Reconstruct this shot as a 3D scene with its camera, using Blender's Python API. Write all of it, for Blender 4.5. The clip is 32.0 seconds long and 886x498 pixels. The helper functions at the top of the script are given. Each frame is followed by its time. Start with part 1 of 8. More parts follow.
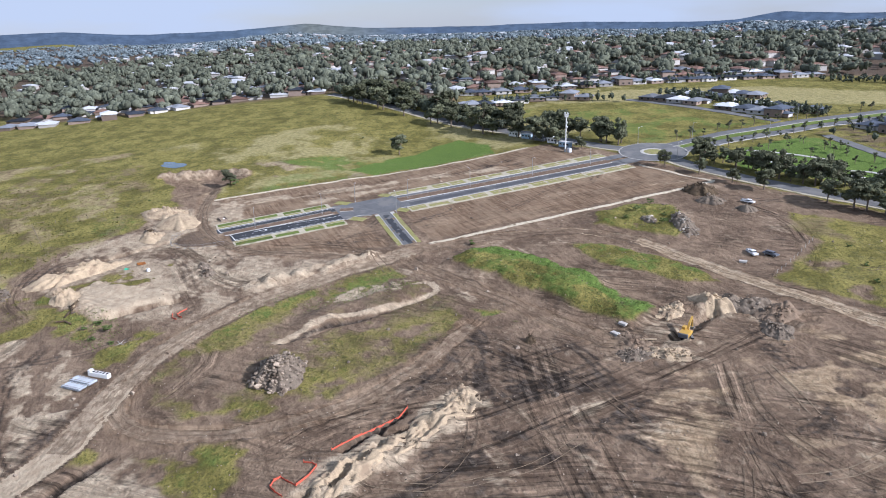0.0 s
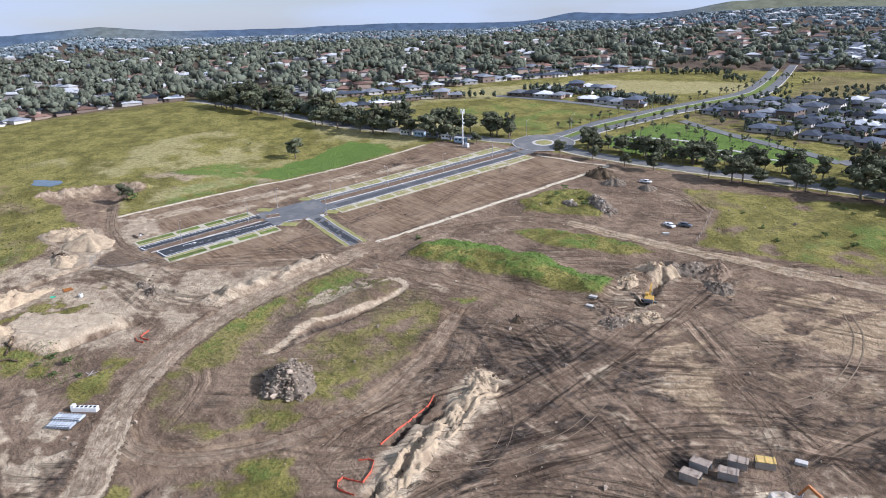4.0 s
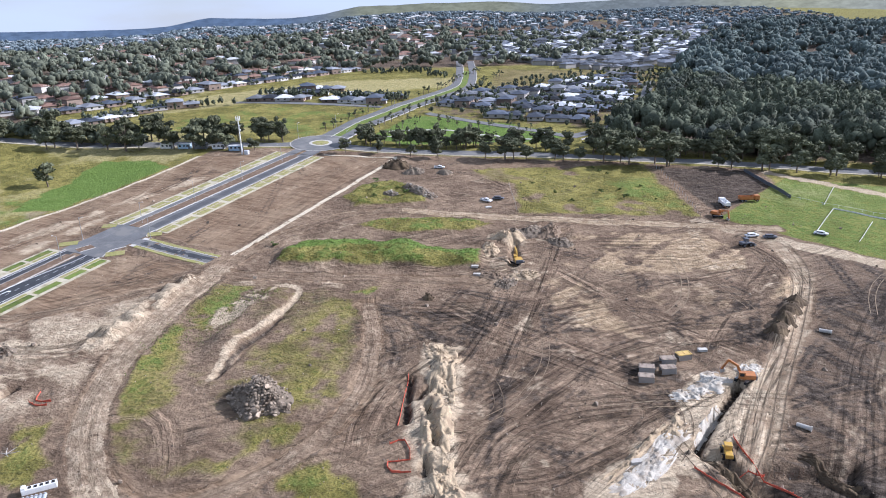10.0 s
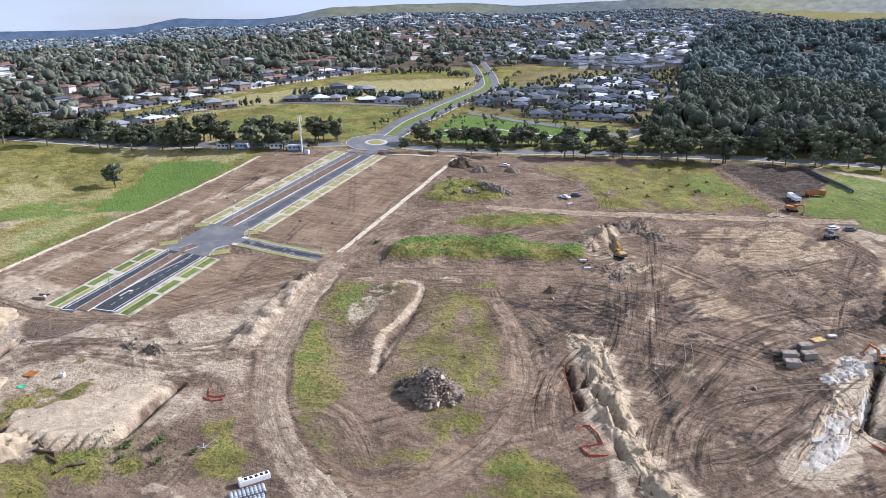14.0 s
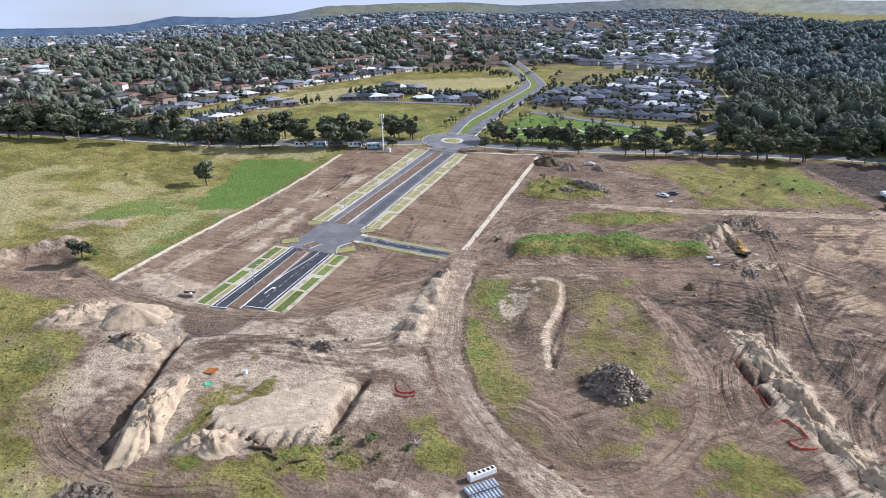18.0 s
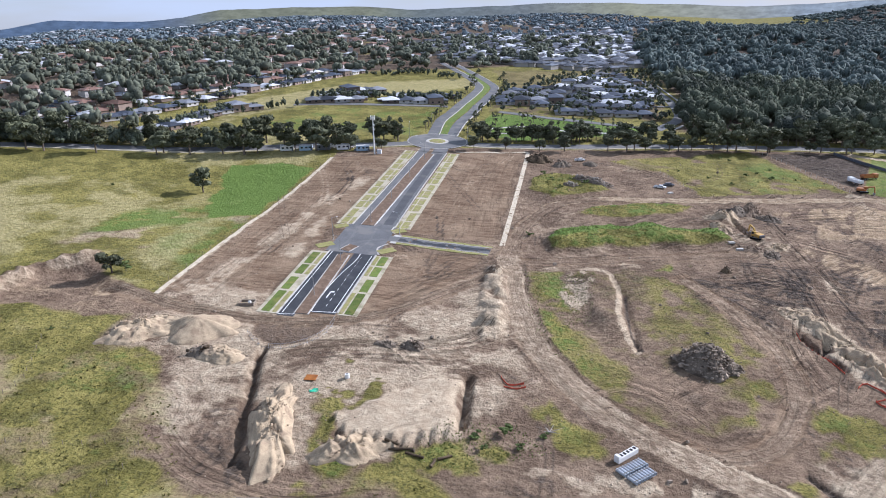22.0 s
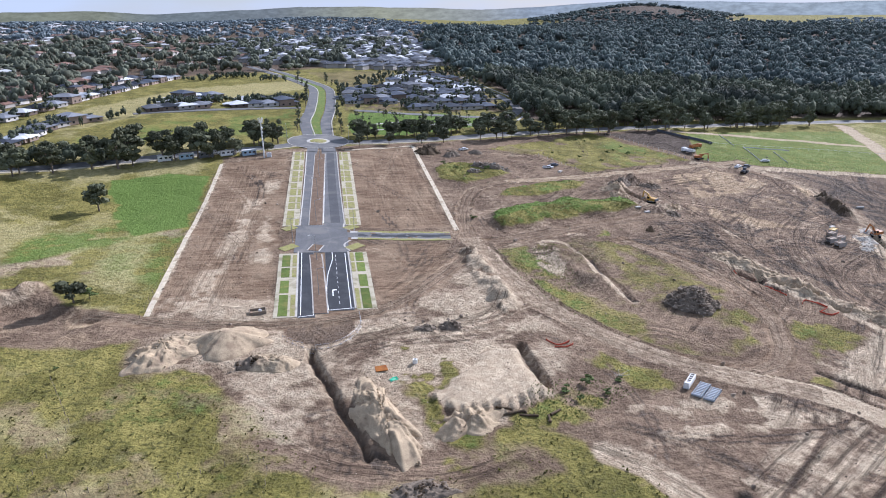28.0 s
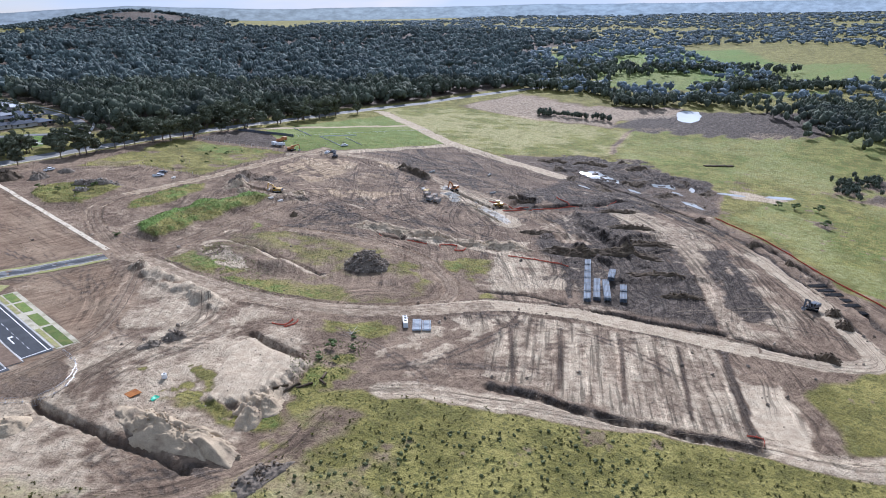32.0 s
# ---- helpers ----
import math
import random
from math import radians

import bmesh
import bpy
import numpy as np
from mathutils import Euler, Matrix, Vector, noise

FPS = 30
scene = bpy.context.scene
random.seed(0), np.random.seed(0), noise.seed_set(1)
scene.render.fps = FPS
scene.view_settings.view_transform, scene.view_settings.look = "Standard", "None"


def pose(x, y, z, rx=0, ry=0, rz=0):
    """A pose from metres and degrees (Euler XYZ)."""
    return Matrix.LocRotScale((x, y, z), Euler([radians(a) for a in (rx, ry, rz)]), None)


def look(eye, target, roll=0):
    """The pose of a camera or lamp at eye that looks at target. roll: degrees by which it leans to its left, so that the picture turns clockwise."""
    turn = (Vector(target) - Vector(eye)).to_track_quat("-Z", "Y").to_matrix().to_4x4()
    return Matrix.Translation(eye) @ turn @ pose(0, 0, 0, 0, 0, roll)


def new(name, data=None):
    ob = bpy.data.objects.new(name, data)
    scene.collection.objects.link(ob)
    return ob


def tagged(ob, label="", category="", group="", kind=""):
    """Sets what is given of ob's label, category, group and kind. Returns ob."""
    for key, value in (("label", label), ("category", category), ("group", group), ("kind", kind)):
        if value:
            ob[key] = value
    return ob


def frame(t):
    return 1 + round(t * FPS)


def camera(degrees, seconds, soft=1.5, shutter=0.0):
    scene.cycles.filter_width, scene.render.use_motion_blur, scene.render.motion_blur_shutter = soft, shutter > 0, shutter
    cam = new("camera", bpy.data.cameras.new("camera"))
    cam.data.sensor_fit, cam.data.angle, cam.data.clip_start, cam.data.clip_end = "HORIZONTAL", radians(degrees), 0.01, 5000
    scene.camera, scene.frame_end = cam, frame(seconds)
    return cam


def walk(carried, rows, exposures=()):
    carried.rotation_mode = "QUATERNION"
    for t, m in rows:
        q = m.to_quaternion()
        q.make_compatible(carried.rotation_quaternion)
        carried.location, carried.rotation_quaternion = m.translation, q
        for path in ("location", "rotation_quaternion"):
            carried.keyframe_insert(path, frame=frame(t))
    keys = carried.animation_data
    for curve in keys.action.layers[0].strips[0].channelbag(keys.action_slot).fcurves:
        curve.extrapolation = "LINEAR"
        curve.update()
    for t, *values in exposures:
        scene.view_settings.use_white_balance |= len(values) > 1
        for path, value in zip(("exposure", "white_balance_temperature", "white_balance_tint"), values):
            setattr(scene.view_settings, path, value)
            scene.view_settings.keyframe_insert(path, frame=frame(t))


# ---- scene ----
cam = camera(64.49, 32.0, 1.0)
PATH = [
    (0, (258.61, -26.03, 72.54), (171.85, 13.00, 41.73), -1.21),
    (0.5, (257.12, -31.02, 72.62), (171.39, 10.20, 41.79), -1.26),
    (1, (255.53, -35.95, 72.68), (170.95, 7.59, 41.87), -1.29),
    (1.5, (253.81, -40.81, 72.74), (170.60, 5.27, 41.88), -1.37),
    (2, (251.91, -45.60, 72.81), (170.18, 3.01, 41.87), -1.42),
    (2.5, (249.85, -50.39, 72.92), (169.75, 0.85, 41.97), -1.45),
    (3, (247.56, -55.20, 73.06), (169.53, -0.92, 42.01), -1.46),
    (3.5, (245.09, -60.04, 73.19), (169.10, -2.96, 42.08), -1.48),
    (5.5, (233.12, -78.62, 73.45), (166.84, -10.63, 42.10), -1.82),
    (6, (230.09, -82.99, 73.64), (165.92, -13.00, 42.25), -1.88),
    (6.5, (226.80, -87.35, 73.82), (165.02, -15.28, 42.37), -1.97),
    (7, (223.27, -91.55, 73.93), (164.66, -16.92, 42.39), -2.06),
    (7.5, (219.48, -95.49, 73.99), (167.17, -16.37, 42.32), -2.14),
    (8, (215.49, -99.40, 74.02), (169.30, -16.60, 42.21), -2.18),
    (8.5, (211.27, -103.25, 74.09), (168.17, -18.84, 42.20), -2.19),
    (9, (206.83, -106.91, 74.21), (166.68, -21.06, 42.29), -2.15),
    (9.5, (202.30, -110.44, 74.32), (164.87, -23.38, 42.37), -2.09),
    (10, (197.70, -113.85, 74.50), (161.26, -26.37, 42.58), -2.08),
    (10.5, (193.00, -117.12, 74.72), (157.78, -29.15, 42.77), -2.10),
    (11, (188.14, -120.12, 74.96), (154.25, -31.64, 42.99), -2.13),
    (11.5, (183.14, -122.85, 75.19), (149.66, -34.21, 43.25), -2.12),
    (12, (178.01, -125.42, 75.40), (144.75, -36.68, 43.47), -2.08),
    (12.5, (172.78, -127.83, 75.55), (139.75, -39.02, 43.61), -2.01),
    (13, (167.47, -130.14, 75.65), (134.68, -41.23, 43.72), -1.93),
    (13.5, (162.08, -132.34, 75.70), (129.55, -43.34, 43.77), -1.87),
    (14, (156.71, -134.54, 75.71), (124.41, -45.45, 43.80), -1.84),
    (14.5, (151.41, -136.74, 75.71), (119.30, -47.57, 43.82), -1.79),
    (16.5, (130.43, -145.03, 76.34), (98.91, -55.67, 44.38), -1.69),
    (17, (124.79, -146.81, 76.49), (93.54, -57.37, 44.51), -1.60),
    (17.5, (119.15, -148.62, 76.60), (88.15, -59.11, 44.57), -1.56),
    (18, (113.48, -150.44, 76.65), (82.75, -60.83, 44.62), -1.53),
    (18.5, (107.85, -152.27, 76.66), (77.37, -62.56, 44.66), -1.51),
    (19, (102.24, -154.09, 76.67), (72.01, -64.29, 44.70), -1.49),
    (19.5, (96.66, -155.80, 76.71), (66.65, -65.92, 44.76), -1.45),
    (20, (91.10, -157.44, 76.73), (61.31, -67.48, 44.78), -1.43),
    (20.5, (85.56, -159.04, 76.71), (55.98, -69.00, 44.82), -1.44),
    (21, (80.12, -160.66, 76.63), (50.67, -70.54, 44.83), -1.43),
    (21.5, (74.77, -162.32, 76.46), (51.37, -70.46, 44.62), -1.43),
    (22, (69.26, -163.91, 76.25), (51.91, -70.71, 44.42), -1.47),
    (22.5, (63.67, -165.31, 76.09), (49.39, -71.59, 44.29), -1.44),
    (23, (58.07, -166.64, 75.97), (45.69, -72.65, 44.15), -1.41),
    (23.5, (52.43, -167.80, 75.89), (40.49, -73.74, 44.12), -1.48),
    (24, (46.80, -168.77, 75.87), (35.10, -74.68, 44.08), -1.51),
    (24.5, (41.16, -169.55, 75.90), (29.69, -75.44, 44.11), -1.49),
    (26.5, (20.39, -172.08, 75.52), (14.19, -77.47, 43.74), -1.66),
    (27, (14.76, -172.52, 75.40), (22.67, -78.16, 43.27), -1.75),
    (27.5, (8.93, -172.84, 75.33), (23.83, -79.37, 43.05), -1.83),
    (28, (3.17, -173.15, 75.29), (18.53, -79.73, 43.09), -1.79),
    (28.5, (-2.58, -173.43, 75.27), (13.32, -80.07, 43.14), -1.71),
    (29, (-8.26, -173.52, 75.20), (8.95, -80.37, 43.16), -1.66),
    (29.5, (-13.93, -173.32, 75.04), (8.52, -81.28, 43.03), -1.63),
    (30, (-19.71, -172.83, 74.85), (14.14, -84.39, 42.70), -1.72),
    (30.5, (-25.39, -172.05, 74.76), (19.75, -88.90, 42.39), -1.77),
    (31, (-30.85, -170.80, 74.84), (24.15, -93.95, 42.13), -1.71),
    (31.5, (-36.26, -169.05, 75.01), (27.57, -99.50, 42.01), -1.61),
    (32, (-41.62, -167.03, 75.23), (28.27, -103.69, 42.00), -1.52),
]
walk(cam, [(t, look(eye, target, roll)) for t, eye, target, roll in PATH], [(0, 0.40, 5650, 17), (6, 0.52, 5650, 17), (10, 0.66, 5650, 18), (22, 0.48, 5650, 18), (28, 0.50, 5600, 19), (32, 0.50, 5400, 17)])

# world and sun
SUN_AZ, SUN_EL = radians(55.0), radians(30.0)
world = bpy.data.worlds.new("sky")
scene.world = world
world.use_nodes = True
wn = world.node_tree.nodes
sky = wn.new("ShaderNodeTexSky")
sky.sky_type, sky.sun_disc = "NISHITA", False
sky.sun_elevation, sky.sun_rotation = SUN_EL, SUN_AZ
sky.altitude, sky.air_density, sky.dust_density = 100, 1.0, 0.3
wc = wn.new("ShaderNodeTexCoord")
wm = wn.new("ShaderNodeMapping")
wm.inputs["Scale"].default_value = (1.0, 1.0, 5.0)
wz = wn.new("ShaderNodeTexNoise")
wz.inputs["Scale"].default_value, wz.inputs["Detail"].default_value = 2.6, 6
wr = wn.new("ShaderNodeMapRange")
wr.inputs[1].default_value, wr.inputs[2].default_value, wr.inputs[3].default_value, wr.inputs[4].default_value = 0.40, 0.62, 0.55, 0.97
wx = wn.new("ShaderNodeMix")
wx.data_type = "RGBA"
wx.inputs[7].default_value = (7.6, 8.7, 10.2, 1)
wl = world.node_tree.links.new
wl(wc.outputs["Generated"], wm.inputs["Vector"]), wl(wm.outputs["Vector"], wz.inputs["Vector"])
wl(wz.outputs["Fac"], wr.inputs[0]), wl(wr.outputs[0], wx.inputs[0]), wl(sky.outputs["Color"], wx.inputs[6])
wl(wx.outputs[2], wn["Background"].inputs["Color"])
wn["Background"].inputs["Strength"].default_value = 0.058
sun = new("sun", bpy.data.lights.new("sun", "SUN"))
sun.data.energy, sun.data.angle, sun.data.color = 5.0, radians(0.6), (1.0, 0.955, 0.90)
toward = Vector((math.sin(SUN_AZ) * math.cos(SUN_EL), math.cos(SUN_AZ) * math.cos(SUN_EL), math.sin(SUN_EL)))
sun.matrix_world = look(toward * 500, (0, 0, 0))


# ---------------------------------------------------------------- tools
def lattice(ix, iy, seed):
    n = (ix * 374761393 + iy * 668265263 + seed * 974634721) & 0xFFFFFFFF
    n = ((n ^ (n >> 13)) * 1274126177) & 0xFFFFFFFF
    return ((n ^ (n >> 16)) & 0xFFFF) / 65535.0


def vnoise(x, y, seed=0):
    """Smooth value noise, 0 to 1."""
    x, y = np.asarray(x, float), np.asarray(y, float)
    fx, fy = np.floor(x), np.floor(y)
    ix, iy = fx.astype(np.int64), fy.astype(np.int64)
    u, v = x - fx, y - fy
    u, v = u * u * (3 - 2 * u), v * v * (3 - 2 * v)
    a, b = lattice(ix, iy, seed), lattice(ix + 1, iy, seed)
    c, d = lattice(ix, iy + 1, seed), lattice(ix + 1, iy + 1, seed)
    return (a + (b - a) * u) * (1 - v) + (c + (d - c) * u) * v


def fbm(x, y, size, octaves=4, seed=0):
    """Fractal noise around 0, about -1 to 1; size: the largest feature in metres."""
    x, y = np.asarray(x, float) / size, np.asarray(y, float) / size
    total, amp = 0.0, 1.0
    for k in range(octaves):
        total = total + amp * (vnoise(x, y, seed + k) * 2 - 1)
        x, y, amp = x * 2.03 + 11.3, y * 2.03 - 7.1, amp * 0.5
    return total


def smooth(v, a, b):
    t = np.clip((v - a) / (b - a), 0, 1)
    return t * t * (3 - 2 * t)


# far skyline: bearing from the +y axis in degrees, and elevation in degrees
BEARING = (-180, -120, -97, -92, -86, -80, -74.5, -69, -60, -54, -46, -41.5, -38.5, -33, -30, -27, -22, -17, -13, -6, -2, 3, 12, 18, 24, 29, 35, 45, 53, 66, 74, 120, 180)
SKYLINE = (0, -0.3, -0.40, -0.22, -0.52, -0.45, 0.08, -0.38, -0.38, -0.24, -0.38, -0.32, 0.15, 0.0, 0.15, 0.6, 0.75, 0.65, 0.38, 0.42, 0.55, 0.42, -0.05, 0.1, 0.25, 0.05, -0.25, -0.35, -0.4, -0.52, -0.58, -0.4, 0)


def plain(x, y):
    """The lie of the land without the works."""
    x, y = np.asarray(x, float), np.asarray(y, float)
    xs = np.where(x > 420, 420 + (x - 420) * 0.12, np.where(x < -250, -250 + (x + 250) * 0.15, x))
    ys = np.where(y > 300, 300 + (y - 300) * 0.25, np.where(y < -260, -260 + (y + 260) * 0.1, y))
    z = -0.0643 * xs + 0.0641 * ys - 0.9 - 4.5 * np.exp(-(((x + 85) / 45) ** 2 + ((y - 108) / 55) ** 2))
    dx, dy = x - 90.0, y + 120.0
    r = np.hypot(dx, dy)
    el = np.interp(np.degrees(np.arctan2(dx, dy)), BEARING, SKYLINE)
    top = 75 + 4600 * np.tan(np.radians(el - 0.9))
    s = np.clip((r - 700) / 3900, 0, 1.1)
    far = smooth(r, 650, 1500)
    z = z * (1 - s) + top * s + far * fbm(x, y, 700, 3, 5) * 5
    z = z + 24 * np.exp(-(((x - 330) / 190) ** 2 + ((y - 1080) / 330) ** 2)) + 8 * np.exp(-(((x - 1080) / 380) ** 2 + ((y - 1250) / 320) ** 2))
    z = z + 48 * np.exp(-(((x - 1230) / 330) ** 2 + ((y - 2560) / 330) ** 2))
    return z


def inside(px, py, poly):
    """Signed distance to a closed outline, positive within."""
    pts = np.array(poly, float)
    d = np.full(px.shape, 1e9)
    odd = np.zeros(px.shape, bool)
    for (ax, ay), (bx, by) in zip(pts, np.roll(pts, -1, axis=0)):
        ex, ey = bx - ax, by - ay
        t = np.clip(((px - ax) * ex + (py - ay) * ey) / (ex * ex + ey * ey + 1e-9), 0, 1)
        d = np.minimum(d, np.hypot(px - ax - t * ex, py - ay - t * ey))
        cross = (ay > py) != (by > py)
        odd ^= cross & (px < (bx - ax) * (py - ay) / (by - ay + 1e-12) + ax)
    return np.where(odd, d, -d)


def along(px, py, line):
    """Distance to an open line."""
    d = np.full(px.shape, 1e9)
    for (ax, ay), (bx, by) in zip(line, line[1:]):
        ex, ey = bx - ax, by - ay
        t = np.clip(((px - ax) * ex + (py - ay) * ey) / (ex * ex + ey * ey + 1e-9), 0, 1)
        d = np.minimum(d, np.hypot(px - ax - t * ex, py - ay - t * ey))
    return d


def curve(line, step=2.0):
    """A smooth line through the given places, a point every step metres."""
    p = np.array(line, float)
    if len(p) == 2:
        n = max(2, int(np.hypot(*(p[1] - p[0])) / step) + 1)
        return [tuple(p[0] + (p[1] - p[0]) * k / (n - 1)) for k in range(n)]
    q = np.vstack([2 * p[0] - p[1], p, 2 * p[-1] - p[-2]])
    out = []
    for i in range(1, len(q) - 2):
        n = max(2, int(np.hypot(*(q[i + 1] - q[i])) / step))
        for k in range(n):
            t = k / n
            out.append(tuple(0.5 * (2 * q[i] + (q[i + 1] - q[i - 1]) * t + (2 * q[i - 1] - 5 * q[i] + 4 * q[i + 1] - q[i + 2]) * t * t
                                    + (3 * q[i] - q[i - 1] - 3 * q[i + 1] + q[i + 2]) * t ** 3)))
    out.append(tuple(p[-1]))
    return out


# ---------------------------------------------------------------- plan of the works
SITE = [(-46, 2), (-44, 168), (-20, 183), (50, 198), (160, 226), (212, 236), (222, 200), (296, 132), (285, 40), (322, 30), (345, 5), (318, -40), (269, -54), (244, -94),
        (214, -121), (205, -145), (150, -141), (128, -131), (103, -152), (94, -134), (74, -97), (60, -69), (42, -52), (20, -62), (4, -66), (-6, -56), (-14, -38), (-29, -29), (-46, -22)]
HAUL = [(50, 56), (53, 40), (55, 26), (61, 3), (73, -19), (90, -35), (111, -48), (125, -68), (134, -92), (141, -112)]
HAUL_END = [(141, -112), (150, -132), (160, -141), (170, -136), (186, -124), (203, -112), (228, -86), (258, -44), (270, -10)]
TRACK_N = [(50, 56), (52, 74), (56, 92), (66, 114), (82, 124), (106, 129), (128, 134), (158, 142), (198, 153), (216, 158)]
TRACK_E = [(200, 153), (215, 144), (221, 128), (222, 110), (218, 82), (213, 50), (208, 20), (200, -5), (185, -28)]
TRACK_MID = [(50, 50), (71, 56), (98, 66), (130, 76)]
TRACK_S = [(54, -62), (62, -72), (76, -95), (95, -128), (104, -150), (118, -158)]
TRACK_W = [(-62, 8), (-40, 0), (-24, -3), (-8, -3), (12, 3), (26, 14), (40, 32), (52, 48)]
TRACK_PAD = [(52, 10), (40, -4), (22, -8), (10, -12), (4, -18)]
LOOP = [(70, -18), (81, -27), (92, -34), (102, -36.5), (112, -31), (119.5, -19), (123.5, -7), (124, 4), (122, 17), (115, 34), (105, 51)]
OVAL = [(57, 45), (74, 49), (100, 52), (110, 40), (116, 22), (118, 6), (117, -10), (111, -23), (102, -30), (92, -28), (80, -20), (68, -4), (61, 18)]
STRIP = [(88, 2), (85, 12), (84, 22), (85, 34), (84, 44), (82, 51), (76, 52)]
MOUND_N = [(63, 78), (80, 88), (100, 94), (124, 96), (126, 84), (100, 76), (74, 66), (64, 64)]
MOUND_FAR = [(72, 104), (78, 113), (103, 124), (118, 125), (111, 114), (90, 103)]
MOUND_TOP = [(53, 147), (62, 158), (84, 147), (86, 137), (63, 122), (53, 128)]
PADDOCK = [(126, 140), (113, 171), (86, 186), (110, 198), (160, 224), (190, 161)]
LUSH_PADDOCK = [(144, 144), (150, 190), (166, 210), (188, 162)]
SPORT = [(196, 162), (222, 226), (345, 236), (294, 131), (248, 142)]
BAY = [(166, 222), (210, 231), (222, 198), (194, 172)]
TANPATCH = [(150, 124), (197, 141), (199, 115), (162, 101)]
PAD = [(22, -41), (27, -34), (40, -20), (45, -20), (46, -30), (47, -40), (38, -44), (27, -46)]
BENCH = [(75, -73), (95, -60), (112, -58), (136, -108), (122, -121), (97, -131), (87, -109)]
BENCH_PAD = [(119, -118), (127, -125), (103, -142), (95, -133)]
BLACK_E = [(217, -11), (236, -17), (205, -52), (184, -74), (170, -80), (173, -62), (202, -26)]
BLACK_S = [(216, -70), (226, -73), (200, -94), (174, -110), (160, -107), (175, -94)]
BLACK_W = [(163, -66), (174, -79), (197, -77), (178, -90), (153, -102), (147, -95), (145, -76)]
PALE_MUD = [(234, -15), (254, -21), (240, -56), (216, -84), (181, -114), (162, -122), (146, -108), (161, -97), (194, -77), (207, -62), (222, -36)]
MUD_N = [(300, 62), (334, 70), (368, 29), (345, 7), (342, -24), (313, -33), (308, -10), (281, 4), (290, 40)]
DARK_E = [(225, -8), (236, -40), (214, -72), (190, -92), (165, -104), (146, -98), (136, -66), (150, -50), (167, -26), (196, -10)]
PALE_E = [(154, -20), (164, -42), (140, -58), (119, -42), (121, -34)]
PALE_E_FAR = [(236, -22), (256, -40), (226, -84), (190, -112), (180, -104), (210, -70)]
WET_E = [(300, 92), (330, 60), (346, 10), (321, -36), (273, -54), (262, -20), (270, 34)]
WEST_PIT = [(-96, -14), (-96, 0), (-94, 14), (-82, 26), (-74, 24), (-66, 14), (-46, 3), (-42, -6), (-58, -12), (-78, -8)]
SANDTRENCH = [(130, 36), (141, 38), (146, 18), (150, 4), (158, -9), (168, -20), (150, -24), (146, -10), (139, 4), (134, 18)]
WHITE_TRENCH = [(205, 47), (201, 35), (197, 20), (184, 0)]
LUSH_W = [(-84, 124), (-88, 140), (-64, 148), (-47, 140), (-48, 78), (-64, 70), (-72, 84), (-76, 100)]
SUBURB = [(-280, 20), (-262, 140), (-152, 166), (-205, 205), (-168, 300), (-150, 380), (-100, 480), (-40, 530), (60, 640), (160, 800), (300, 1500), (500, 2600), (200, 4200), (-2400, 4000), (-4200, 1800), (-4400, 200), (-3000, -400), (-900, -300), (-420, -130), (-300, -80)]
ROAD_X = (-14, -12.6, -9.6, -7.6, -7.4, -3.4, 0.4, 7.4, 9.4, 12.4, 13.6)

RES = 0.75
CX = np.arange(-118, 302 + RES, RES)
CY = np.arange(-158, 206 + RES, RES)


def spread(core, low, high):
    up, down, step = [core[-1]], [core[0]], RES
    while up[-1] < high:
        step *= 1.055
        up.append(up[-1] + step)
    step = RES
    while down[-1] > low:
        step *= 1.055
        down.append(down[-1] - step)
    return np.concatenate([down[:0:-1], core, up[1:]])


GX, GY = spread(CX, -5200, 5200), spread(CY, -5200, 5200)
X, Y = np.meshgrid(GX, GY)
WX, WY = X + fbm(X, Y, 7, 3, 21) * 1.6, Y + fbm(X, Y, 7, 3, 31) * 1.6      # wavering edges
Z = plain(X, Y)
near = (X > -160) & (X < 420) & (Y > -185) & (Y < 300)


def zone(poly, soft=2.0, straight=False):
    out = np.zeros(X.shape)
    lo, hi = np.min(poly, axis=0) - 12, np.max(poly, axis=0) + 12
    m = (X > lo[0]) & (X < hi[0]) & (Y > lo[1]) & (Y < hi[1])
    px, py = (X[m], Y[m]) if straight else (WX[m], WY[m])
    out[m] = smooth(inside(px, py, poly), -soft * 0.5, soft * 0.5)
    return out


def band(line, half, soft=1.5, straight=False):
    out = np.zeros(X.shape)
    c = curve(line, 4.0)
    lo, hi = np.min(c, axis=0) - half - 12, np.max(c, axis=0) + half + 12
    m = (X > lo[0]) & (X < hi[0]) & (Y > lo[1]) & (Y < hi[1])
    px, py = (X[m], Y[m]) if straight else (WX[m] * 0.5 + X[m] * 0.5, WY[m] * 0.5 + Y[m] * 0.5)
    out[m] = 1 - smooth(along(px, py, c), half - soft * 0.5, half + soft * 0.5)
    return out


grass, lush, pale, dark, tan, wet = (np.zeros(X.shape) for _ in range(6))      # wet: rolled smooth
n_big, n_mid, n_fine = fbm(X, Y, 40, 4, 41), fbm(X, Y, 9, 4, 51), fbm(X, Y, 3, 3, 61)
grass[:] = 1
site = smooth(np.where(near, inside(WX, WY, SITE), -99) + n_mid * 2.5 * smooth(-Y, 5, 20) * smooth(60 - X, 0, 20), -2.5, 2.5)
grass *= 1 - site
patchy = site * smooth(n_big + n_mid * 0.6, 0.5, 1.1)
pale += site * 0.30 * smooth(n_mid + 0.5 * n_big, 0.1, 0.9)


def lay(mask, field, amount=1.0, clear=()):
    field[:] = field * (1 - mask) + mask * amount
    for other in clear:
        other[:] = other * (1 - mask)


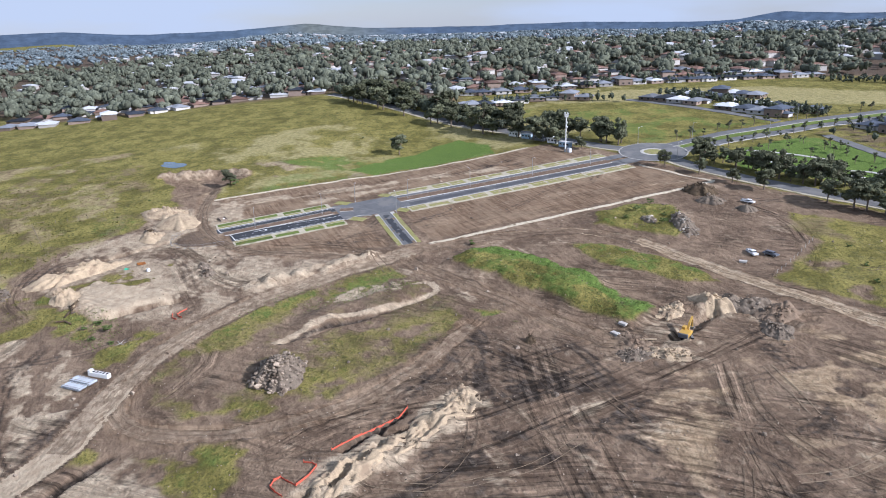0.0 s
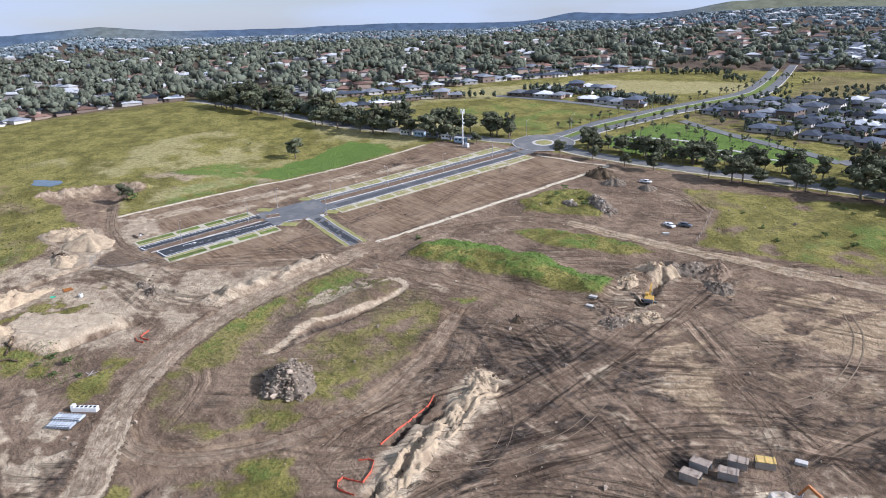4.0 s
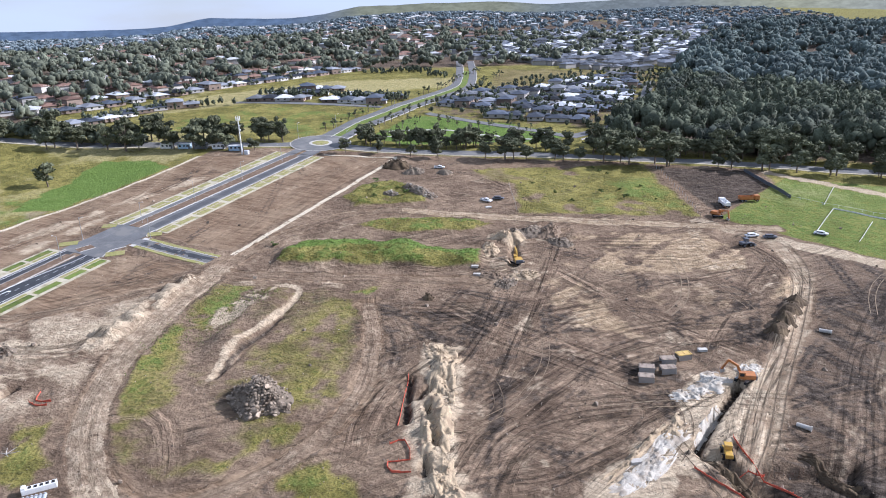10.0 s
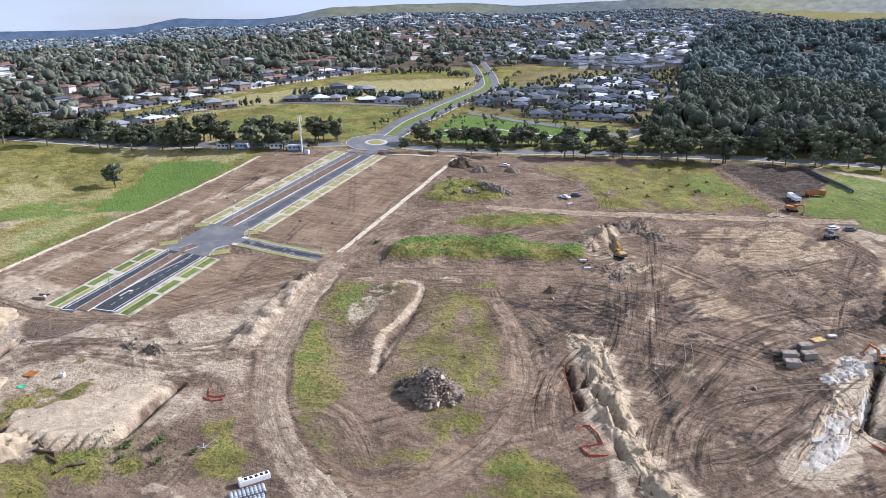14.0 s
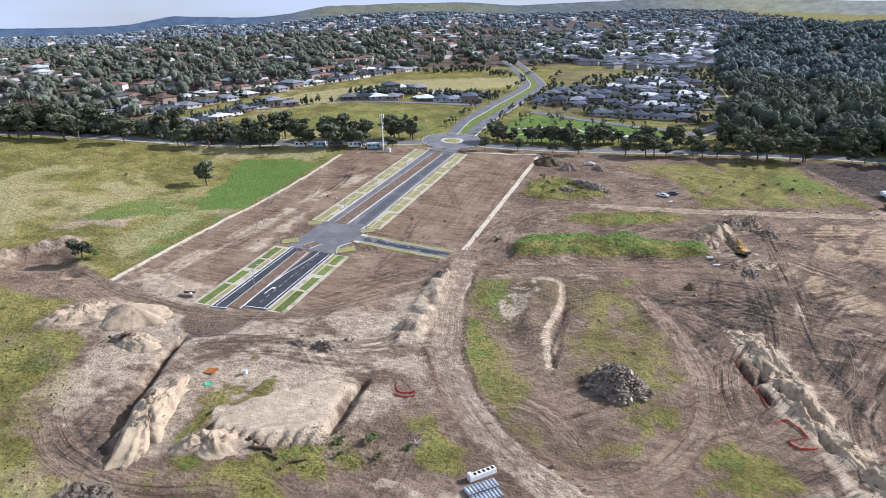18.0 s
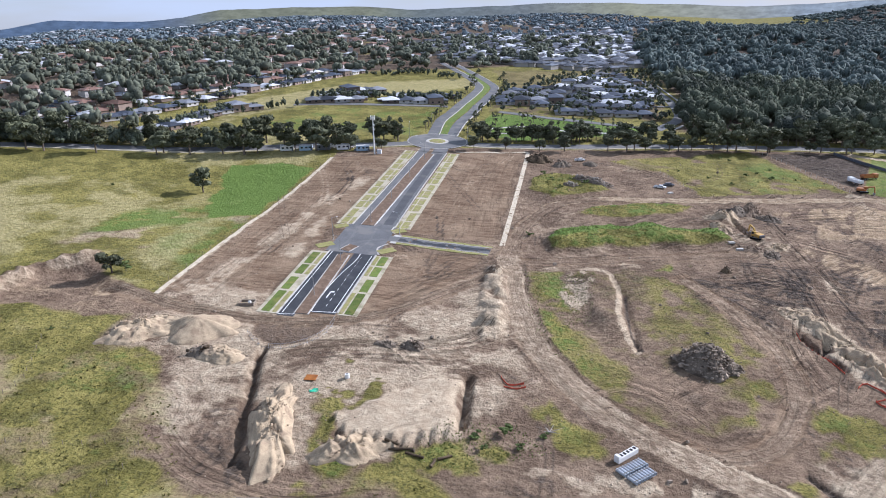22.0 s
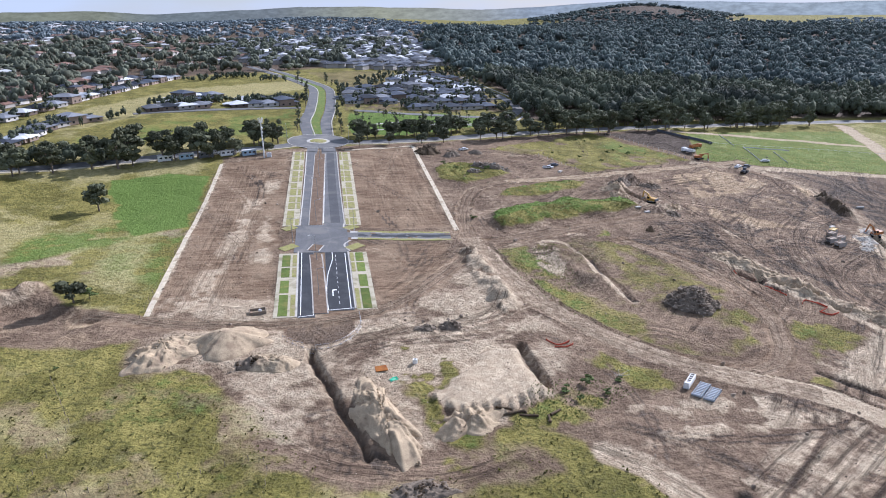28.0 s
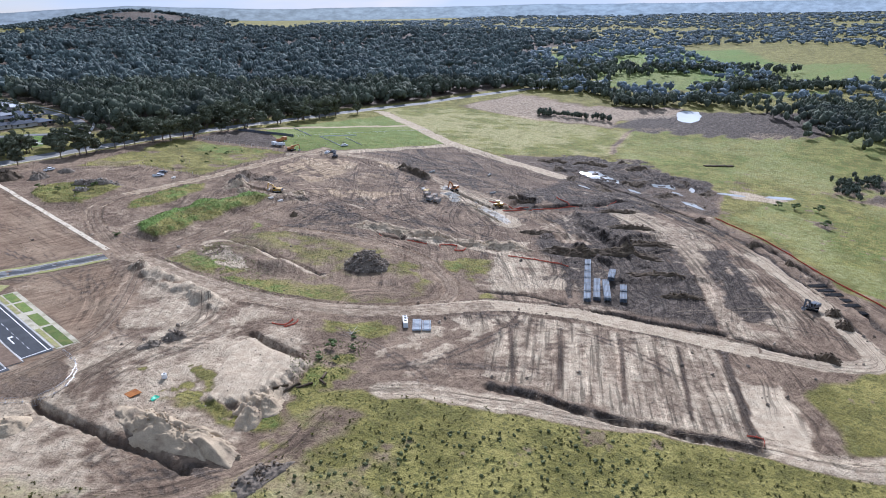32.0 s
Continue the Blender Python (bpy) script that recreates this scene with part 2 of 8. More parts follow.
# west and middle: pale, sandy ground
SAND_W = [(-46, -22), (-46, 2), (-14, 6), (14, -2), (40, 30), (56, 24), (62, -6), (52, -44), (20, -60), (2, -58), (-14, -38)]
SAND_SW = [(-20, -8), (-5, -16), (1, -39), (0, -56), (-12, -54), (-18, -46), (-20, -33), (-26, -20)]
BARE_SW = [(-26, -20), (-22, -33), (-22, -46), (-14, -58), (-1, -64), (10, -68), (23, -68), (42, -66), (40, -58), (20, -58), (4, -52), (-4, -30)]
lay(zone(BARE_SW, 7) * smooth(n_mid + n_fine * 0.5, -1.3, -0.2), grass, 0.0)
lay(zone(SAND_W, 9) * smooth(n_mid * 0.8 + n_fine * 0.4, -1.3, 0.3), pale, 0.68)
lay(zone([(10, -12), (30, -10), (56, -30), (70, -62), (45, -52), (20, -60)], 8) * smooth(n_mid + n_fine * 0.5, 0.6, 1.0), grass, 0.8, (pale,))
lay(zone([(62, -24), (78, -34), (74, -46), (58, -36)], 5) * smooth(n_mid, -0.2, 0.3), grass, 1, (pale,))
lay(zone(BARE_SW, 6) * smooth(n_mid + n_fine * 0.5, -1.3, -0.1), grass, 0.04, (pale, lush))
lay(zone(SAND_SW, 7) * smooth(n_mid + n_fine * 0.4, -1.0, 0.2), pale, 0.72)
# the two building plots and the plot south of the side street
for plot in ([(-44, 8), (-42, 160), (-14, 170), (-15, 9)], [(14, 180), (46, 188), (45, 66), (13, 68)], [(13, 52), (43, 51), (32, 20), (14, 8)]):
    lay(zone(plot, 1.5), pale, 0.0, (grass, dark))
    lay(zone(plot, 1.5), wet, 1.0)
lay(band([(-19, 128), (-25, 100), (-29, 60), (-35, 14)], 4.0, 5) * smooth(n_mid + n_fine * 0.4, -1.0, 0.1), pale, 0.62, (dark,))
lay(zone([(-46, 3), (-42, 16), (-16, 12), (-15, 2)], 5) * smooth(n_mid, -1.0, 0), pale, 0.75)
lay(zone([(-22, 10), (-24, 50), (-20, 90), (-16, 60), (-15, 10)], 6) * smooth(n_mid + n_fine * 0.4, -0.5, 0.4), pale, 0.7, (dark,))
lay(zone([(-30, 100), (-36, 150), (-28, 160), (-20, 140)], 6) * smooth(n_mid, -0.2, 0.5), dark, 0.5)
lay(band([(-45.5, 4), (-43.8, 158)], 0.9), pale, 0.6, (grass, dark))
lay(zone([(49, 62), (49, 188), (58, 190), (56, 120), (52, 80)], 4) * smooth(n_mid, -0.6, 0.3), pale, 0.4)
# brown plain of the middle, darker clods and tyre-rubbed ground
lay(zone([(108, 54), (135, 76), (150, 60), (138, 20), (122, 20)], 10) * smooth(n_mid + n_fine * 0.4, -0.7, 0.3), dark, 0.25)
lay(zone([(150, 60), (200, 110), (218, 90), (206, 40), (180, -10), (158, 0)], 12) * smooth(n_mid + 0.5 * n_big, -0.5, 0.8), dark, 0.25)
lay(zone([(128, 100), (150, 124), (142, 130), (126, 118)], 6) * smooth(n_fine + n_mid, -0.6, 0.3), pale, 0.6)
lay(zone([(128, 88), (142, 100), (150, 92), (138, 80)], 5) * smooth(n_fine, -0.5, 0.4), pale, 0.6)
lay(zone([(222, 150), (296, 130), (282, 40), (230, 20), (212, 30), (224, 90), (226, 130)], 8), dark, 0.42, (pale,))
lay(zone(BAY, 2), dark, 0.75, (pale, grass))
raked = fbm(X * 0.35 + Y * 0.9, (Y * 0.35 - X * 0.9) * 6, 26, 4, 71)
lay(zone(TANPATCH, 12) * smooth(raked + 0.4 * n_mid, -0.5, 0.8), tan, 0.8)
lay(zone([(148, 82), (158, 94), (170, 76), (174, 60), (162, 60)], 10) * smooth(raked + 0.5 * n_fine, -0.5, 0.7), tan, 0.8)
rim = np.where(near, inside(WX, WY, OVAL), -99)
lay(zone(OVAL, 3) * smooth(n_mid + n_fine * 0.4 + np.clip(1.2 - rim * 0.1, 0.4, 1.2), -0.6, 0.9), grass, 0.64, (pale,))
lay(zone(OVAL, 3) * smooth(n_mid + n_fine * 0.6, -0.6, 0.8), dark, 0.4)
lay(zone(OVAL, 3) * smooth(n_mid - n_fine * 0.3 + np.clip(0.8 - rim * 0.12, -0.5, 0.8), 0.1, 1.1), lush, 0.25)
lay(zone([(84, -22), (100, -26), (106, -12), (100, 8), (90, -6)], 8) * smooth(n_mid, -0.5, 0.4), grass, 0.2)
lay(zone([(76, 10), (79, 52), (92, 56), (98, 30), (88, 4)], 6) * smooth(n_mid + n_fine * 0.5, -0.6, 0.2), grass, 0.35)
lay(zone([(60, 10), (62, 44), (70, 44), (72, 14)], 5) * smooth(n_mid, -0.4, 0.2), lush, 0.5)
lay(zone([(96, 56), (112, 68), (120, 66), (108, 54)], 4), lush, 0.5)
lay(zone([(96, 56), (112, 68), (120, 66), (108, 54)], 4) * smooth(n_mid, -0.4, 0.1), grass, 1.0)
lay(zone([(121, -30), (129, -11), (137, -15), (145, -26), (128, -46)], 4) * smooth(n_mid, -0.4, 0.1), grass, 0.9)
lay(zone([(104, -42), (118, -36), (122, -28), (126, -38), (112, -50)], 5) * smooth(n_mid, -0.5, 0.1), grass, 0.8)
for m, g in ((MOUND_N, 0.95), (MOUND_FAR, 1.0), (MOUND_TOP, 0.6)):
    k = zone(m, 3) * smooth(n_mid + n_fine * 0.4, -1.7, -1.0)
    lay(k, grass, 1, (pale, dark))
    lay(k * smooth(n_mid + n_fine, -0.8, 0.6), lush, g * 0.6)
lay(band([(65, 75), (80, 84.5), (100, 91), (122, 93)], 3.2, 3), lush, 1.0)
lay(zone([(72, 14), (71, 36), (74, 47), (81, 46), (82, 30), (83, 14), (78, 8)], 4) * smooth(n_mid + n_fine * 0.5, -0.9, 0.2), grass, 0.3)
lay(zone([(72, 14), (71, 36), (74, 47), (81, 46), (82, 30), (83, 14), (78, 8)], 4) * smooth(n_fine, -0.3, 0.5), dark, 0.4)
for poly, g_, l_ in (([(61, 22), (62, 3), (67, -2), (72, 2), (74, 19), (70, 36), (62, 39)], 1.0, 0.55), ([(71, -6), (77, -17), (85, -27), (94, -32), (89, -25), (80, -16), (76, -6)], 0.9, 0.4), ([(109, 13), (113, 3), (113, -9), (109, -24), (116, -21), (119, -8), (119, 6), (116, 14)], 1.0, 0.4),
                     ([(95, 48), (101, 29), (97, 11), (91, 9), (90, 28)], 0.75, 0.15), ([(124, -13), (137, -17), (135, -28), (119, -34)], 1.0, 0.4)):
    k = zone(poly, 9) * smooth(n_mid + n_fine * 0.7, -1.2, 0.5)
    lay(k, grass, g_ * 0.86, (pale,))
    lay(k * smooth(n_mid, -0.8, 0.5), lush, l_)
lay(zone([(68, 52), (78, 34), (84, 11), (83, 4), (74, 12), (75, 29), (68, 41)], 3) * smooth(n_mid + n_fine * 0.5, -1.0, 0.0), grass, 0.15, (pale,))
lay(zone([(89, 2), (95, -7), (106, -10), (102, -31), (92, -27), (86, -13)], 5) * smooth(n_mid + n_fine * 0.5, -0.9, 0.1), grass, 0.12, (lush,))
lay(band(STRIP, 0.9, 0.9, True), pale, 1.0, (grass, dark, tan))
lay(band([(86.6, 34), (86.8, 12), (89.2, 3)], 0.6, 0.8, True), dark, 0.9, (grass, pale))
lay(zone([(78, 40), (80, 52), (70, 48), (68, 30), (74, 18)], 4) * smooth(n_fine + n_mid, 0.0, 0.4), pale, 0.9, (grass,))
lay(zone(PADDOCK, 5) * smooth(n_mid + n_big * 0.7, -1.7, -0.5), grass, 0.95, (pale, dark))
lay(zone(LUSH_PADDOCK, 16) * smooth(n_mid + n_big, -1.0, 0.6), lush, 0.6)
lay(zone(PADDOCK, 9) * smooth(n_mid, -0.8, 0.4), tan, 0.25)
lay(zone([(88, 190), (110, 200), (120, 180), (100, 172)], 8) * smooth(n_mid, -0.2, 0.4), grass, 0.5)
lay(zone(SPORT, 2, True), grass, 1, (pale, dark))
lay(zone(SPORT, 2, True), lush, 0.55)
lay(zone(SPORT, 2, True) * smooth(n_big + n_mid, -0.8, 0.8), tan, 0.35)
lay(zone(LUSH_W, 3), lush, 1.0, (tan,))
field = near * smooth(-48 - X, 0, 10) * smooth(Y, -20, 10)
lay(field * smooth(n_big * 0.8 + n_mid * 0.5, -0.5, 0.9) * (1 - zone(LUSH_W, 3)), tan, 0.9)
lay(zone([(-64, 70), (-47, 76), (-47, 24), (-62, 30), (-84, 60)], 10) * smooth(n_mid + n_big * 0.5, -0.7, 0.5), lush, 0.55)
lay(zone([(-100, 30), (-96, 46), (-74, 56), (-66, 36), (-80, 32)], 7) * smooth(n_mid + n_fine * 0.5, -0.8, 0.4), pale, 0.5)
lay(zone([(-100, 30), (-96, 46), (-74, 56), (-66, 36), (-80, 32)], 7) * smooth(n_mid + n_fine * 0.5, -0.8, 0.4), grass, 0.35)
for poly, f_, amount in (([(-71, 91), (-90, 79), (-98, 66), (-96, 40), (-88, 46), (-78, 56), (-64, 66)], lush, 0.5), ([(-68, 36), (-69, 50), (-62, 62), (-58, 58), (-56, 40), (-62, 34)], tan, 0.55), ([(-97, 82), (-76, 98), (-71, 88), (-86, 72)], tan, 0.5), ([(-64, 66), (-48, 78), (-45, 67), (-58, 63)], pale, 0.5)):
    lay(zone(poly, 6) * smooth(n_mid + n_fine * 0.5, -1.0, 0.2), f_, amount, (tan,) if f_ is lush else ())
lay(zone([(-64, 66), (-48, 78), (-45, 67), (-58, 63)], 5) * smooth(n_mid, -0.8, 0.3), grass, 0.4)
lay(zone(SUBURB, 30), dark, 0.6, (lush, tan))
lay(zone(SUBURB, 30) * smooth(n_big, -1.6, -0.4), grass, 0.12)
lay(zone([(900, 2300), (1230, 2150), (1560, 2300), (1600, 2560), (1400, 2900), (1000, 2900), (860, 2560)], 80), grass, 0.15, (tan, lush))
lay(zone([(900, 2300), (1230, 2150), (1560, 2300), (1600, 2560), (1400, 2900), (1000, 2900), (860, 2560)], 80), dark, 0.7)
lay(zone([(-150, 240), (-122, 304), (-95, 389), (-84, 380), (-112, 279), (-132, 230)], 5), tan, 0.8)
# east and south
lay(zone(DARK_E, 7) * smooth(n_mid + n_fine * 0.5 + n_big * 0.4, -1.3, -0.1), dark, 0.95, (pale, grass))
lay(zone([(196, 10), (230, -6), (236, -40), (270, -30), (270, 30), (230, 26)], 10) * smooth(n_mid, -1.0, 0.0), dark, 0.85, (pale,))
lay(zone(PALE_E, 4) * smooth(n_mid, -0.9, 0.3), pale, 0.8, (dark, grass))
lay(zone(PALE_E_FAR, 8) * smooth(n_mid + n_fine * 0.5, -0.5, 0.5), pale, 0.5, (dark,))
lay(zone(WET_E, 6), dark, 0.55, (pale, grass))
swath = fbm((X * 0.55 - Y * 0.83) * 5, X * 0.83 + Y * 0.55, 30, 4, 93)
lay(zone(DARK_E, 7) * smooth(swath, -0.2, 0.7), pale, 0.32)
lay(zone(PALE_MUD, 6) * smooth(n_mid + n_fine * 0.5, -1.0, 0.0), pale, 0.62, (dark, grass))
lay(zone(DARK_E, 8) * smooth(n_mid + 0.6 * swath + 0.4 * n_fine, -0.8, 0.4) * (1 - zone(PALE_MUD, 6)), dark, 0.72, (pale,))
for poly in (BLACK_E, BLACK_S, BLACK_W):
    lay(zone(poly, 4) * smooth(swath + n_fine * 0.3, -1.2, -0.3), dark, 1.0, (pale, grass))
lay(zone([(105, 41), (111, 56), (126, 57), (142, 42), (134, 28), (129, 19), (125, 10), (118, 15)], 7) * smooth(n_mid + n_fine * 0.6, -0.9, 0.9), dark, 0.42, (pale, grass))
lay(zone(MUD_N, 5) * smooth(n_mid + n_fine * 0.6, -1.2, -0.2), dark, 1.0, (pale, grass))
for a_, b_ in (((209, -20), (191, -52)), ((221, -10), (181, -63)), ((179, -37), (174, -52)), ((199, 19), (235, -2)), ((236, -5), (261, -10)), ((276, 31), (273, -9)), ((273, -9), (249, -67)), ((270, 30), (268, -9)), ((268, -9), (245, -66))):
    lay(band([a_, b_], 1.5, 1.5), dark, 1.0, (pale, grass))
lay(zone(BENCH, 1.5), pale, 0.42, (grass, dark))
comb = fbm((0.86 * Y - 0.5 * X) * 8, 0.5 * Y + 0.86 * X, 16, 4, 81)
lay(zone(BENCH, 1.5) * smooth(comb + 0.3 * n_mid, -0.5, 0.9), pale, 0.8)
lay(zone(BENCH_PAD, 3), pale, 1.0, (grass, dark))
lay(zone(PAD, 3), pale, 0.72, (grass, dark))
lay(zone([(72, -60), (60, -62), (74, -46), (92, -44), (112, -56), (96, -58)], 5) * smooth(n_mid + n_fine, -0.9, 0.1), pale, 0.7, (grass,))
lay(zone(SANDTRENCH, 4) * smooth(n_mid + n_fine, -1.0, -0.1), pale, 0.85, (dark, grass))
lay(band(WHITE_TRENCH, 5.5, 5) * smooth(n_mid + n_fine, -0.9, 0.2), pale, 1.0, (dark, tan))
lay(zone(WEST_PIT, 4), pale, 0.12, (grass, lush))
lay(band([(-94, -13), (-92, 0), (-90, 13), (-79, 23)], 2.4, 2.5) * smooth(n_fine + n_mid, -0.9, 0.1), pale, 0.5, (grass,))
# roads of beaten earth
GREENS = ([(20, -45), (20, -51), (26, -59), (30, -57), (28, -52)], [(38, -50), (50, -42), (54, -50), (42, -58), (31, -61), (34, -55)], [(23, -57), (17, -38), (23, -42), (26, -48), (31, -55)], [(36, -58), (54, -51), (49, -42), (38, -47)], [(50, -43), (53, -34), (62, -42), (58, -50)], [(61, -32), (66, -23), (78, -38), (72, -46)], [(-42, -30), (-33, -22), (-24, -26), (-22, -40), (-24, -52), (-42, -50)])
for poly in GREENS:
    lay(zone(poly, 4) * smooth(n_mid + n_fine * 0.4, -0.8, 0.1), grass, 0.95, (pale, dark))
    lay(zone(poly, 4) * smooth(n_mid - n_fine * 0.4, -0.4, 0.6), lush, 0.4)
lay(zone([(58, -36), (64, -35), (71, -49), (62, -54)], 5) * smooth(n_mid + n_fine, -0.8, 0.2), pale, 0.75, (grass,))
for line, half, tone in ((TRACK_N, 3.2, 0.35), (TRACK_MID, 3.0, 0.12), (TRACK_E, 4.0, 0.3), (LOOP, 2.6, 0.2), (TRACK_W, 3.0, 0.25), (TRACK_PAD, 2.4, 0.3), (TRACK_S, 4.0, 0.7), (HAUL_END[:7], 4.0, 0.6)):
    lay(band(line, half, 2.0), pale, tone, (grass, lush, dark, tan))
lay(band(TRACK_N[5:], 2.6, 1.5), tan, 0.6)
lay(band(HAUL, 4.2, 2.0), pale, 0.4, (grass, lush, dark))
lay(zone([(-10, -3), (7, 0), (7, -6), (4, -12), (-2, -15), (-8, -12), (-11, -8)], 0.8, True), pale, 0.0, (grass, tan))
lay(zone([(-10, -3), (7, 0), (7, -6), (4, -12), (-2, -15), (-8, -12), (-11, -8)], 0.8, True), dark, 0.45)
# pale gravel ways and paddocks to the east
for line, half in (([(349, 250), (325, 190), (298, 130), (284, 60), (280, 36)], 5.0), ([(190, 155), (240, 140), (296, 126)], 3.5), ([(215, 232), (260, 216), (318, 194)], 2.6)):
    lay(band(line, half, 1.2), pale, 1.0, (grass, dark, lush))
YEL = [(360, 262), (430, 246), (455, 80), (360, 50), (300, 92), (300, 130)]
lay(zone(YEL, 3), lush, 0.35)
lay(zone(YEL, 3) * smooth(n_big + n_mid, -1.4, 0.4), tan, 0.72)
lay(zone([(439, 244), (535, 246), (531, 165), (588, 104), (548, 80), (487, 113), (455, 101), (435, 173)], 5), pale, 0.45, (grass, lush))
lay(zone([(439, 244), (535, 246), (531, 165), (588, 104), (548, 80), (487, 113), (455, 101), (435, 173)], 5), dark, 0.35)
lay(zone([(461, 105), (506, 108), (581, 84), (662, 7), (566, -28), (509, 9), (475, 68)], 5), dark, 0.95, (grass, lush, tan))
lay(band([(461, 104), (470, 66), (509, 8), (560, -28)], 2.5, 3), dark, 1.0, (grass,))
lay(band([(455, 86), (405, 70), (368, 53)], 2.0, 3), dark, 0.6, (grass, lush))
lay(zone([(370, -78), (414, -70), (446, -84), (440, -110), (372, -112)], 8) * smooth(n_mid, -0.9, 0.2), dark, 0.7, (grass, lush))
lay(zone([(334, -36), (342, -64), (326, -64), (318, -45)], 4), pale, 0.8, (grass, lush))
lay(zone([(306, -80), (310, -92), (300, -104), (296, -92)], 4) * smooth(n_mid + n_fine, -0.8, 0.2), dark, 0.7, (grass,))
lay(zone([(-126, 176), (-117, 221), (-95, 262), (-12, 288), (-13, 246), (-14, 208), (-52, 215), (-101, 182)], 4) * smooth(n_big + n_mid, -0.6, 0.8), lush, 0.35, (tan,))
lay(zone([(-150, 214), (-95, 384), (-20, 455), (10, 420), (-90, 276), (-124, 226)], 5), tan, 0.75)
lay(zone([(20, 276), (51, 282), (98, 273), (118, 270), (106, 246), (42, 214), (18, 222)], 3), lush, 1.0, (tan, dark))
lay(zone([(17, 285), (128, 284), (150, 590), (74, 560), (74, 430), (24, 405)], 6) * smooth(n_mid + n_fine, -1.0, 0.4), grass, 0.35, (lush,))
lay(zone([(17, 285), (128, 284), (150, 590), (74, 560), (74, 430), (24, 405)], 6), dark, 0.5, (tan,))
lay(zone([(-10, 532), (79, 578), (73, 429), (22, 407)], 6), dark, 0.3, (lush,))
lay(zone([(-10, 532), (79, 578), (73, 429), (22, 407)], 6), grass, 0.55)
lay(zone([(640, 180), (900, 500), (1150, 520), (1300, 300), (1000, 120)], 30), lush, 0.6)
CLEARINGS = ([(664, 246), (969, 360), (985, 346), (831, 263), (800, 157), (700, 136), (651, 202)], [(990, 222), (1222, 88), (971, 17), (817, 80), (913, 136)], [(742, 98), (838, 37), (771, 33), (704, 76)], [(650, 452), (690, 424), (650, 388), (618, 418)])
FOREST = [(128, 262), (152, 256), (182, 254), (230, 262), (330, 276), (450, 286), (560, 278), (700, 300), (900, 520), (1150, 620), (1500, 700), (1700, 1400), (1300, 2300), (600, 2300), (330, 1500), (200, 1150), (150, 800), (146, 520), (150, 360)]
# shade below the forest canopy, laid into the ground colour as dark soil
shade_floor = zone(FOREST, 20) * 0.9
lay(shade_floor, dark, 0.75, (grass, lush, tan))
for poly in CLEARINGS:
    lay(zone(poly, 8, True), grass, 1.0, (dark, pale))
    lay(zone(poly, 8, True), lush, 0.55)
    lay(zone(poly, 8, True), tan, 0.3)
lay(zone([(322, 28), (345, 5), (330, -60), (276, -58), (250, -96), (216, -126), (212, -175), (480, -175), (650, -70), (466, 96)], 8), lush, 0.34)
lay(zone([(322, 28), (345, 5), (330, -60), (276, -58), (250, -96), (216, -126), (212, -175), (480, -175), (650, -70), (466, 96)], 8) * smooth(n_big, -0.6, 0.6), tan, 0.4)
lay(zone([(330, -30), (380, -30), (400, -90), (340, -110)], 20) * smooth(n_mid, -0.4, 0.4), lush, 0.1)
lay((1 - site) * near * smooth(n_big + n_mid * 0.7, 0.35, 1.1) * 0.45, tan, 0.6)
lay((1 - site) * smooth(n_mid + n_fine * 0.6 - n_big * 0.3, 0.75, 1.2) * near * smooth(-Y, 0, 40), grass, 0.3)
rough_w = (1 - site) * near * smooth(60 - X, 0, 60) * smooth(-Y, 14, 30)
n_tuft = fbm(X, Y, 14, 4, 87)
lay(rough_w * smooth(n_tuft + 0.5 * n_fine, 0.2, 1.0), lush, 0.26)
lay(rough_w * smooth(-n_tuft + 0.5 * n_mid, -0.3, 0.7), tan, 0.62)
lay(rough_w * smooth(n_mid - 0.6 * n_tuft + 0.4 * n_fine, -0.3, 1.0), grass, 0.3)
lay(rough_w * smooth(n_mid - 0.6 * n_tuft + 0.4 * n_fine, 0.5, 1.0) * 0.6, dark, 0.4)
lay(rough_w * smooth(n_mid + 0.5 * n_fine, -0.7, 0.6), grass, 0.5)
lush += grass * 0.18 * (1 - site) * smooth(n_big + n_mid, -0.4, 1.0)

# wheel-worn lines: strokes of paler or darker, lightly banked earth
def strokes(cx, cy, sx, sy, n, ang, seed, bend=0.012, spread_=15):
    """Pairs of wheel lines, mostly running one way, with a few that cross."""
    rng = random.Random(seed)
    for _ in range(n):
        x, y = rng.gauss(cx, sx), rng.gauss(cy, sy)
        a, ln, b = radians(ang + (rng.gauss(0, spread_) if rng.random() < 0.8 else rng.uniform(-80, 80))), rng.uniform(18, 80), rng.gauss(0, bend)
        tone, lift = rng.choice((-1, -1, 0.8)) * rng.uniform(0.25, 0.8), rng.uniform(-0.12, 0.06)
        for k in range(int(ln * 2)):
            x, y, a = x + math.cos(a) * 0.5, y + math.sin(a) * 0.5, a + b * 0.5
            fade = min(1.0, k / 20, (ln * 2 - k) / 20)
            for o in (-1.0, 1.0):
                i, j = int(round((x - math.sin(a) * o - CX[0]) / RES)), int(round((y + math.cos(a) * o - CY[0]) / RES))
                if 2 < i < len(CX) - 4 and 2 < j < len(CY) - 4:
                    worn_line[j, i] = worn_line[j, i] * (1 - fade) + tone * fade
                    banked[j, i] = lift * fade


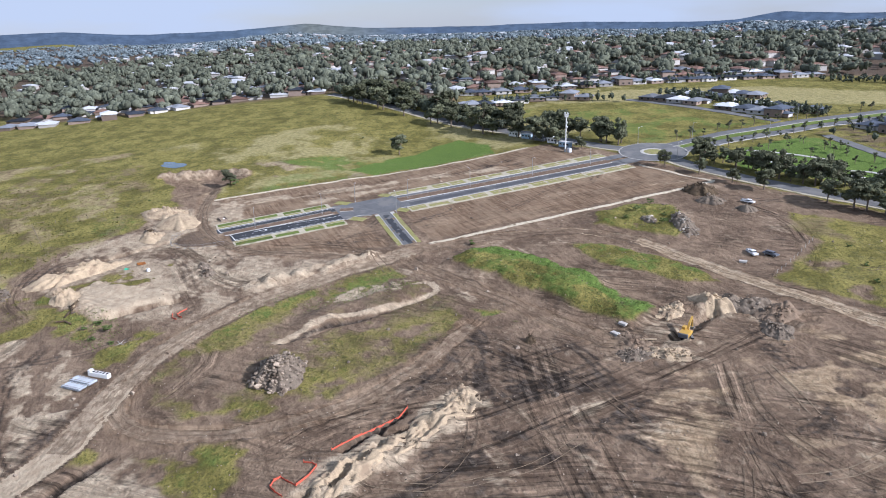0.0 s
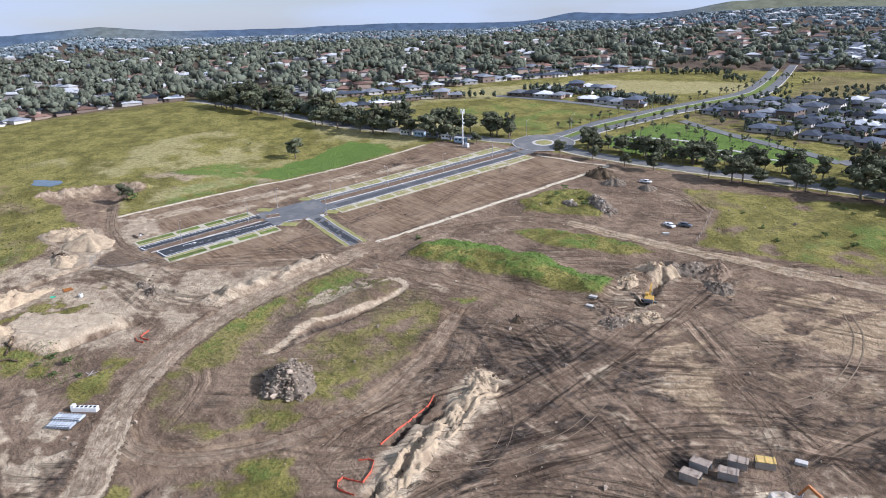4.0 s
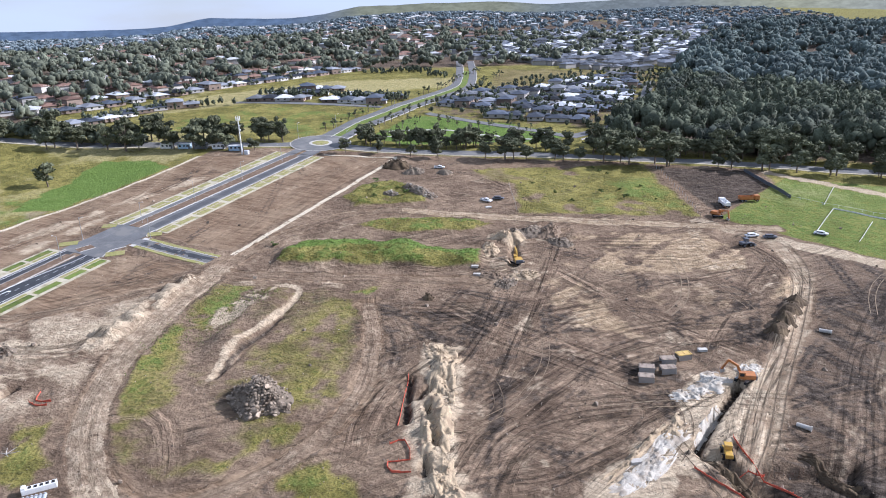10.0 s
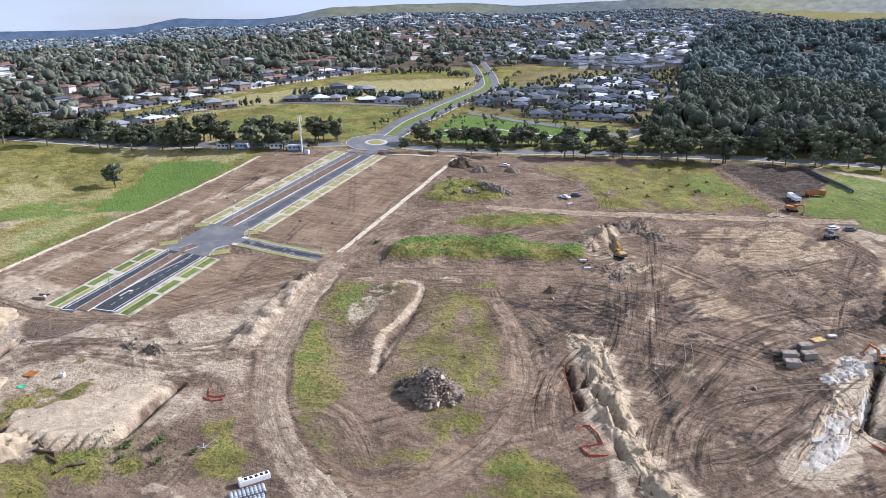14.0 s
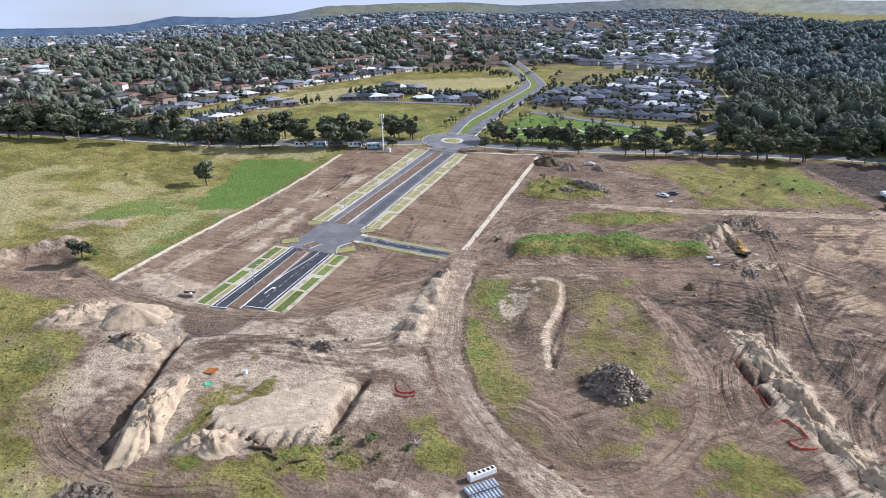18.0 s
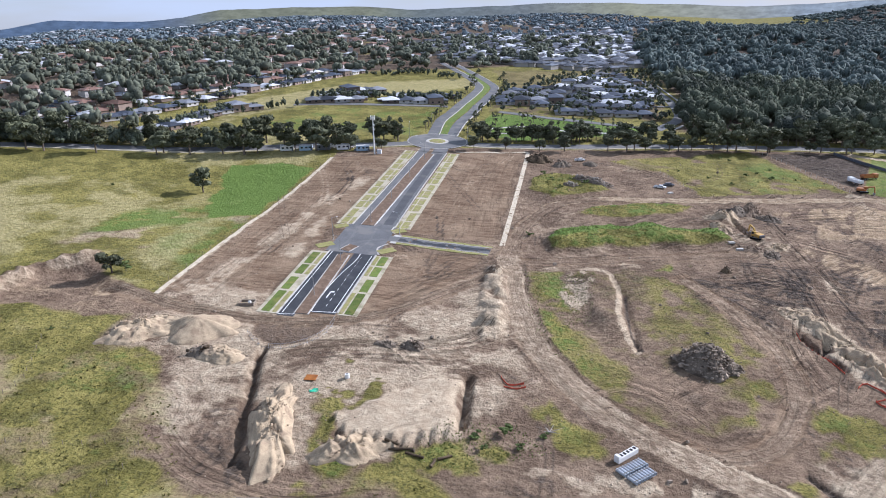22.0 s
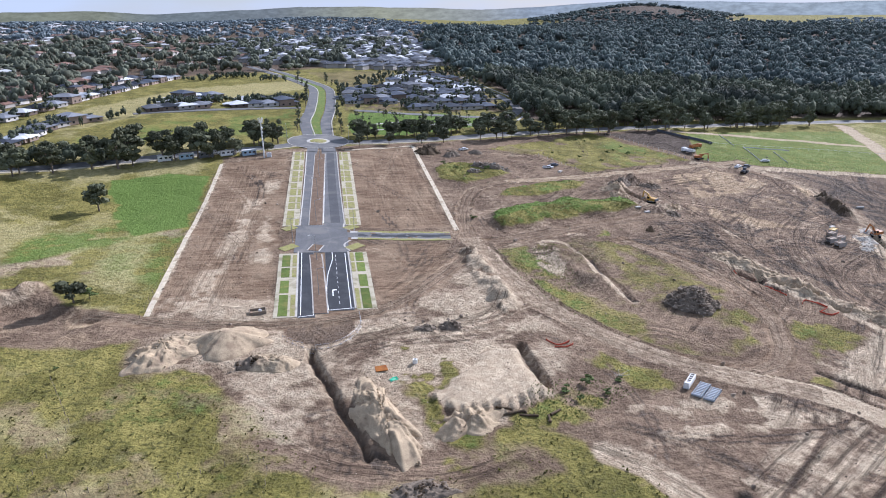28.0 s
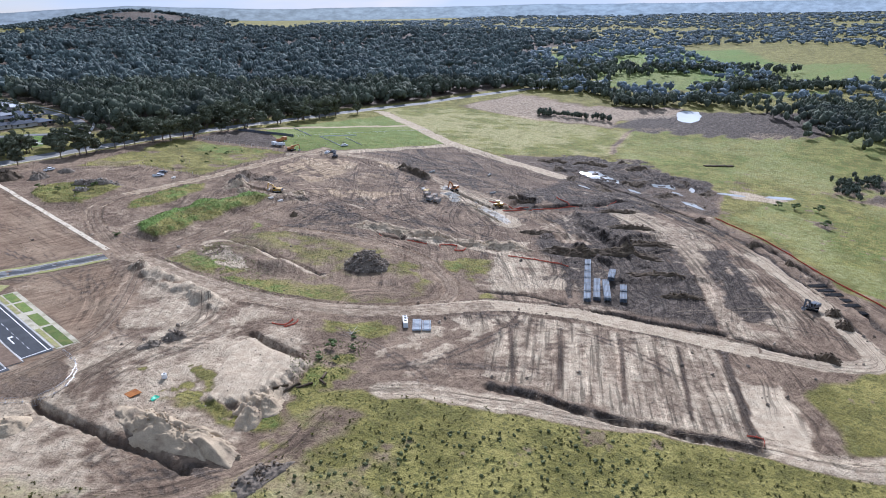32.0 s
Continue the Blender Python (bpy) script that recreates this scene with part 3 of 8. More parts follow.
worn_line, banked = np.zeros((len(CY), len(CX))), np.zeros((len(CY), len(CX)))
for k, q in enumerate(((170, 70, 24, 24, 70, -40), (165, 15, 18, 18, 70, 62), (182, 108, 14, 12, 36, -40), (130, 62, 14, 12, 26, 20), (160, 60, 8, 16, 20, 55), (185, 85, 10, 10, 20, 48), (160, 0, 8, 14, 22, -48), (150, 44, 3, 18, 16, -88), (205, 70, 8, 30, 30, 82), (245, 85, 18, 26, 40, 75), (200, -50, 26, 24, 60, -35),
                       (240, 0, 18, 20, 36, -50), (28, 32, 9, 10, 16, 60), (20, -12, 20, 9, 26, 15), (-30, 80, 5, 46, 22, 89), (30, 125, 6, 36, 22, 89), (105, -75, 14, 12, 16, -52), (95, 168, 26, 10, 26, 20),
                       (0, -48, 12, 10, 20, -50), (62, 100, 5, 24, 12, 80), (124, -4, 8, 24, 20, 80), (70, -52, 14, 8, 20, -40), (92, 84, 20, 8, 14, 20), (130, -30, 14, 16, 20, -50), (118, 46, 10, 10, 14, -30))):
    strokes(*q[:4], int(q[4] * 0.7), q[5], 500 + k)
for field_ in (worn_line, banked):      # soften the edges of the lines
    field_[1:-1, 1:-1] = field_[1:-1, 1:-1] * 0.5 + (field_[:-2, 1:-1] + field_[2:, 1:-1] + field_[1:-1, :-2] + field_[1:-1, 2:]) * 0.125
i0, j0 = int(np.searchsorted(GX, CX[0] - 0.01)), int(np.searchsorted(GY, CY[0] - 0.01))
core = (slice(j0, j0 + len(CY)), slice(i0, i0 + len(CX)))
bare = (site * (1 - grass))[core]
pale[core] = np.clip(pale[core] + bare * np.clip(worn_line * 1.5, 0, 1) * 0.6, 0, 1)
pale[core] = np.clip(pale[core] + bare * np.clip(worn_line, -1, 0) * 0.5, 0, 1)
dark[core] = np.clip(dark[core] - bare * np.clip(worn_line * 1.7, -1, 0) * 0.75, 0, 1)
lay(band(HAUL, 3.9, 1.6), pale, 0.36, (dark, tan, grass))
lay(band(HAUL[5:], 4.0, 1.6), pale, 0.5, (dark, tan, grass))
lay(band(HAUL[6:], 4.2, 1.6), pale, 0.78, (dark, tan, grass))
lay(band(LOOP, 2.3, 2.0), pale, 0.22, (dark, grass))
lay(band(HAUL_END[:7], 3.6, 2.0), pale, 0.8, (dark, tan))
lay(band(TRACK_N[3:], 2.8, 2.0), pale, 0.62, (dark, grass))
lay(band(TRACK_N[3:], 2.2, 2.0), tan, 0.45)
lay(band(TRACK_E[:7], 3.2, 2.5), pale, 0.5, (dark, grass))
lay(zone(SANDTRENCH, 4) * smooth(n_mid + n_fine, -1.2, -0.2), pale, 0.9, (dark, grass))
lay(band(WHITE_TRENCH, 5.0, 5) * smooth(n_mid + n_fine, -1.1, 0.0), pale, 1.0, (dark, tan))
for poly, amount in (([(151, 88), (159, 82), (170, 74), (182, 60), (170, 62), (160, 68), (152, 77)], 0.75), ([(148, 121), (168, 134), (193, 145), (205, 130), (206, 118), (186, 105), (169, 100), (151, 97)], 0.85), ([(176, 86), (196, 103), (204, 93), (199, 74), (187, 75)], 0.5), ([(216, 118), (222, 112), (217, 84), (213, 76), (214, 97)], 0.9)):
    lay(zone(poly, 4) * smooth(raked + 0.5 * n_fine + 0.4 * n_mid, -0.9, 0.2), tan, amount, (dark,))
for poly in ([(190, 38), (199, 52), (209, 61), (211, 52), (204, 38), (198, 29), (193, 32)], [(185, -3), (185, 17), (192, 27), (199, 31), (195, 14), (191, 0)]):
    lay(zone(poly, 3) * smooth(n_mid + n_fine, -1.2, -0.2), pale, 1.0, (dark, tan, grass))
lay(band(WHITE_TRENCH[:3], 0.9, 0.8, True), dark, 0.9, (pale,))
lay(zone(PAD, 2), pale, 1.0, (grass, dark, tan))
lay(band(TRACK_N[3:], 2.5, 1.4), pale, 0.7, (dark, grass, lush))
lay(band(TRACK_N[3:], 2.2, 1.4), tan, 0.35)
lay(band([(233, -50), (198, -74), (160, -99), (147, -108)], 2.6, 3.0), pale, 0.5, (dark, tan))
for line in (HAUL, LOOP, TRACK_N, TRACK_E, TRACK_MID, HAUL_END, TRACK_W):
    wet = np.maximum(wet, band(line, 3.6, 2.0))
wet = np.maximum(wet, np.maximum(zone(PAD, 3), zone(BENCH_PAD, 3)))
# run of the wheels over the bare ground: across and along the way, and how strongly it shows
def trail(line, half, soft=4.0):
    c = np.array(curve(line, 4.0))
    lo, hi = c.min(axis=0) - half - 4, c.max(axis=0) + half + 4
    m = (X > lo[0]) & (X < hi[0]) & (Y > lo[1]) & (Y < hi[1])
    px, py = X[m], Y[m]
    best, across, run, total = np.full(px.shape, 1e9), np.zeros(px.shape), np.zeros(px.shape), 0.0
    for (ax, ay), (bx, by) in zip(c, c[1:]):
        ex, ey = bx - ax, by - ay
        ln = math.hypot(ex, ey)
        t = np.clip(((px - ax) * ex + (py - ay) * ey) / (ln * ln + 1e-9), 0, 1)
        d = np.hypot(px - ax - t * ex, py - ay - t * ey)
        k = d < best
        best[k], run[k] = d[k], total + t[k] * ln
        across[k] = (np.sign(ex * (py - ay) - ey * (px - ax)) * d)[k]
        total += ln
    end = smooth(np.minimum(run, total - run), -1, 9)
    return m, across, run, (1 - smooth(best, half - soft, half)) * end


turn_ = radians(-38)
FLOW = [[X * math.sin(turn_) + Y * math.cos(turn_) + 5 * n_big, X * math.cos(turn_) - Y * math.sin(turn_), 0.7 * site * smooth(n_mid + n_big, -0.9, 0.6) * (0.35 + 0.65 * smooth(X, 60, 110))],
        [X * math.cos(turn_) + Y * math.sin(turn_) + 4 * n_big, Y * math.cos(turn_) - X * math.sin(turn_), 0.5 * site * smooth(n_mid - n_big, -0.6, 0.8) * (0.35 + 0.65 * smooth(X, 60, 110))]]
PASSES = (
    (0, 7, 0.9, [(153, -14), (152, 2), (161, -4), (172, 2), (185, 20), (195, 34), (206, 50)]), (0, 9, 0.8, [(158, -14), (160, 8), (171, 22), (187, 32)]), (0, 10, 0.8, [(155, 12), (168, 44), (184, 63), (206, 76)]),
    (0, 5, 1.0, [(144, 128), (148, 86), (150, 50), (152, 23)]), (0, 6, 0.9, [(139, 82), (142, 47), (140, 19)]), (1, 5, 1.0, [(146, 96), (170, 80), (189, 70), (210, 62)]), (1, 3.5, 1.0, [(150, 60), (170, 80), (188, 100), (207, 119)]),
    (1, 4, 0.9, [(213, 128), (204, 93), (199, 71), (196, 56)]), (0, 6, 1.0, [(205, 10), (209, 45), (216, 73), (221, 108), (215, 130), (202, 144)]), (0, 6, 0.9, [(134, -12), (129, 3), (129, 19), (134, 36), (138, 50)]),
    (1, 9, 0.7, [(120, 60), (140, 52), (160, 46), (190, 38)]), (1, 8, 0.7, [(150, 118), (170, 126), (200, 136)]), (0, 12, 0.4, [(110, 46), (122, 30), (127, 10)]),
    (0, 7, 0.9, [(228, -55), (208, -70), (183, -87), (163, -98), (142, -110)]), (0, 13, 0.8, [(240, -18), (226, -44), (205, -64), (176, -86), (150, -98)]), (0, 9, 0.9, [(280, 29), (270, 4), (268, -17), (241, -70), (206, -106), (178, -128), (160, -138)]),
    (1, 9, 0.7, [(262, -34), (238, -64), (212, -86), (176, -112), (158, -122)]), (1, 10, 0.7, [(214, 10), (196, -24), (180, -48), (160, -62)]), (0, 9, 0.8, [(154, -22), (140, -38), (124, -52)]), (1, 5, 0.8, [(166, -36), (150, -48), (132, -60)]),
    (1, 10, 0.7, [(250, 120), (236, 70), (228, 20), (220, -6)]), (0, 10, 0.7, [(290, 110), (268, 60), (262, 10)]),
    (0, 10, 0.4, [(-36, 4), (-32, 60), (-28, 158)]), (0, 9, 0.3, [(40, 70), (38, 120), (40, 186)]), (0, 7, 0.25, [(22, 68), (24, 120), (26, 182)]), (0, 7, 0.5, [(14, 22), (28, 30), (44, 50)]), (1, 5, 0.5, [(14, 10), (26, 26), (34, 46)]),
    (0, 5, 0.7, [(-44, -1), (-24, -3), (-8, -3), (12, 3), (26, 14), (40, 32), (52, 48)]), (1, 6, 0.6, [(54, 6), (40, -5), (22, -9), (6, -14), (-4, -20)]), (0, 6, 0.5, [(52, -12), (36, -14), (20, -16), (8, -22)]), (1, 7, 0.4, [(40, -20), (30, -10), (14, 2)]),
    (0, 4.4, 1.0, TRACK_N), (0, 4.2, 1.0, TRACK_MID), (0, 4.4, 1.0, LOOP + [(100, 60)]), (0, 5.0, 1.0, HAUL), (0, 5.0, 1.0, HAUL_END), (0, 5.0, 0.8, TRACK_S), (0, 5, 0.9, [(60, 176), (90, 180), (120, 160), (128, 136)]),
    (1, 5, 0.8, [(72, -22), (84, -14), (94, -20), (104, -32)]), (0, 6, 0.7, [(-14, -50), (0, -60), (20, -64), (44, -58), (60, -70)]))
for layer, half, strength, line in PASSES:
    m_, across_, run_, w_ = trail(line, half)
    fl = FLOW[layer]
    old = fl[2][m_]
    take = w_ * strength > old * 0.5
    for q_, new_ in ((0, across_), (1, run_)):
        tmp = fl[q_][m_]
        tmp[take] = new_[take]
        fl[q_][m_] = tmp
    old[take] = np.maximum(w_ * strength, old * (1 - w_))[take]
    fl[2][m_] = old
# the levelled terraces are raked one way only
k = zone(BENCH, 1.5)
c_, s_ = math.cos(radians(32)), math.sin(radians(32))
FLOW[0][0] = np.where(k > 0.3, Y * c_ - X * s_, FLOW[0][0])
FLOW[0][1] = np.where(k > 0.3, X * c_ + Y * s_, FLOW[0][1])
FLOW[0][2] = np.where(k > 0.3, 0.75 * k, FLOW[0][2])
FLOW[1][2] = FLOW[1][2] * (1 - k)
# pushed-up dark edges of the haul road and the loop
for line, half in ((HAUL, 4.1), (LOOP[1:], 2.6), (TRACK_N, 2.7), (TRACK_MID, 2.7)):
    berm = band(line, half + 1.0, 1.0) * (1 - band(line, half, 0.6))
    lay(berm * smooth(n_mid + n_fine, -1.2, 0.2), dark, 0.55, (pale,))
    Z += berm * (0.28 + 0.2 * n_fine)
# relief: mounds, cuttings, ruts
Z[core] += bare * banked * (1 - zone([(-16, -2), (48, -2), (48, 200), (-46, 200)], 3, True)[core])
rough = site * (1 - band(HAUL, 5, 4)) * (1 - zone([(-15, -2), (15, -2), (16, 200), (-16, 200)], 4, True))
Z += near * (rough * (0.22 * n_mid + 0.12 * n_fine) + (1 - site) * 0.18 * n_mid)
Z += zone(MOUND_N, 8) * (2.9 + 0.5 * n_mid + 0.2 * n_fine) + zone(MOUND_FAR, 6) * 0.9 + zone(MOUND_TOP, 6) * (1.2 + 0.6 * n_mid)
Z += band([(79, 44), (80, 30), (82, 14)], 4.5, 6) * (1.3 + 0.5 * n_mid)
Z -= band([(-4, -16), (-2, -29), (2.6, -43), (7, -58)], 0.9, 0.9) * (1.7 + 0.4 * n_mid)
Z -= band([(47.5, -18), (48.5, -37)], 1.0, 1.0, True) * 1.8
Z -= band(WHITE_TRENCH[:3], 1.0, 0.8, True) * 2.8
for line in ([(132, 21), (135, 12), (138, 5)], [(138, 20), (136, 14)], [(140, 12.5), (144, 6), (147, 0)], [(147, -4.5), (148.5, -8.5)]):
    Z -= band(line, 0.8, 0.7, True) * 2.0
    lay(band(line, 0.6, 0.7, True), dark, 0.9, (pale,))
Z += zone(PAD, 3) * 1.1 + band([(22, -41), (26, -46.5), (38, -45), (47, -41)], 2.4, 2.5) * (0.5 * np.sin(X * 2.3 + n_mid * 1.5) + 0.3)
Z -= band([(84, 47), (85.5, 33), (87, 14), (88.5, 4)], 0.9, 1.2) * 0.9
Z += band([(137, 34), (141, 20), (145, 6), (152, -9), (160, -19)], 3.2, 4) * (0.8 + 0.8 * n_fine + 0.4 * n_mid)
Z += band([(-96, -14), (-94, 0), (-92, 14), (-80, 25)], 2.6, 3.5) * (1.3 + 0.9 * n_fine + 0.4 * n_mid) - zone([(-90, -8), (-90, 10), (-82, 19), (-70, 14), (-58, 5), (-66, -5)], 7) * 1.9
Z -= zone([(203, 14), (226, 26), (228, 18), (208, 6)], 1.5) * 2.2
Z -= band([(73, -77), (85, -112), (95, -133)], 1.0, 1.2) * (1.2 + 0.4 * n_fine)
for a, b in (((84, -89), (113, -71)), ((90, -103), (120, -86)), ((95, -117), (128, -99)), ((101, -128), (134, -109)), ((78, -80), (104, -60))):
    k = band([a, b], 0.55, 0.9, True)
    Z += k * 0.4
    lay(k, dark, 0.6, (pale,))
lay(band([(74, -76), (86, -111), (96, -131)], 1.1, 1.4) * smooth(n_mid + n_fine, -1.2, 0.0), dark, 0.85, (pale,))
lay(band([(97, -131), (135, -109)], 1.2, 1.2), dark, 0.7, (pale,))
lay(band([(132, -70), (140, -88), (148, -105)], 1.0, 1.0), dark, 0.6, (pale,))
lay(band([(-4, -16), (-2, -29), (2.6, -43), (7, -58)], 0.6, 0.9), dark, 0.6, (pale,))
for line, half, deep in (([(132, -70), (137, -85), (146, -105)], 0.9, 1.2), ([(147, -108), (149, -123), (152, -130)], 0.9, 1.0), ([(248, -80), (224, -107), (198, -130), (184, -142)], 1.4, 1.6), ([(262, -50), (236, -84), (206, -112), (182, -132)], 0.9, 0.7), ([(118, -38), (126, -52), (130, -62)], 0.9, 0.8), ([(166, -40), (150, -50), (136, -60)], 0.8, 0.7), ([(286, 20), (276, -8), (262, -46)], 1.2, 0.9)):
    Z -= band(line, half, 1.0) * deep
    lay(band(line, half, 1.2), dark, 1.0, (pale, grass))
for a, b in (((170, -32), (205, -60)), ((182, -20), (222, -50)), ((158, -60), (190, -84))):
    Z += band([a, b], 2.4, 3.5) * (0.9 + 0.6 * n_fine)
for a_, b_, h_ in (((209, -20), (191, -52), 1.6), ((221, -10), (181, -63), 1.2), ((179, -37), (174, -52), 1.5), ((199, 19), (235, -2), -1.6), ((236, -5), (261, -10), -1.4)):
    Z += band([a_, b_], 2.0, 3.0) * h_ * (1 + 0.5 * n_fine)
Z += zone(MUD_N, 6) * (0.6 * n_mid + 0.5 * n_fine)
bank = band([(47.5, 42), (49, 24), (50.5, 2)], 3.2, 4)
Z += bank * (1.3 + 0.9 * n_fine + 0.5 * n_mid)
lay(bank * smooth(n_mid + n_fine, -1.2, -0.2), pale, 0.95, (dark, grass))
Z += band([(126, 106), (134, 122), (146, 126)], 4, 6) * (0.9 + 1.0 * n_fine) - band([(136, 92), (132, 110)], 1.4, 1.5) * 1.8
Z += band([(219, 96), (214, 74)], 2.0, 2.5) * 1.8
Z += band([(190, 158), (168, 216)], 1.2, 2) * 0.3
LAND = (GX, GY, Z)


def height(x, y):
    """Height of the finished ground."""
    i = int(np.clip(np.searchsorted(GX, x) - 1, 0, len(GX) - 2))
    j = int(np.clip(np.searchsorted(GY, y) - 1, 0, len(GY) - 2))
    u, v = (x - GX[i]) / (GX[i + 1] - GX[i]), (y - GY[j]) / (GY[j + 1] - GY[j])
    return float((Z[j, i] * (1 - u) + Z[j, i + 1] * u) * (1 - v) + (Z[j + 1, i] * (1 - u) + Z[j + 1, i + 1] * u) * v)


def heights(x, y):
    """Heights of the finished ground at many places."""
    i = np.clip(np.searchsorted(GX, x) - 1, 0, len(GX) - 2)
    j = np.clip(np.searchsorted(GY, y) - 1, 0, len(GY) - 2)
    u, v = (x - GX[i]) / (GX[i + 1] - GX[i]), (y - GY[j]) / (GY[j + 1] - GY[j])
    return (Z[j, i] * (1 - u) + Z[j, i + 1] * u) * (1 - v) + (Z[j + 1, i] * (1 - u) + Z[j + 1, i + 1] * u) * v


# ---------------------------------------------------------------- materials
def material(name, base, rough=0.85, metal=0.0, vary=0.25, size=1.0, bump=0.0, spots=None, random_tone=0.0, fine=None):
    """A surface with two sizes of mottling, and relief. spots: colour of worn patches."""
    m = bpy.data.materials.new(name)
    m.use_nodes = True
    n, l = m.node_tree.nodes, m.node_tree.links.new
    b = n["Principled BSDF"]
    b.inputs["Roughness"].default_value, b.inputs["Metallic"].default_value = rough, metal
    if rough > 0.7:
        b.inputs["Specular IOR Level"].default_value = 0.15
    tc = n.new("ShaderNodeNewGeometry")
    col = None
    n1, n2 = n.new("ShaderNodeTexNoise"), n.new("ShaderNodeTexNoise")
    n1.inputs["Scale"].default_value, n1.inputs["Detail"].default_value = 1.0 / size, 5
    n2.inputs["Scale"].default_value, n2.inputs["Detail"].default_value = (fine or 7.0) / size, 3
    for q in (n1, n2):
        l(tc.outputs["Position"], q.inputs["Vector"])
    mx = n.new("ShaderNodeMix")
    mx.data_type = "RGBA"
    mx.inputs[6].default_value = (*[c * (1 - vary) for c in base], 1)
    mx.inputs[7].default_value = (*[min(1, c * (1 + vary)) for c in base], 1)
    r1 = n.new("ShaderNodeMapRange")
    r1.inputs[1].default_value, r1.inputs[2].default_value = 0.3, 0.7
    add = n.new("ShaderNodeMath")
    add.operation = "MULTIPLY_ADD"
    add.inputs[1].default_value = 0.5
    half = n.new("ShaderNodeMath")
    half.operation = "MULTIPLY"
    half.inputs[1].default_value = 0.5
    l(n1.outputs["Fac"], half.inputs[0]), l(n2.outputs["Fac"], add.inputs[0]), l(half.outputs[0], add.inputs[2])
    l(add.outputs[0], r1.inputs[0]), l(r1.outputs[0], mx.inputs[0])
    col = mx.outputs[2]
    if spots:
        s = n.new("ShaderNodeMix")
        s.data_type = "RGBA"
        s.inputs[7].default_value = (*spots, 1)
        n3 = n.new("ShaderNodeTexNoise")
        n3.inputs["Scale"].default_value, n3.inputs["Detail"].default_value = 0.6 / size, 6
        l(tc.outputs["Position"], n3.inputs["Vector"])
        r3 = n.new("ShaderNodeMapRange")
        r3.inputs[1].default_value, r3.inputs[2].default_value = 0.52, 0.66
        l(n3.outputs["Fac"], r3.inputs[0]), l(r3.outputs[0], s.inputs[0]), l(col, s.inputs[6])
        col = s.outputs[2]
    if random_tone:
        hs = n.new("ShaderNodeHueSaturation")
        oi = n.new("ShaderNodeObjectInfo") if random_tone > 0 else n.new("ShaderNodeNewGeometry")
        rr = n.new("ShaderNodeMapRange")
        rr.inputs[3].default_value, rr.inputs[4].default_value = 1 - abs(random_tone), 1 + abs(random_tone)
        l(oi.outputs["Random" if random_tone > 0 else "Random Per Island"], rr.inputs[0])
        l(rr.outputs[0], hs.inputs["Value"]), l(col, hs.inputs["Color"])
        col = hs.outputs["Color"]
    l(col, b.inputs["Base Color"])
    if bump:
        bp = n.new("ShaderNodeBump")
        bp.inputs["Strength"].default_value, bp.inputs["Distance"].default_value = 0.6, bump
        l(add.outputs[0], bp.inputs["Height"]), l(bp.outputs["Normal"], b.inputs["Normal"])
    return m


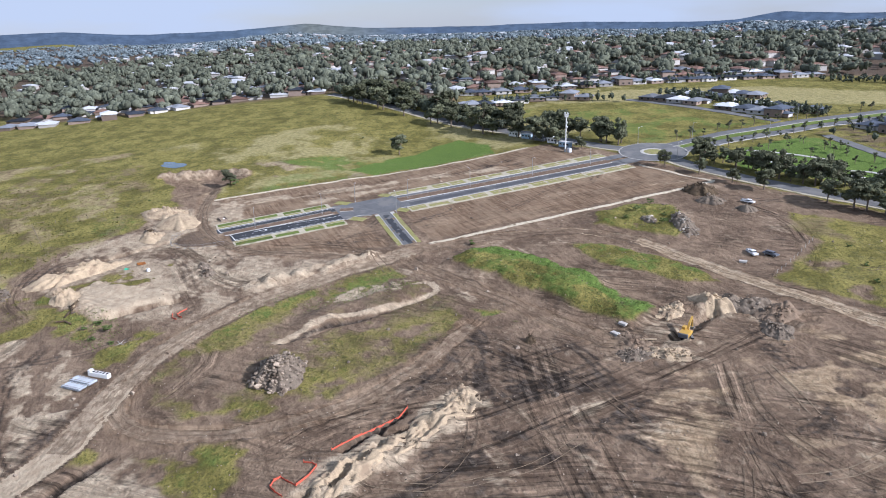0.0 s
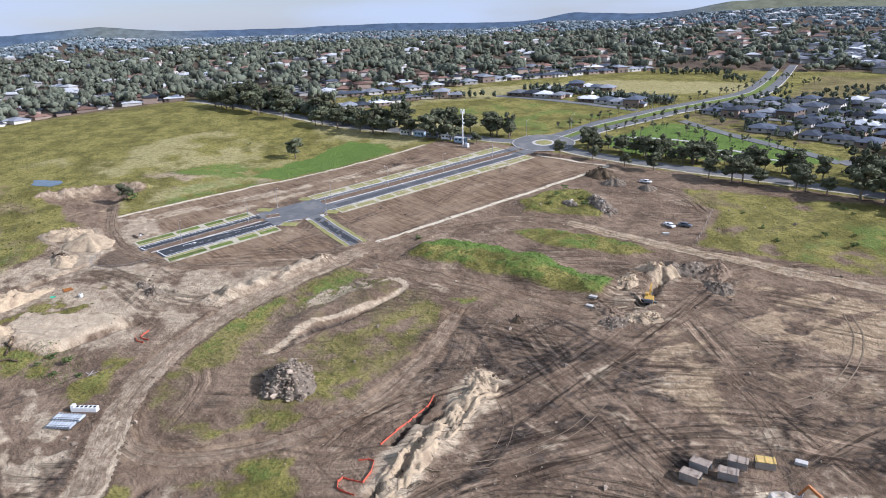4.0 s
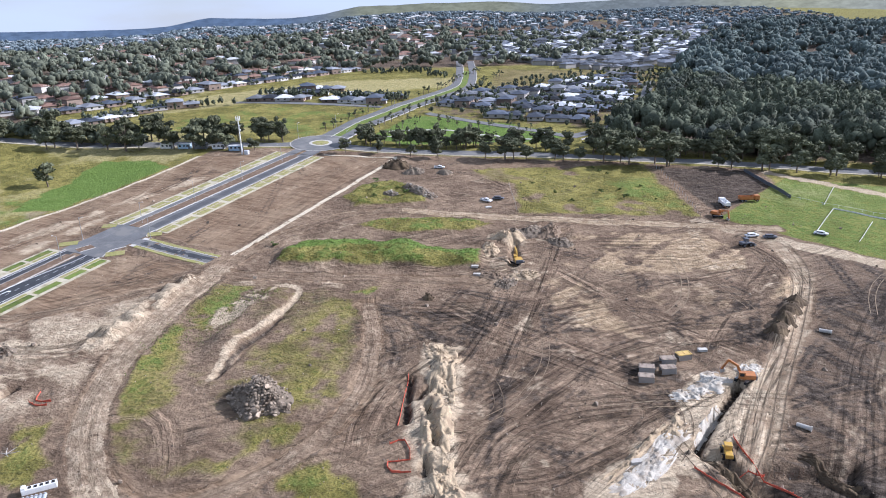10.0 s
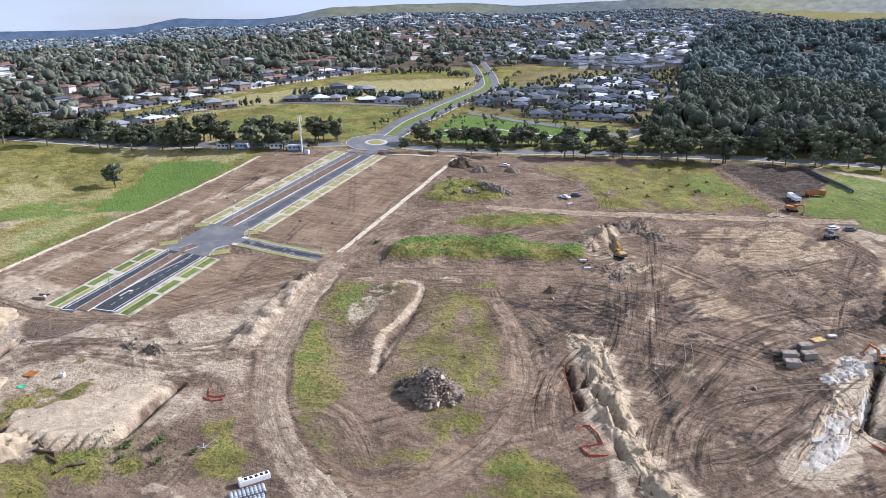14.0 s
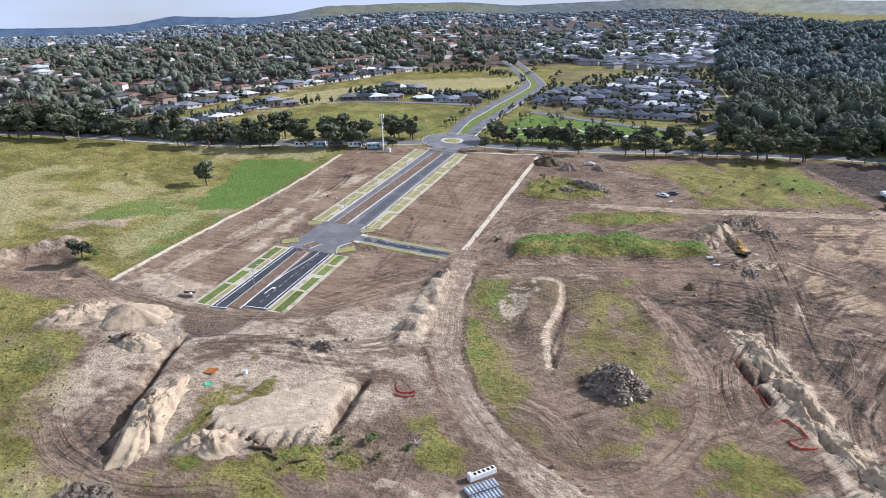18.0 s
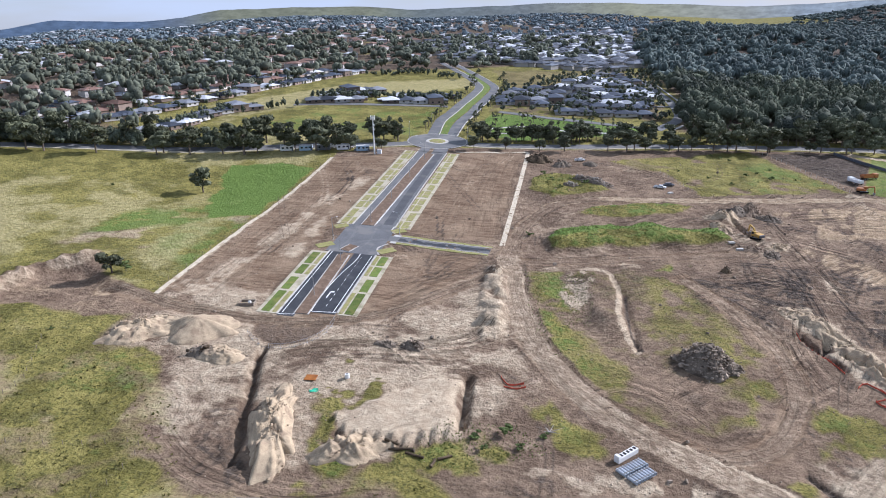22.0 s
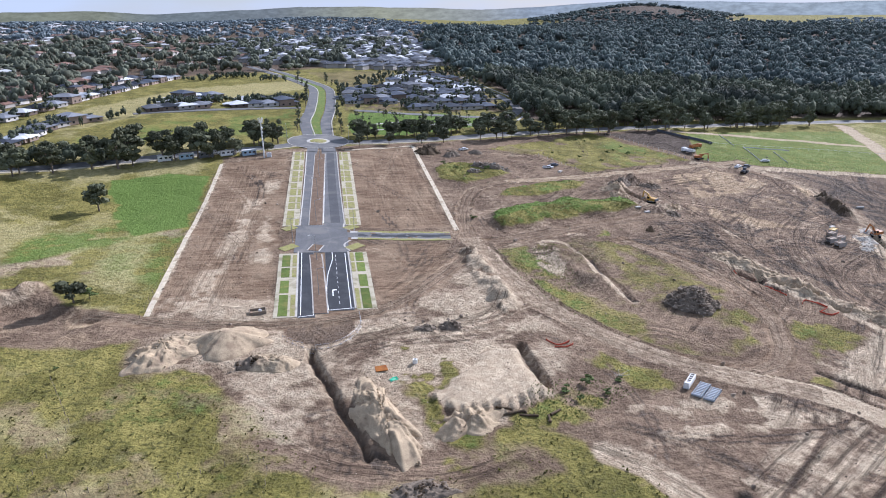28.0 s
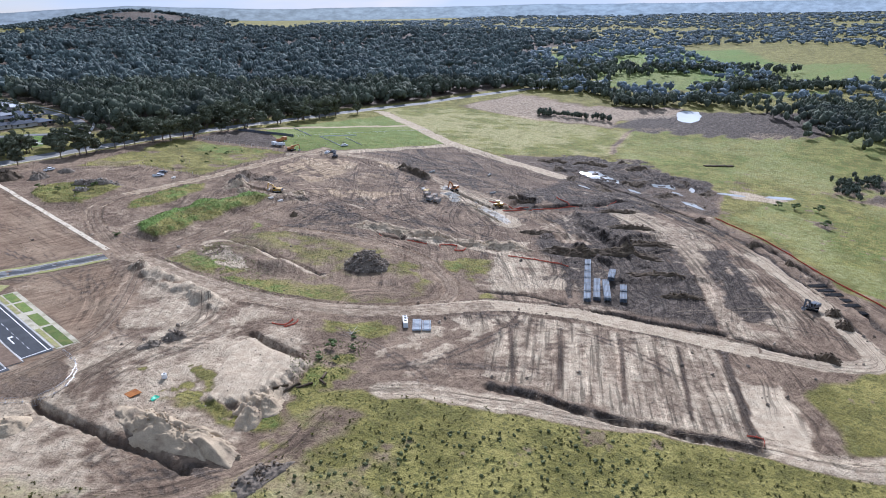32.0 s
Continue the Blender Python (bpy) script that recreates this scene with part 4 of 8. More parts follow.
def ground_material():
    m = bpy.data.materials.new("earth_and_grass")
    m.use_nodes = True
    n, l = m.node_tree.nodes, m.node_tree.links.new
    b = n["Principled BSDF"]
    geo = n.new("ShaderNodeNewGeometry")

    def noise(scale, detail=6, stretch=None):
        q = n.new("ShaderNodeTexNoise")
        q.inputs["Scale"].default_value, q.inputs["Detail"].default_value = scale, detail
        q.inputs["Roughness"].default_value = 0.62
        if stretch:
            mp = n.new("ShaderNodeMapping")
            mp.inputs["Rotation"].default_value = (0, 0, radians(stretch[0]))
            mp.inputs["Scale"].default_value = (stretch[1], 1, 1)
            q.inputs["Distortion"].default_value = 0.8
            l(geo.outputs["Position"], mp.inputs["Vector"]), l(mp.outputs["Vector"], q.inputs["Vector"])
        else:
            l(geo.outputs["Position"], q.inputs["Vector"])
        return q.outputs["Fac"]

    def ramp(v, a, c):
        q = n.new("ShaderNodeMapRange")
        q.interpolation_type = "SMOOTHSTEP"
        q.inputs[1].default_value, q.inputs[2].default_value = a, c
        l(v, q.inputs[0])
        return q.outputs[0]

    def mix(f, a, c):
        q = n.new("ShaderNodeMix")
        q.data_type = "RGBA"
        if isinstance(f, float):
            q.inputs[0].default_value = f
        else:
            l(f, q.inputs[0])
        for k, v in ((6, a), (7, c)):
            if isinstance(v, tuple):
                q.inputs[k].default_value = (v[0], v[1], v[2], 1)
            else:
                l(v, q.inputs[k])
        return q.outputs[2]

    def calc(op, a, c):
        q = n.new("ShaderNodeMath")
        q.operation = op
        for k, v in ((0, a), (1, c)):
            if isinstance(v, (int, float)):
                q.inputs[k].default_value = v
            else:
                l(v, q.inputs[k])
        return q.outputs[0]

    a1, a2 = n.new("ShaderNodeAttribute"), n.new("ShaderNodeAttribute")
    a1.attribute_name, a2.attribute_name = "cover", "soil"
    s1, s2 = n.new("ShaderNodeSeparateColor"), n.new("ShaderNodeSeparateColor")
    l(a1.outputs["Color"], s1.inputs[0]), l(a2.outputs["Color"], s2.inputs[0])
    g_, lush_, pale_ = s1.outputs
    dark_, tan_, graded_ = s2.outputs
    coarse, medium, fine, grain = noise(0.07), noise(0.45), noise(2.2, 4), noise(9.0, 3)
    streak = noise(0.55, 7, (28, 0.16))
    streak2 = noise(0.6, 7, (-52, 0.14))
    def worn(w):      # noisy threshold, so that covers thin out into one another
        return ramp(calc("ADD", w, calc("MULTIPLY", calc("SUBTRACT", medium, 0.5), 0.9)), 0.15, 0.85)
    clod = noise(0.9, 8)
    earth = mix(ramp(coarse, 0.38, 0.62), mix(ramp(medium, 0.3, 0.7), (0.112, 0.077, 0.052), (0.181, 0.128, 0.087)), mix(ramp(medium, 0.3, 0.7), (0.182, 0.128, 0.086), (0.29, 0.21, 0.142)))
    earth = mix(calc("MULTIPLY", ramp(streak, 0.52, 0.68), 0.3), earth, (0.368, 0.271, 0.182))
    earth = mix(calc("MULTIPLY", ramp(streak2, 0.5, 0.68), 0.4), earth, (0.084, 0.055, 0.036))
    earth = mix(calc("MULTIPLY", ramp(clod, 0.55, 0.66), 0.25), earth, (0.106, 0.071, 0.046))
    earth = mix(calc("MULTIPLY", ramp(fine, 0.56, 0.7), 0.16), earth, (0.323, 0.231, 0.155))
    sand = mix(ramp(medium, 0.3, 0.7), (0.37, 0.288, 0.196), (0.50, 0.408, 0.286))
    sand = mix(calc("MULTIPLY", ramp(streak, 0.5, 0.68), calc("SUBTRACT", 0.32, calc("MULTIPLY", graded_, 0.25))), sand, (0.284, 0.217, 0.143))
    sand = mix(calc("MULTIPLY", ramp(clod, 0.54, 0.64), calc("SUBTRACT", 0.28, calc("MULTIPLY", graded_, 0.25))), sand, (0.273, 0.202, 0.132))
    black = mix(ramp(medium, 0.38, 0.62), (0.033, 0.025, 0.019), (0.096, 0.074, 0.056))
    black = mix(calc("MULTIPLY", ramp(streak2, 0.52, 0.66), 0.4), black, (0.206, 0.172, 0.139))
    ochre = mix(ramp(medium, 0.3, 0.7), (0.26, 0.185, 0.112), (0.42, 0.315, 0.20))
    dry = mix(ramp(coarse, 0.38, 0.62), (0.150, 0.132, 0.036), (0.272, 0.236, 0.072))
    dry = mix(calc("MULTIPLY", ramp(medium, 0.48, 0.64), 0.65), dry, (0.126, 0.122, 0.032))
    swath = noise(0.17, 5)
    dry = mix(calc("MULTIPLY", ramp(swath, 0.52, 0.62), 0.6), dry, (0.094, 0.090, 0.025))
    dry = mix(calc("MULTIPLY", ramp(swath, 0.46, 0.36), 0.5), dry, (0.32, 0.275, 0.09))
    dry = mix(calc("MULTIPLY", ramp(clod, 0.52, 0.62), 0.55), dry, (0.068, 0.066, 0.026))
    dry = mix(calc("MULTIPLY", ramp(fine, 0.52, 0.66), 0.55), dry, (0.058, 0.056, 0.022))
    dry = mix(calc("MULTIPLY", ramp(grain, 0.55, 0.68), 0.25), dry, (0.29, 0.25, 0.09))
    green = mix(ramp(fine, 0.38, 0.62), (0.085, 0.138, 0.03), (0.165, 0.236, 0.055))
    green = mix(calc("MULTIPLY", ramp(clod, 0.54, 0.64), 0.35), green, (0.06, 0.09, 0.022))
    green = mix(calc("MULTIPLY", ramp(grain, 0.5, 0.66), 0.4), green, (0.045, 0.075, 0.018))
    straw = mix(ramp(medium, 0.3, 0.7), (0.29, 0.25, 0.112), (0.47, 0.405, 0.205))
    straw = mix(calc("MULTIPLY", ramp(clod, 0.5, 0.6), 0.6), straw, (0.14, 0.13, 0.045))
    rake = noise(0.8, 7, (90, 0.07))
    smoothed = mix(ramp(rake, 0.36, 0.64), (0.135, 0.088, 0.054), (0.262, 0.183, 0.118))
    smoothed = mix(calc("MULTIPLY", ramp(coarse, 0.45, 0.65), 0.45), smoothed, (0.346, 0.259, 0.171))
    smoothed = mix(calc("MULTIPLY", ramp(medium, 0.54, 0.66), 0.35), smoothed, (0.115, 0.077, 0.049))
    turf = mix(worn(lush_), dry, green)
    earth = mix(calc("MULTIPLY", graded_, 0.85), earth, smoothed)
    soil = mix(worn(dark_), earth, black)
    soil = mix(worn(tan_), soil, ochre)
    soil = mix(worn(pale_), soil, sand)
    prints = None
    for name, seed_ in (("passes", 3.0), ("crossing_passes", 9.0)):
        at = n.new("ShaderNodeAttribute")
        at.attribute_name = name
        sp, cb = n.new("ShaderNodeSeparateXYZ"), n.new("ShaderNodeCombineXYZ")
        l(at.outputs["Vector"], sp.inputs[0])
        l(calc("MULTIPLY", sp.outputs[0], 0.85), cb.inputs[0]), l(calc("MULTIPLY", sp.outputs[1], 0.035), cb.inputs[1])
        cb.inputs[2].default_value = seed_
        q = n.new("ShaderNodeTexNoise")
        q.inputs["Scale"].default_value, q.inputs["Detail"].default_value, q.inputs["Roughness"].default_value = 1.0, 5, 0.6
        l(cb.outputs[0], q.inputs["Vector"])
        w_ = calc("MULTIPLY", sp.outputs[2], ramp(medium, 0.25, 0.5))
        damp = calc("MULTIPLY", ramp(q.outputs["Fac"], 0.50, 0.62), calc("MULTIPLY", w_, -0.72))
        dusty = calc("MULTIPLY", ramp(q.outputs["Fac"], 0.45, 0.35), calc("MULTIPLY", w_, 0.55))
        both = calc("ADD", damp, dusty)
        prints = both if prints is None else calc("ADD", prints, both)
    toned = n.new("ShaderNodeVectorMath")
    toned.operation = "SCALE"
    l(soil, toned.inputs[0]), l(calc("MAXIMUM", calc("ADD", prints, 1.0), 0.3), toned.inputs["Scale"])
    soil = toned.outputs[0]
    turf = mix(calc("MULTIPLY", worn(tan_), 0.8), turf, straw)
    l(mix(worn(g_), soil, turf), b.inputs["Base Color"])
    gloss = n.new("ShaderNodeMapRange")
    gloss.inputs[3].default_value, gloss.inputs[4].default_value = 0.95, 0.8
    l(calc("MULTIPLY", worn(dark_), 0.5), gloss.inputs[0]), l(gloss.outputs[0], b.inputs["Roughness"])
    b.inputs["Specular IOR Level"].default_value = 0.08
    bump = n.new("ShaderNodeBump")
    bump.inputs["Strength"].default_value, bump.inputs["Distance"].default_value = 1.0, 0.72
    hsum = calc("ADD", calc("MULTIPLY", clod, calc("SUBTRACT", 1.15, calc("MULTIPLY", graded_, 0.75))), calc("ADD", calc("MULTIPLY", fine, 0.22), calc("ADD", calc("MULTIPLY", grain, 0.06), calc("ADD", calc("MULTIPLY", streak, 0.15), calc("MULTIPLY", prints, 0.35)))))
    l(hsum, bump.inputs["Height"]), l(bump.outputs["Normal"], b.inputs["Normal"])
    return m


GROUND = ground_material()
ASPHALT = material("asphalt", (0.046, 0.049, 0.054), 0.75, vary=0.25, size=3, bump=0.01, spots=(0.07, 0.072, 0.075))
ASPHALT_MID = material("grey_asphalt", (0.135, 0.136, 0.138), 0.85, vary=0.2, size=4, bump=0.01, spots=(0.18, 0.175, 0.165))
ASPHALT_NEW = material("newer_asphalt", (0.085, 0.087, 0.091), 0.8, vary=0.2, size=4, bump=0.01, spots=(0.12, 0.118, 0.115))
ASPHALT_OLD = material("worn_asphalt", (0.15, 0.15, 0.148), 0.85, vary=0.2, size=4, bump=0.01, spots=(0.2, 0.195, 0.185))
CONCRETE = material("concrete", (0.47, 0.45, 0.41), 0.85, vary=0.15, size=2, bump=0.01, spots=(0.36, 0.33, 0.29), random_tone=0.1)
PATH = material("footpath_concrete", (0.43, 0.385, 0.285), 0.88, vary=0.18, size=2, spots=(0.26, 0.24, 0.15))
TURF = material("turf", (0.11, 0.15, 0.035), 0.9, vary=0.4, size=1.5, bump=0.06, spots=(0.17, 0.175, 0.05), random_tone=0.25)
VERGE = material("thin_verge_grass", (0.255, 0.242, 0.09), 0.9, vary=0.4, size=1.2, bump=0.05, spots=(0.30, 0.25, 0.15))
MEDIAN = material("median_soil", (0.150, 0.103, 0.070), 0.9, vary=0.3, size=1.2, bump=0.08, spots=(0.21, 0.15, 0.105))
DUST = material("crushed_rock", (0.54, 0.47, 0.35), 0.92, vary=0.25, size=1.2, bump=0.05, spots=(0.347, 0.280, 0.191))
WHITE = material("white_paint", (0.75, 0.75, 0.73), 0.6, vary=0.08, size=1)
RUT = material("wheel_rut", (0.124, 0.091, 0.061), 0.9, vary=0.4, size=1.5, bump=0.08, spots=(0.210, 0.158, 0.104))
RUT_PALE = material("dry_wheel_rut", (0.240, 0.183, 0.123), 0.9, vary=0.35, size=1.5, bump=0.08, spots=(0.189, 0.143, 0.093))
SPOIL = material("dry_spoil", (0.40, 0.312, 0.205), 0.92, vary=0.32, size=1.6, bump=0.22, spots=(0.27, 0.202, 0.135))
CHALK = material("white_chalk_spoil", (0.47, 0.43, 0.365), 0.92, vary=0.3, size=2.2, bump=0.2, spots=(0.30, 0.255, 0.20))
RUBBLE = material("broken_concrete", (0.33, 0.30, 0.255), 0.9, vary=0.3, size=1.0, bump=0.1, spots=(0.16, 0.13, 0.10), random_tone=-0.5)
CLAY = material("grey_clay", (0.262, 0.212, 0.160), 0.92, vary=0.35, size=1.4, bump=0.3, spots=(0.118, 0.09, 0.066), random_tone=-0.5)
DUG = material("dug_brown_earth", (0.21, 0.155, 0.108), 0.92, vary=0.35, size=1.6, bump=0.25, spots=(0.14, 0.10, 0.07))
SOIL_DARK = material("dark_topsoil", (0.079, 0.057, 0.036), 0.92, vary=0.4, size=1.4, bump=0.3, spots=(0.147, 0.108, 0.066))
BARK = material("bark", (0.17, 0.135, 0.105), 0.9, vary=0.35, size=0.6, bump=0.04)
LEAF = material("gum_leaves", (0.105, 0.112, 0.066), 0.8, vary=0.45, size=1.5, random_tone=0.3, fine=5)
LEAF_NEAR = material("olive_leaves", (0.095, 0.125, 0.040), 0.8, vary=0.45, size=1.0, random_tone=-0.35, fine=5)
SUBURB_LEAF = material("suburban_leaves", (0.112, 0.122, 0.088), 0.9, vary=0.4, size=24, bump=0.9, random_tone=-0.35, fine=16)
# woodland leaves for the distance, blued and paled to paint the haze
FAR_WOODS = material("hazed_forest_leaves", (0.094, 0.118, 0.108), 0.9, vary=0.4, size=50, bump=0.9, random_tone=-0.25, fine=26, spots=(0.070, 0.090, 0.088))
# suburban leaves made paler and bluer: distance haze put into the colour
FAR_LEAF = material("hazed_far_leaves", (0.15, 0.185, 0.20), 0.9, vary=0.35, size=60, bump=1.0, random_tone=-0.3, fine=16)
WOODS = material("woodland_leaves", (0.086, 0.099, 0.066), 0.9, vary=0.45, size=34, bump=0.9, random_tone=-0.28, fine=22, spots=(0.055, 0.064, 0.052))
STEEL = material("galvanised_steel", (0.42, 0.43, 0.44), 0.45, 0.8, 0.12, 1)
BLACK = material("black_rubber", (0.02, 0.02, 0.021), 0.8, vary=0.2, size=0.5)
GLASS = material("dark_window_glass", (0.02, 0.026, 0.032), 0.08, vary=0.1, size=2)
YELLOW = material("machine_yellow", (0.48, 0.29, 0.05), 0.5, vary=0.15, size=1, spots=(0.36, 0.24, 0.09))
ORANGE = material("machine_orange", (0.42, 0.16, 0.045), 0.5, vary=0.15, size=1, spots=(0.3, 0.13, 0.06))
CARWHITE = material("white_car_paint", (0.78, 0.78, 0.77), 0.3, vary=0.05, size=1)
CARGREY = material("grey_car_paint", (0.10, 0.11, 0.13), 0.3, vary=0.05, size=1)
RED_NET = material("red_barrier_net", (0.55, 0.115, 0.07), 0.8, vary=0.25, size=0.6)
RUST = material("rusty_plate", (0.30, 0.115, 0.03), 0.9, vary=0.35, size=0.8, spots=(0.2, 0.07, 0.03))
GREEN_SHEET = material("green_sheet", (0.04, 0.42, 0.24), 0.5, vary=0.2, size=0.5)
BRICK = material("house_brick", (0.24, 0.185, 0.15), 0.85, vary=0.15, size=2, random_tone=0.45)
RENDER_WALL = material("pale_render", (0.46, 0.44, 0.41), 0.85, vary=0.1, size=3, random_tone=0.35)
TILE_GREY = material("grey_roof_tiles", (0.055, 0.064, 0.082), 0.85, vary=0.2, size=2, bump=0.03, random_tone=0.7)
TILE_FAR = material("far_grey_tiles", (0.10, 0.11, 0.13), 0.85, vary=0.2, size=2, random_tone=-0.7)
TILE_PALE = material("light_grey_tiles", (0.20, 0.21, 0.23), 0.85, vary=0.15, size=2, bump=0.03, random_tone=0.4)
TILE_RED = material("terracotta_tiles", (0.19, 0.115, 0.088), 0.75, vary=0.25, size=2, bump=0.03, random_tone=0.35)
SHEET_WHITE = material("pale_sheet_roof", (0.54, 0.55, 0.56), 0.5, vary=0.1, size=3, random_tone=0.25)
TIMBER = material("weathered_timber", (0.22, 0.18, 0.14), 0.85, vary=0.3, size=0.5)
WATER = material("pond_water", (0.10, 0.14, 0.17), 0.06, vary=0.1, size=6)
# near-white base colour stands in for bright sky mirrored in the dam
DAM = material("painted_glare_water", (0.62, 0.64, 0.64), 0.25, vary=0.05, size=8)
MILKY = material("muddy_water", (0.42, 0.42, 0.40), 0.12, vary=0.1, size=6)


# ---------------------------------------------------------------- building helpers
def mesh_of(name, verts, faces, mats, shade=False, index=None):
    me = bpy.data.meshes.new(name)
    me.from_pydata([tuple(v) for v in verts], [], [tuple(f) for f in faces])
    for m in (mats if isinstance(mats, (list, tuple)) else [mats]):
        me.materials.append(m)
    if index is not None:
        me.polygons.foreach_set("material_index", index)
    if shade:
        me.polygons.foreach_set("use_smooth", [True] * len(me.polygons))
    me.update()
    return me


def finish(bm, name, mat):
    me = bpy.data.meshes.new(name)
    bm.to_mesh(me)
    bm.free()
    me.materials.append(mat)
    return me


def part(name, bm, mat, parent=None, label=""):
    ob = new(name, bm if isinstance(bm, bpy.types.Mesh) else finish(bm, name, mat))
    ob.parent = parent
    return tagged(ob, label)


def thing(name, label, category, group="", kind="", at=None, turn=0.0):
    ob = new(name)
    ob.empty_display_size = 0.3
    if at is not None:
        ob.matrix_world = pose(at[0], at[1], at[2] if len(at) > 2 else height(at[0], at[1]), 0, 0, turn)
    return tagged(ob, label, category, group, kind)


def boxes(*specs, bevel=0.0):
    """A mesh of boxes: (x, y, z of the centre, length, width, height[, turn about z][, tilt about y])."""
    bm = bmesh.new()
    for s in specs:
        rz, ry = (s[6] if len(s) > 6 else 0), (s[7] if len(s) > 7 else 0)
        g = bmesh.ops.create_cube(bm, size=1.0, matrix=pose(s[0], s[1], s[2], 0, ry, rz) @ Matrix.Diagonal((s[3], s[4], s[5], 1)))
        if bevel:
            edges = list({e for v in g["verts"] for e in v.link_edges})
            bmesh.ops.bevel(bm, geom=edges, offset=bevel, segments=1, affect="EDGES")
    return bm


def rod(bm, a, b, r, r2=None, sides=8):
    a, b = Vector(a), Vector(b)
    m = Matrix.Translation((a + b) / 2) @ (b - a).to_track_quat("Z", "Y").to_matrix().to_4x4()
    bmesh.ops.create_cone(bm, cap_ends=True, segments=sides, radius1=r, radius2=r if r2 is None else r2, depth=(b - a).length, matrix=m)
    return bm


def ribbon(line, left, right, lift, step=2.5, thick=0.0):
    """A strip that lies on the ground along a line, between two offsets (to the right of the way is positive). Returns vertices and faces."""
    c = np.array(curve(line, step))
    d = np.gradient(c, axis=0)
    d /= np.hypot(d[:, 0], d[:, 1])[:, None]
    nrm = np.stack([d[:, 1], -d[:, 0]], 1)
    n_cross = max(2, int(abs(right - left) / 2.5) + 2)
    verts, faces = [], []
    for i, (p, q) in enumerate(zip(c, nrm)):
        for k in range(n_cross):
            s = left + (right - left) * k / (n_cross - 1)
            x, y = p + q * s
            verts.append((x, y, height(x, y) + lift))
    m = n_cross
    for i in range(len(c) - 1):
        for k in range(m - 1):
            faces.append((i * m + k, i * m + k + 1, (i + 1) * m + k + 1, (i + 1) * m + k))
    if thick:
        base = len(verts)
        verts += [(x, y, z - thick) for x, y, z in verts]
        for i in range(len(c) - 1):
            for k in (0, m - 1):
                a, b = i * m + k, (i + 1) * m + k
                faces.append((a, b, b + base, a + base) if k == 0 else (b, a, a + base, b + base))
        for i in (0, len(c) - 1):
            for k in range(m - 1):
                a, b = i * m + k, i * m + k + 1
                faces.append((b, a, a + base, b + base) if i == 0 else (a, b, b + base, a + base))
    return verts, faces


def patch(name, line, left, right, lift, mat, parent=None, thick=0.0, label="", step=2.5):
    v, f = ribbon(line, left, right, lift, step, thick)
    return part(name, mesh_of(name, v, f, mat), mat, parent, label)


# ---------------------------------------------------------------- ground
# colours of the far land by bearing, distance haze mixed in: dark wooded suburbs, the grassy hill, bare slopes, pale
# downs
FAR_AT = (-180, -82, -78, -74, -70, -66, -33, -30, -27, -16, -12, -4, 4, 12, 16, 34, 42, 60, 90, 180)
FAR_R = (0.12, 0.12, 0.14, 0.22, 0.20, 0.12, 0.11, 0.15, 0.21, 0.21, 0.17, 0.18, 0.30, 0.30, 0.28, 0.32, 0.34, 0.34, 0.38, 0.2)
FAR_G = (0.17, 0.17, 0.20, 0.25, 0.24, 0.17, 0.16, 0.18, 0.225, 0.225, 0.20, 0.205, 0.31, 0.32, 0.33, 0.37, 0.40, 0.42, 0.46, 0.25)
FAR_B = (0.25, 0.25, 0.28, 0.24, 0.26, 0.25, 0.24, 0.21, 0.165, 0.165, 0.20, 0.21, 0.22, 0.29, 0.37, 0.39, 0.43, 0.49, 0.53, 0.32)


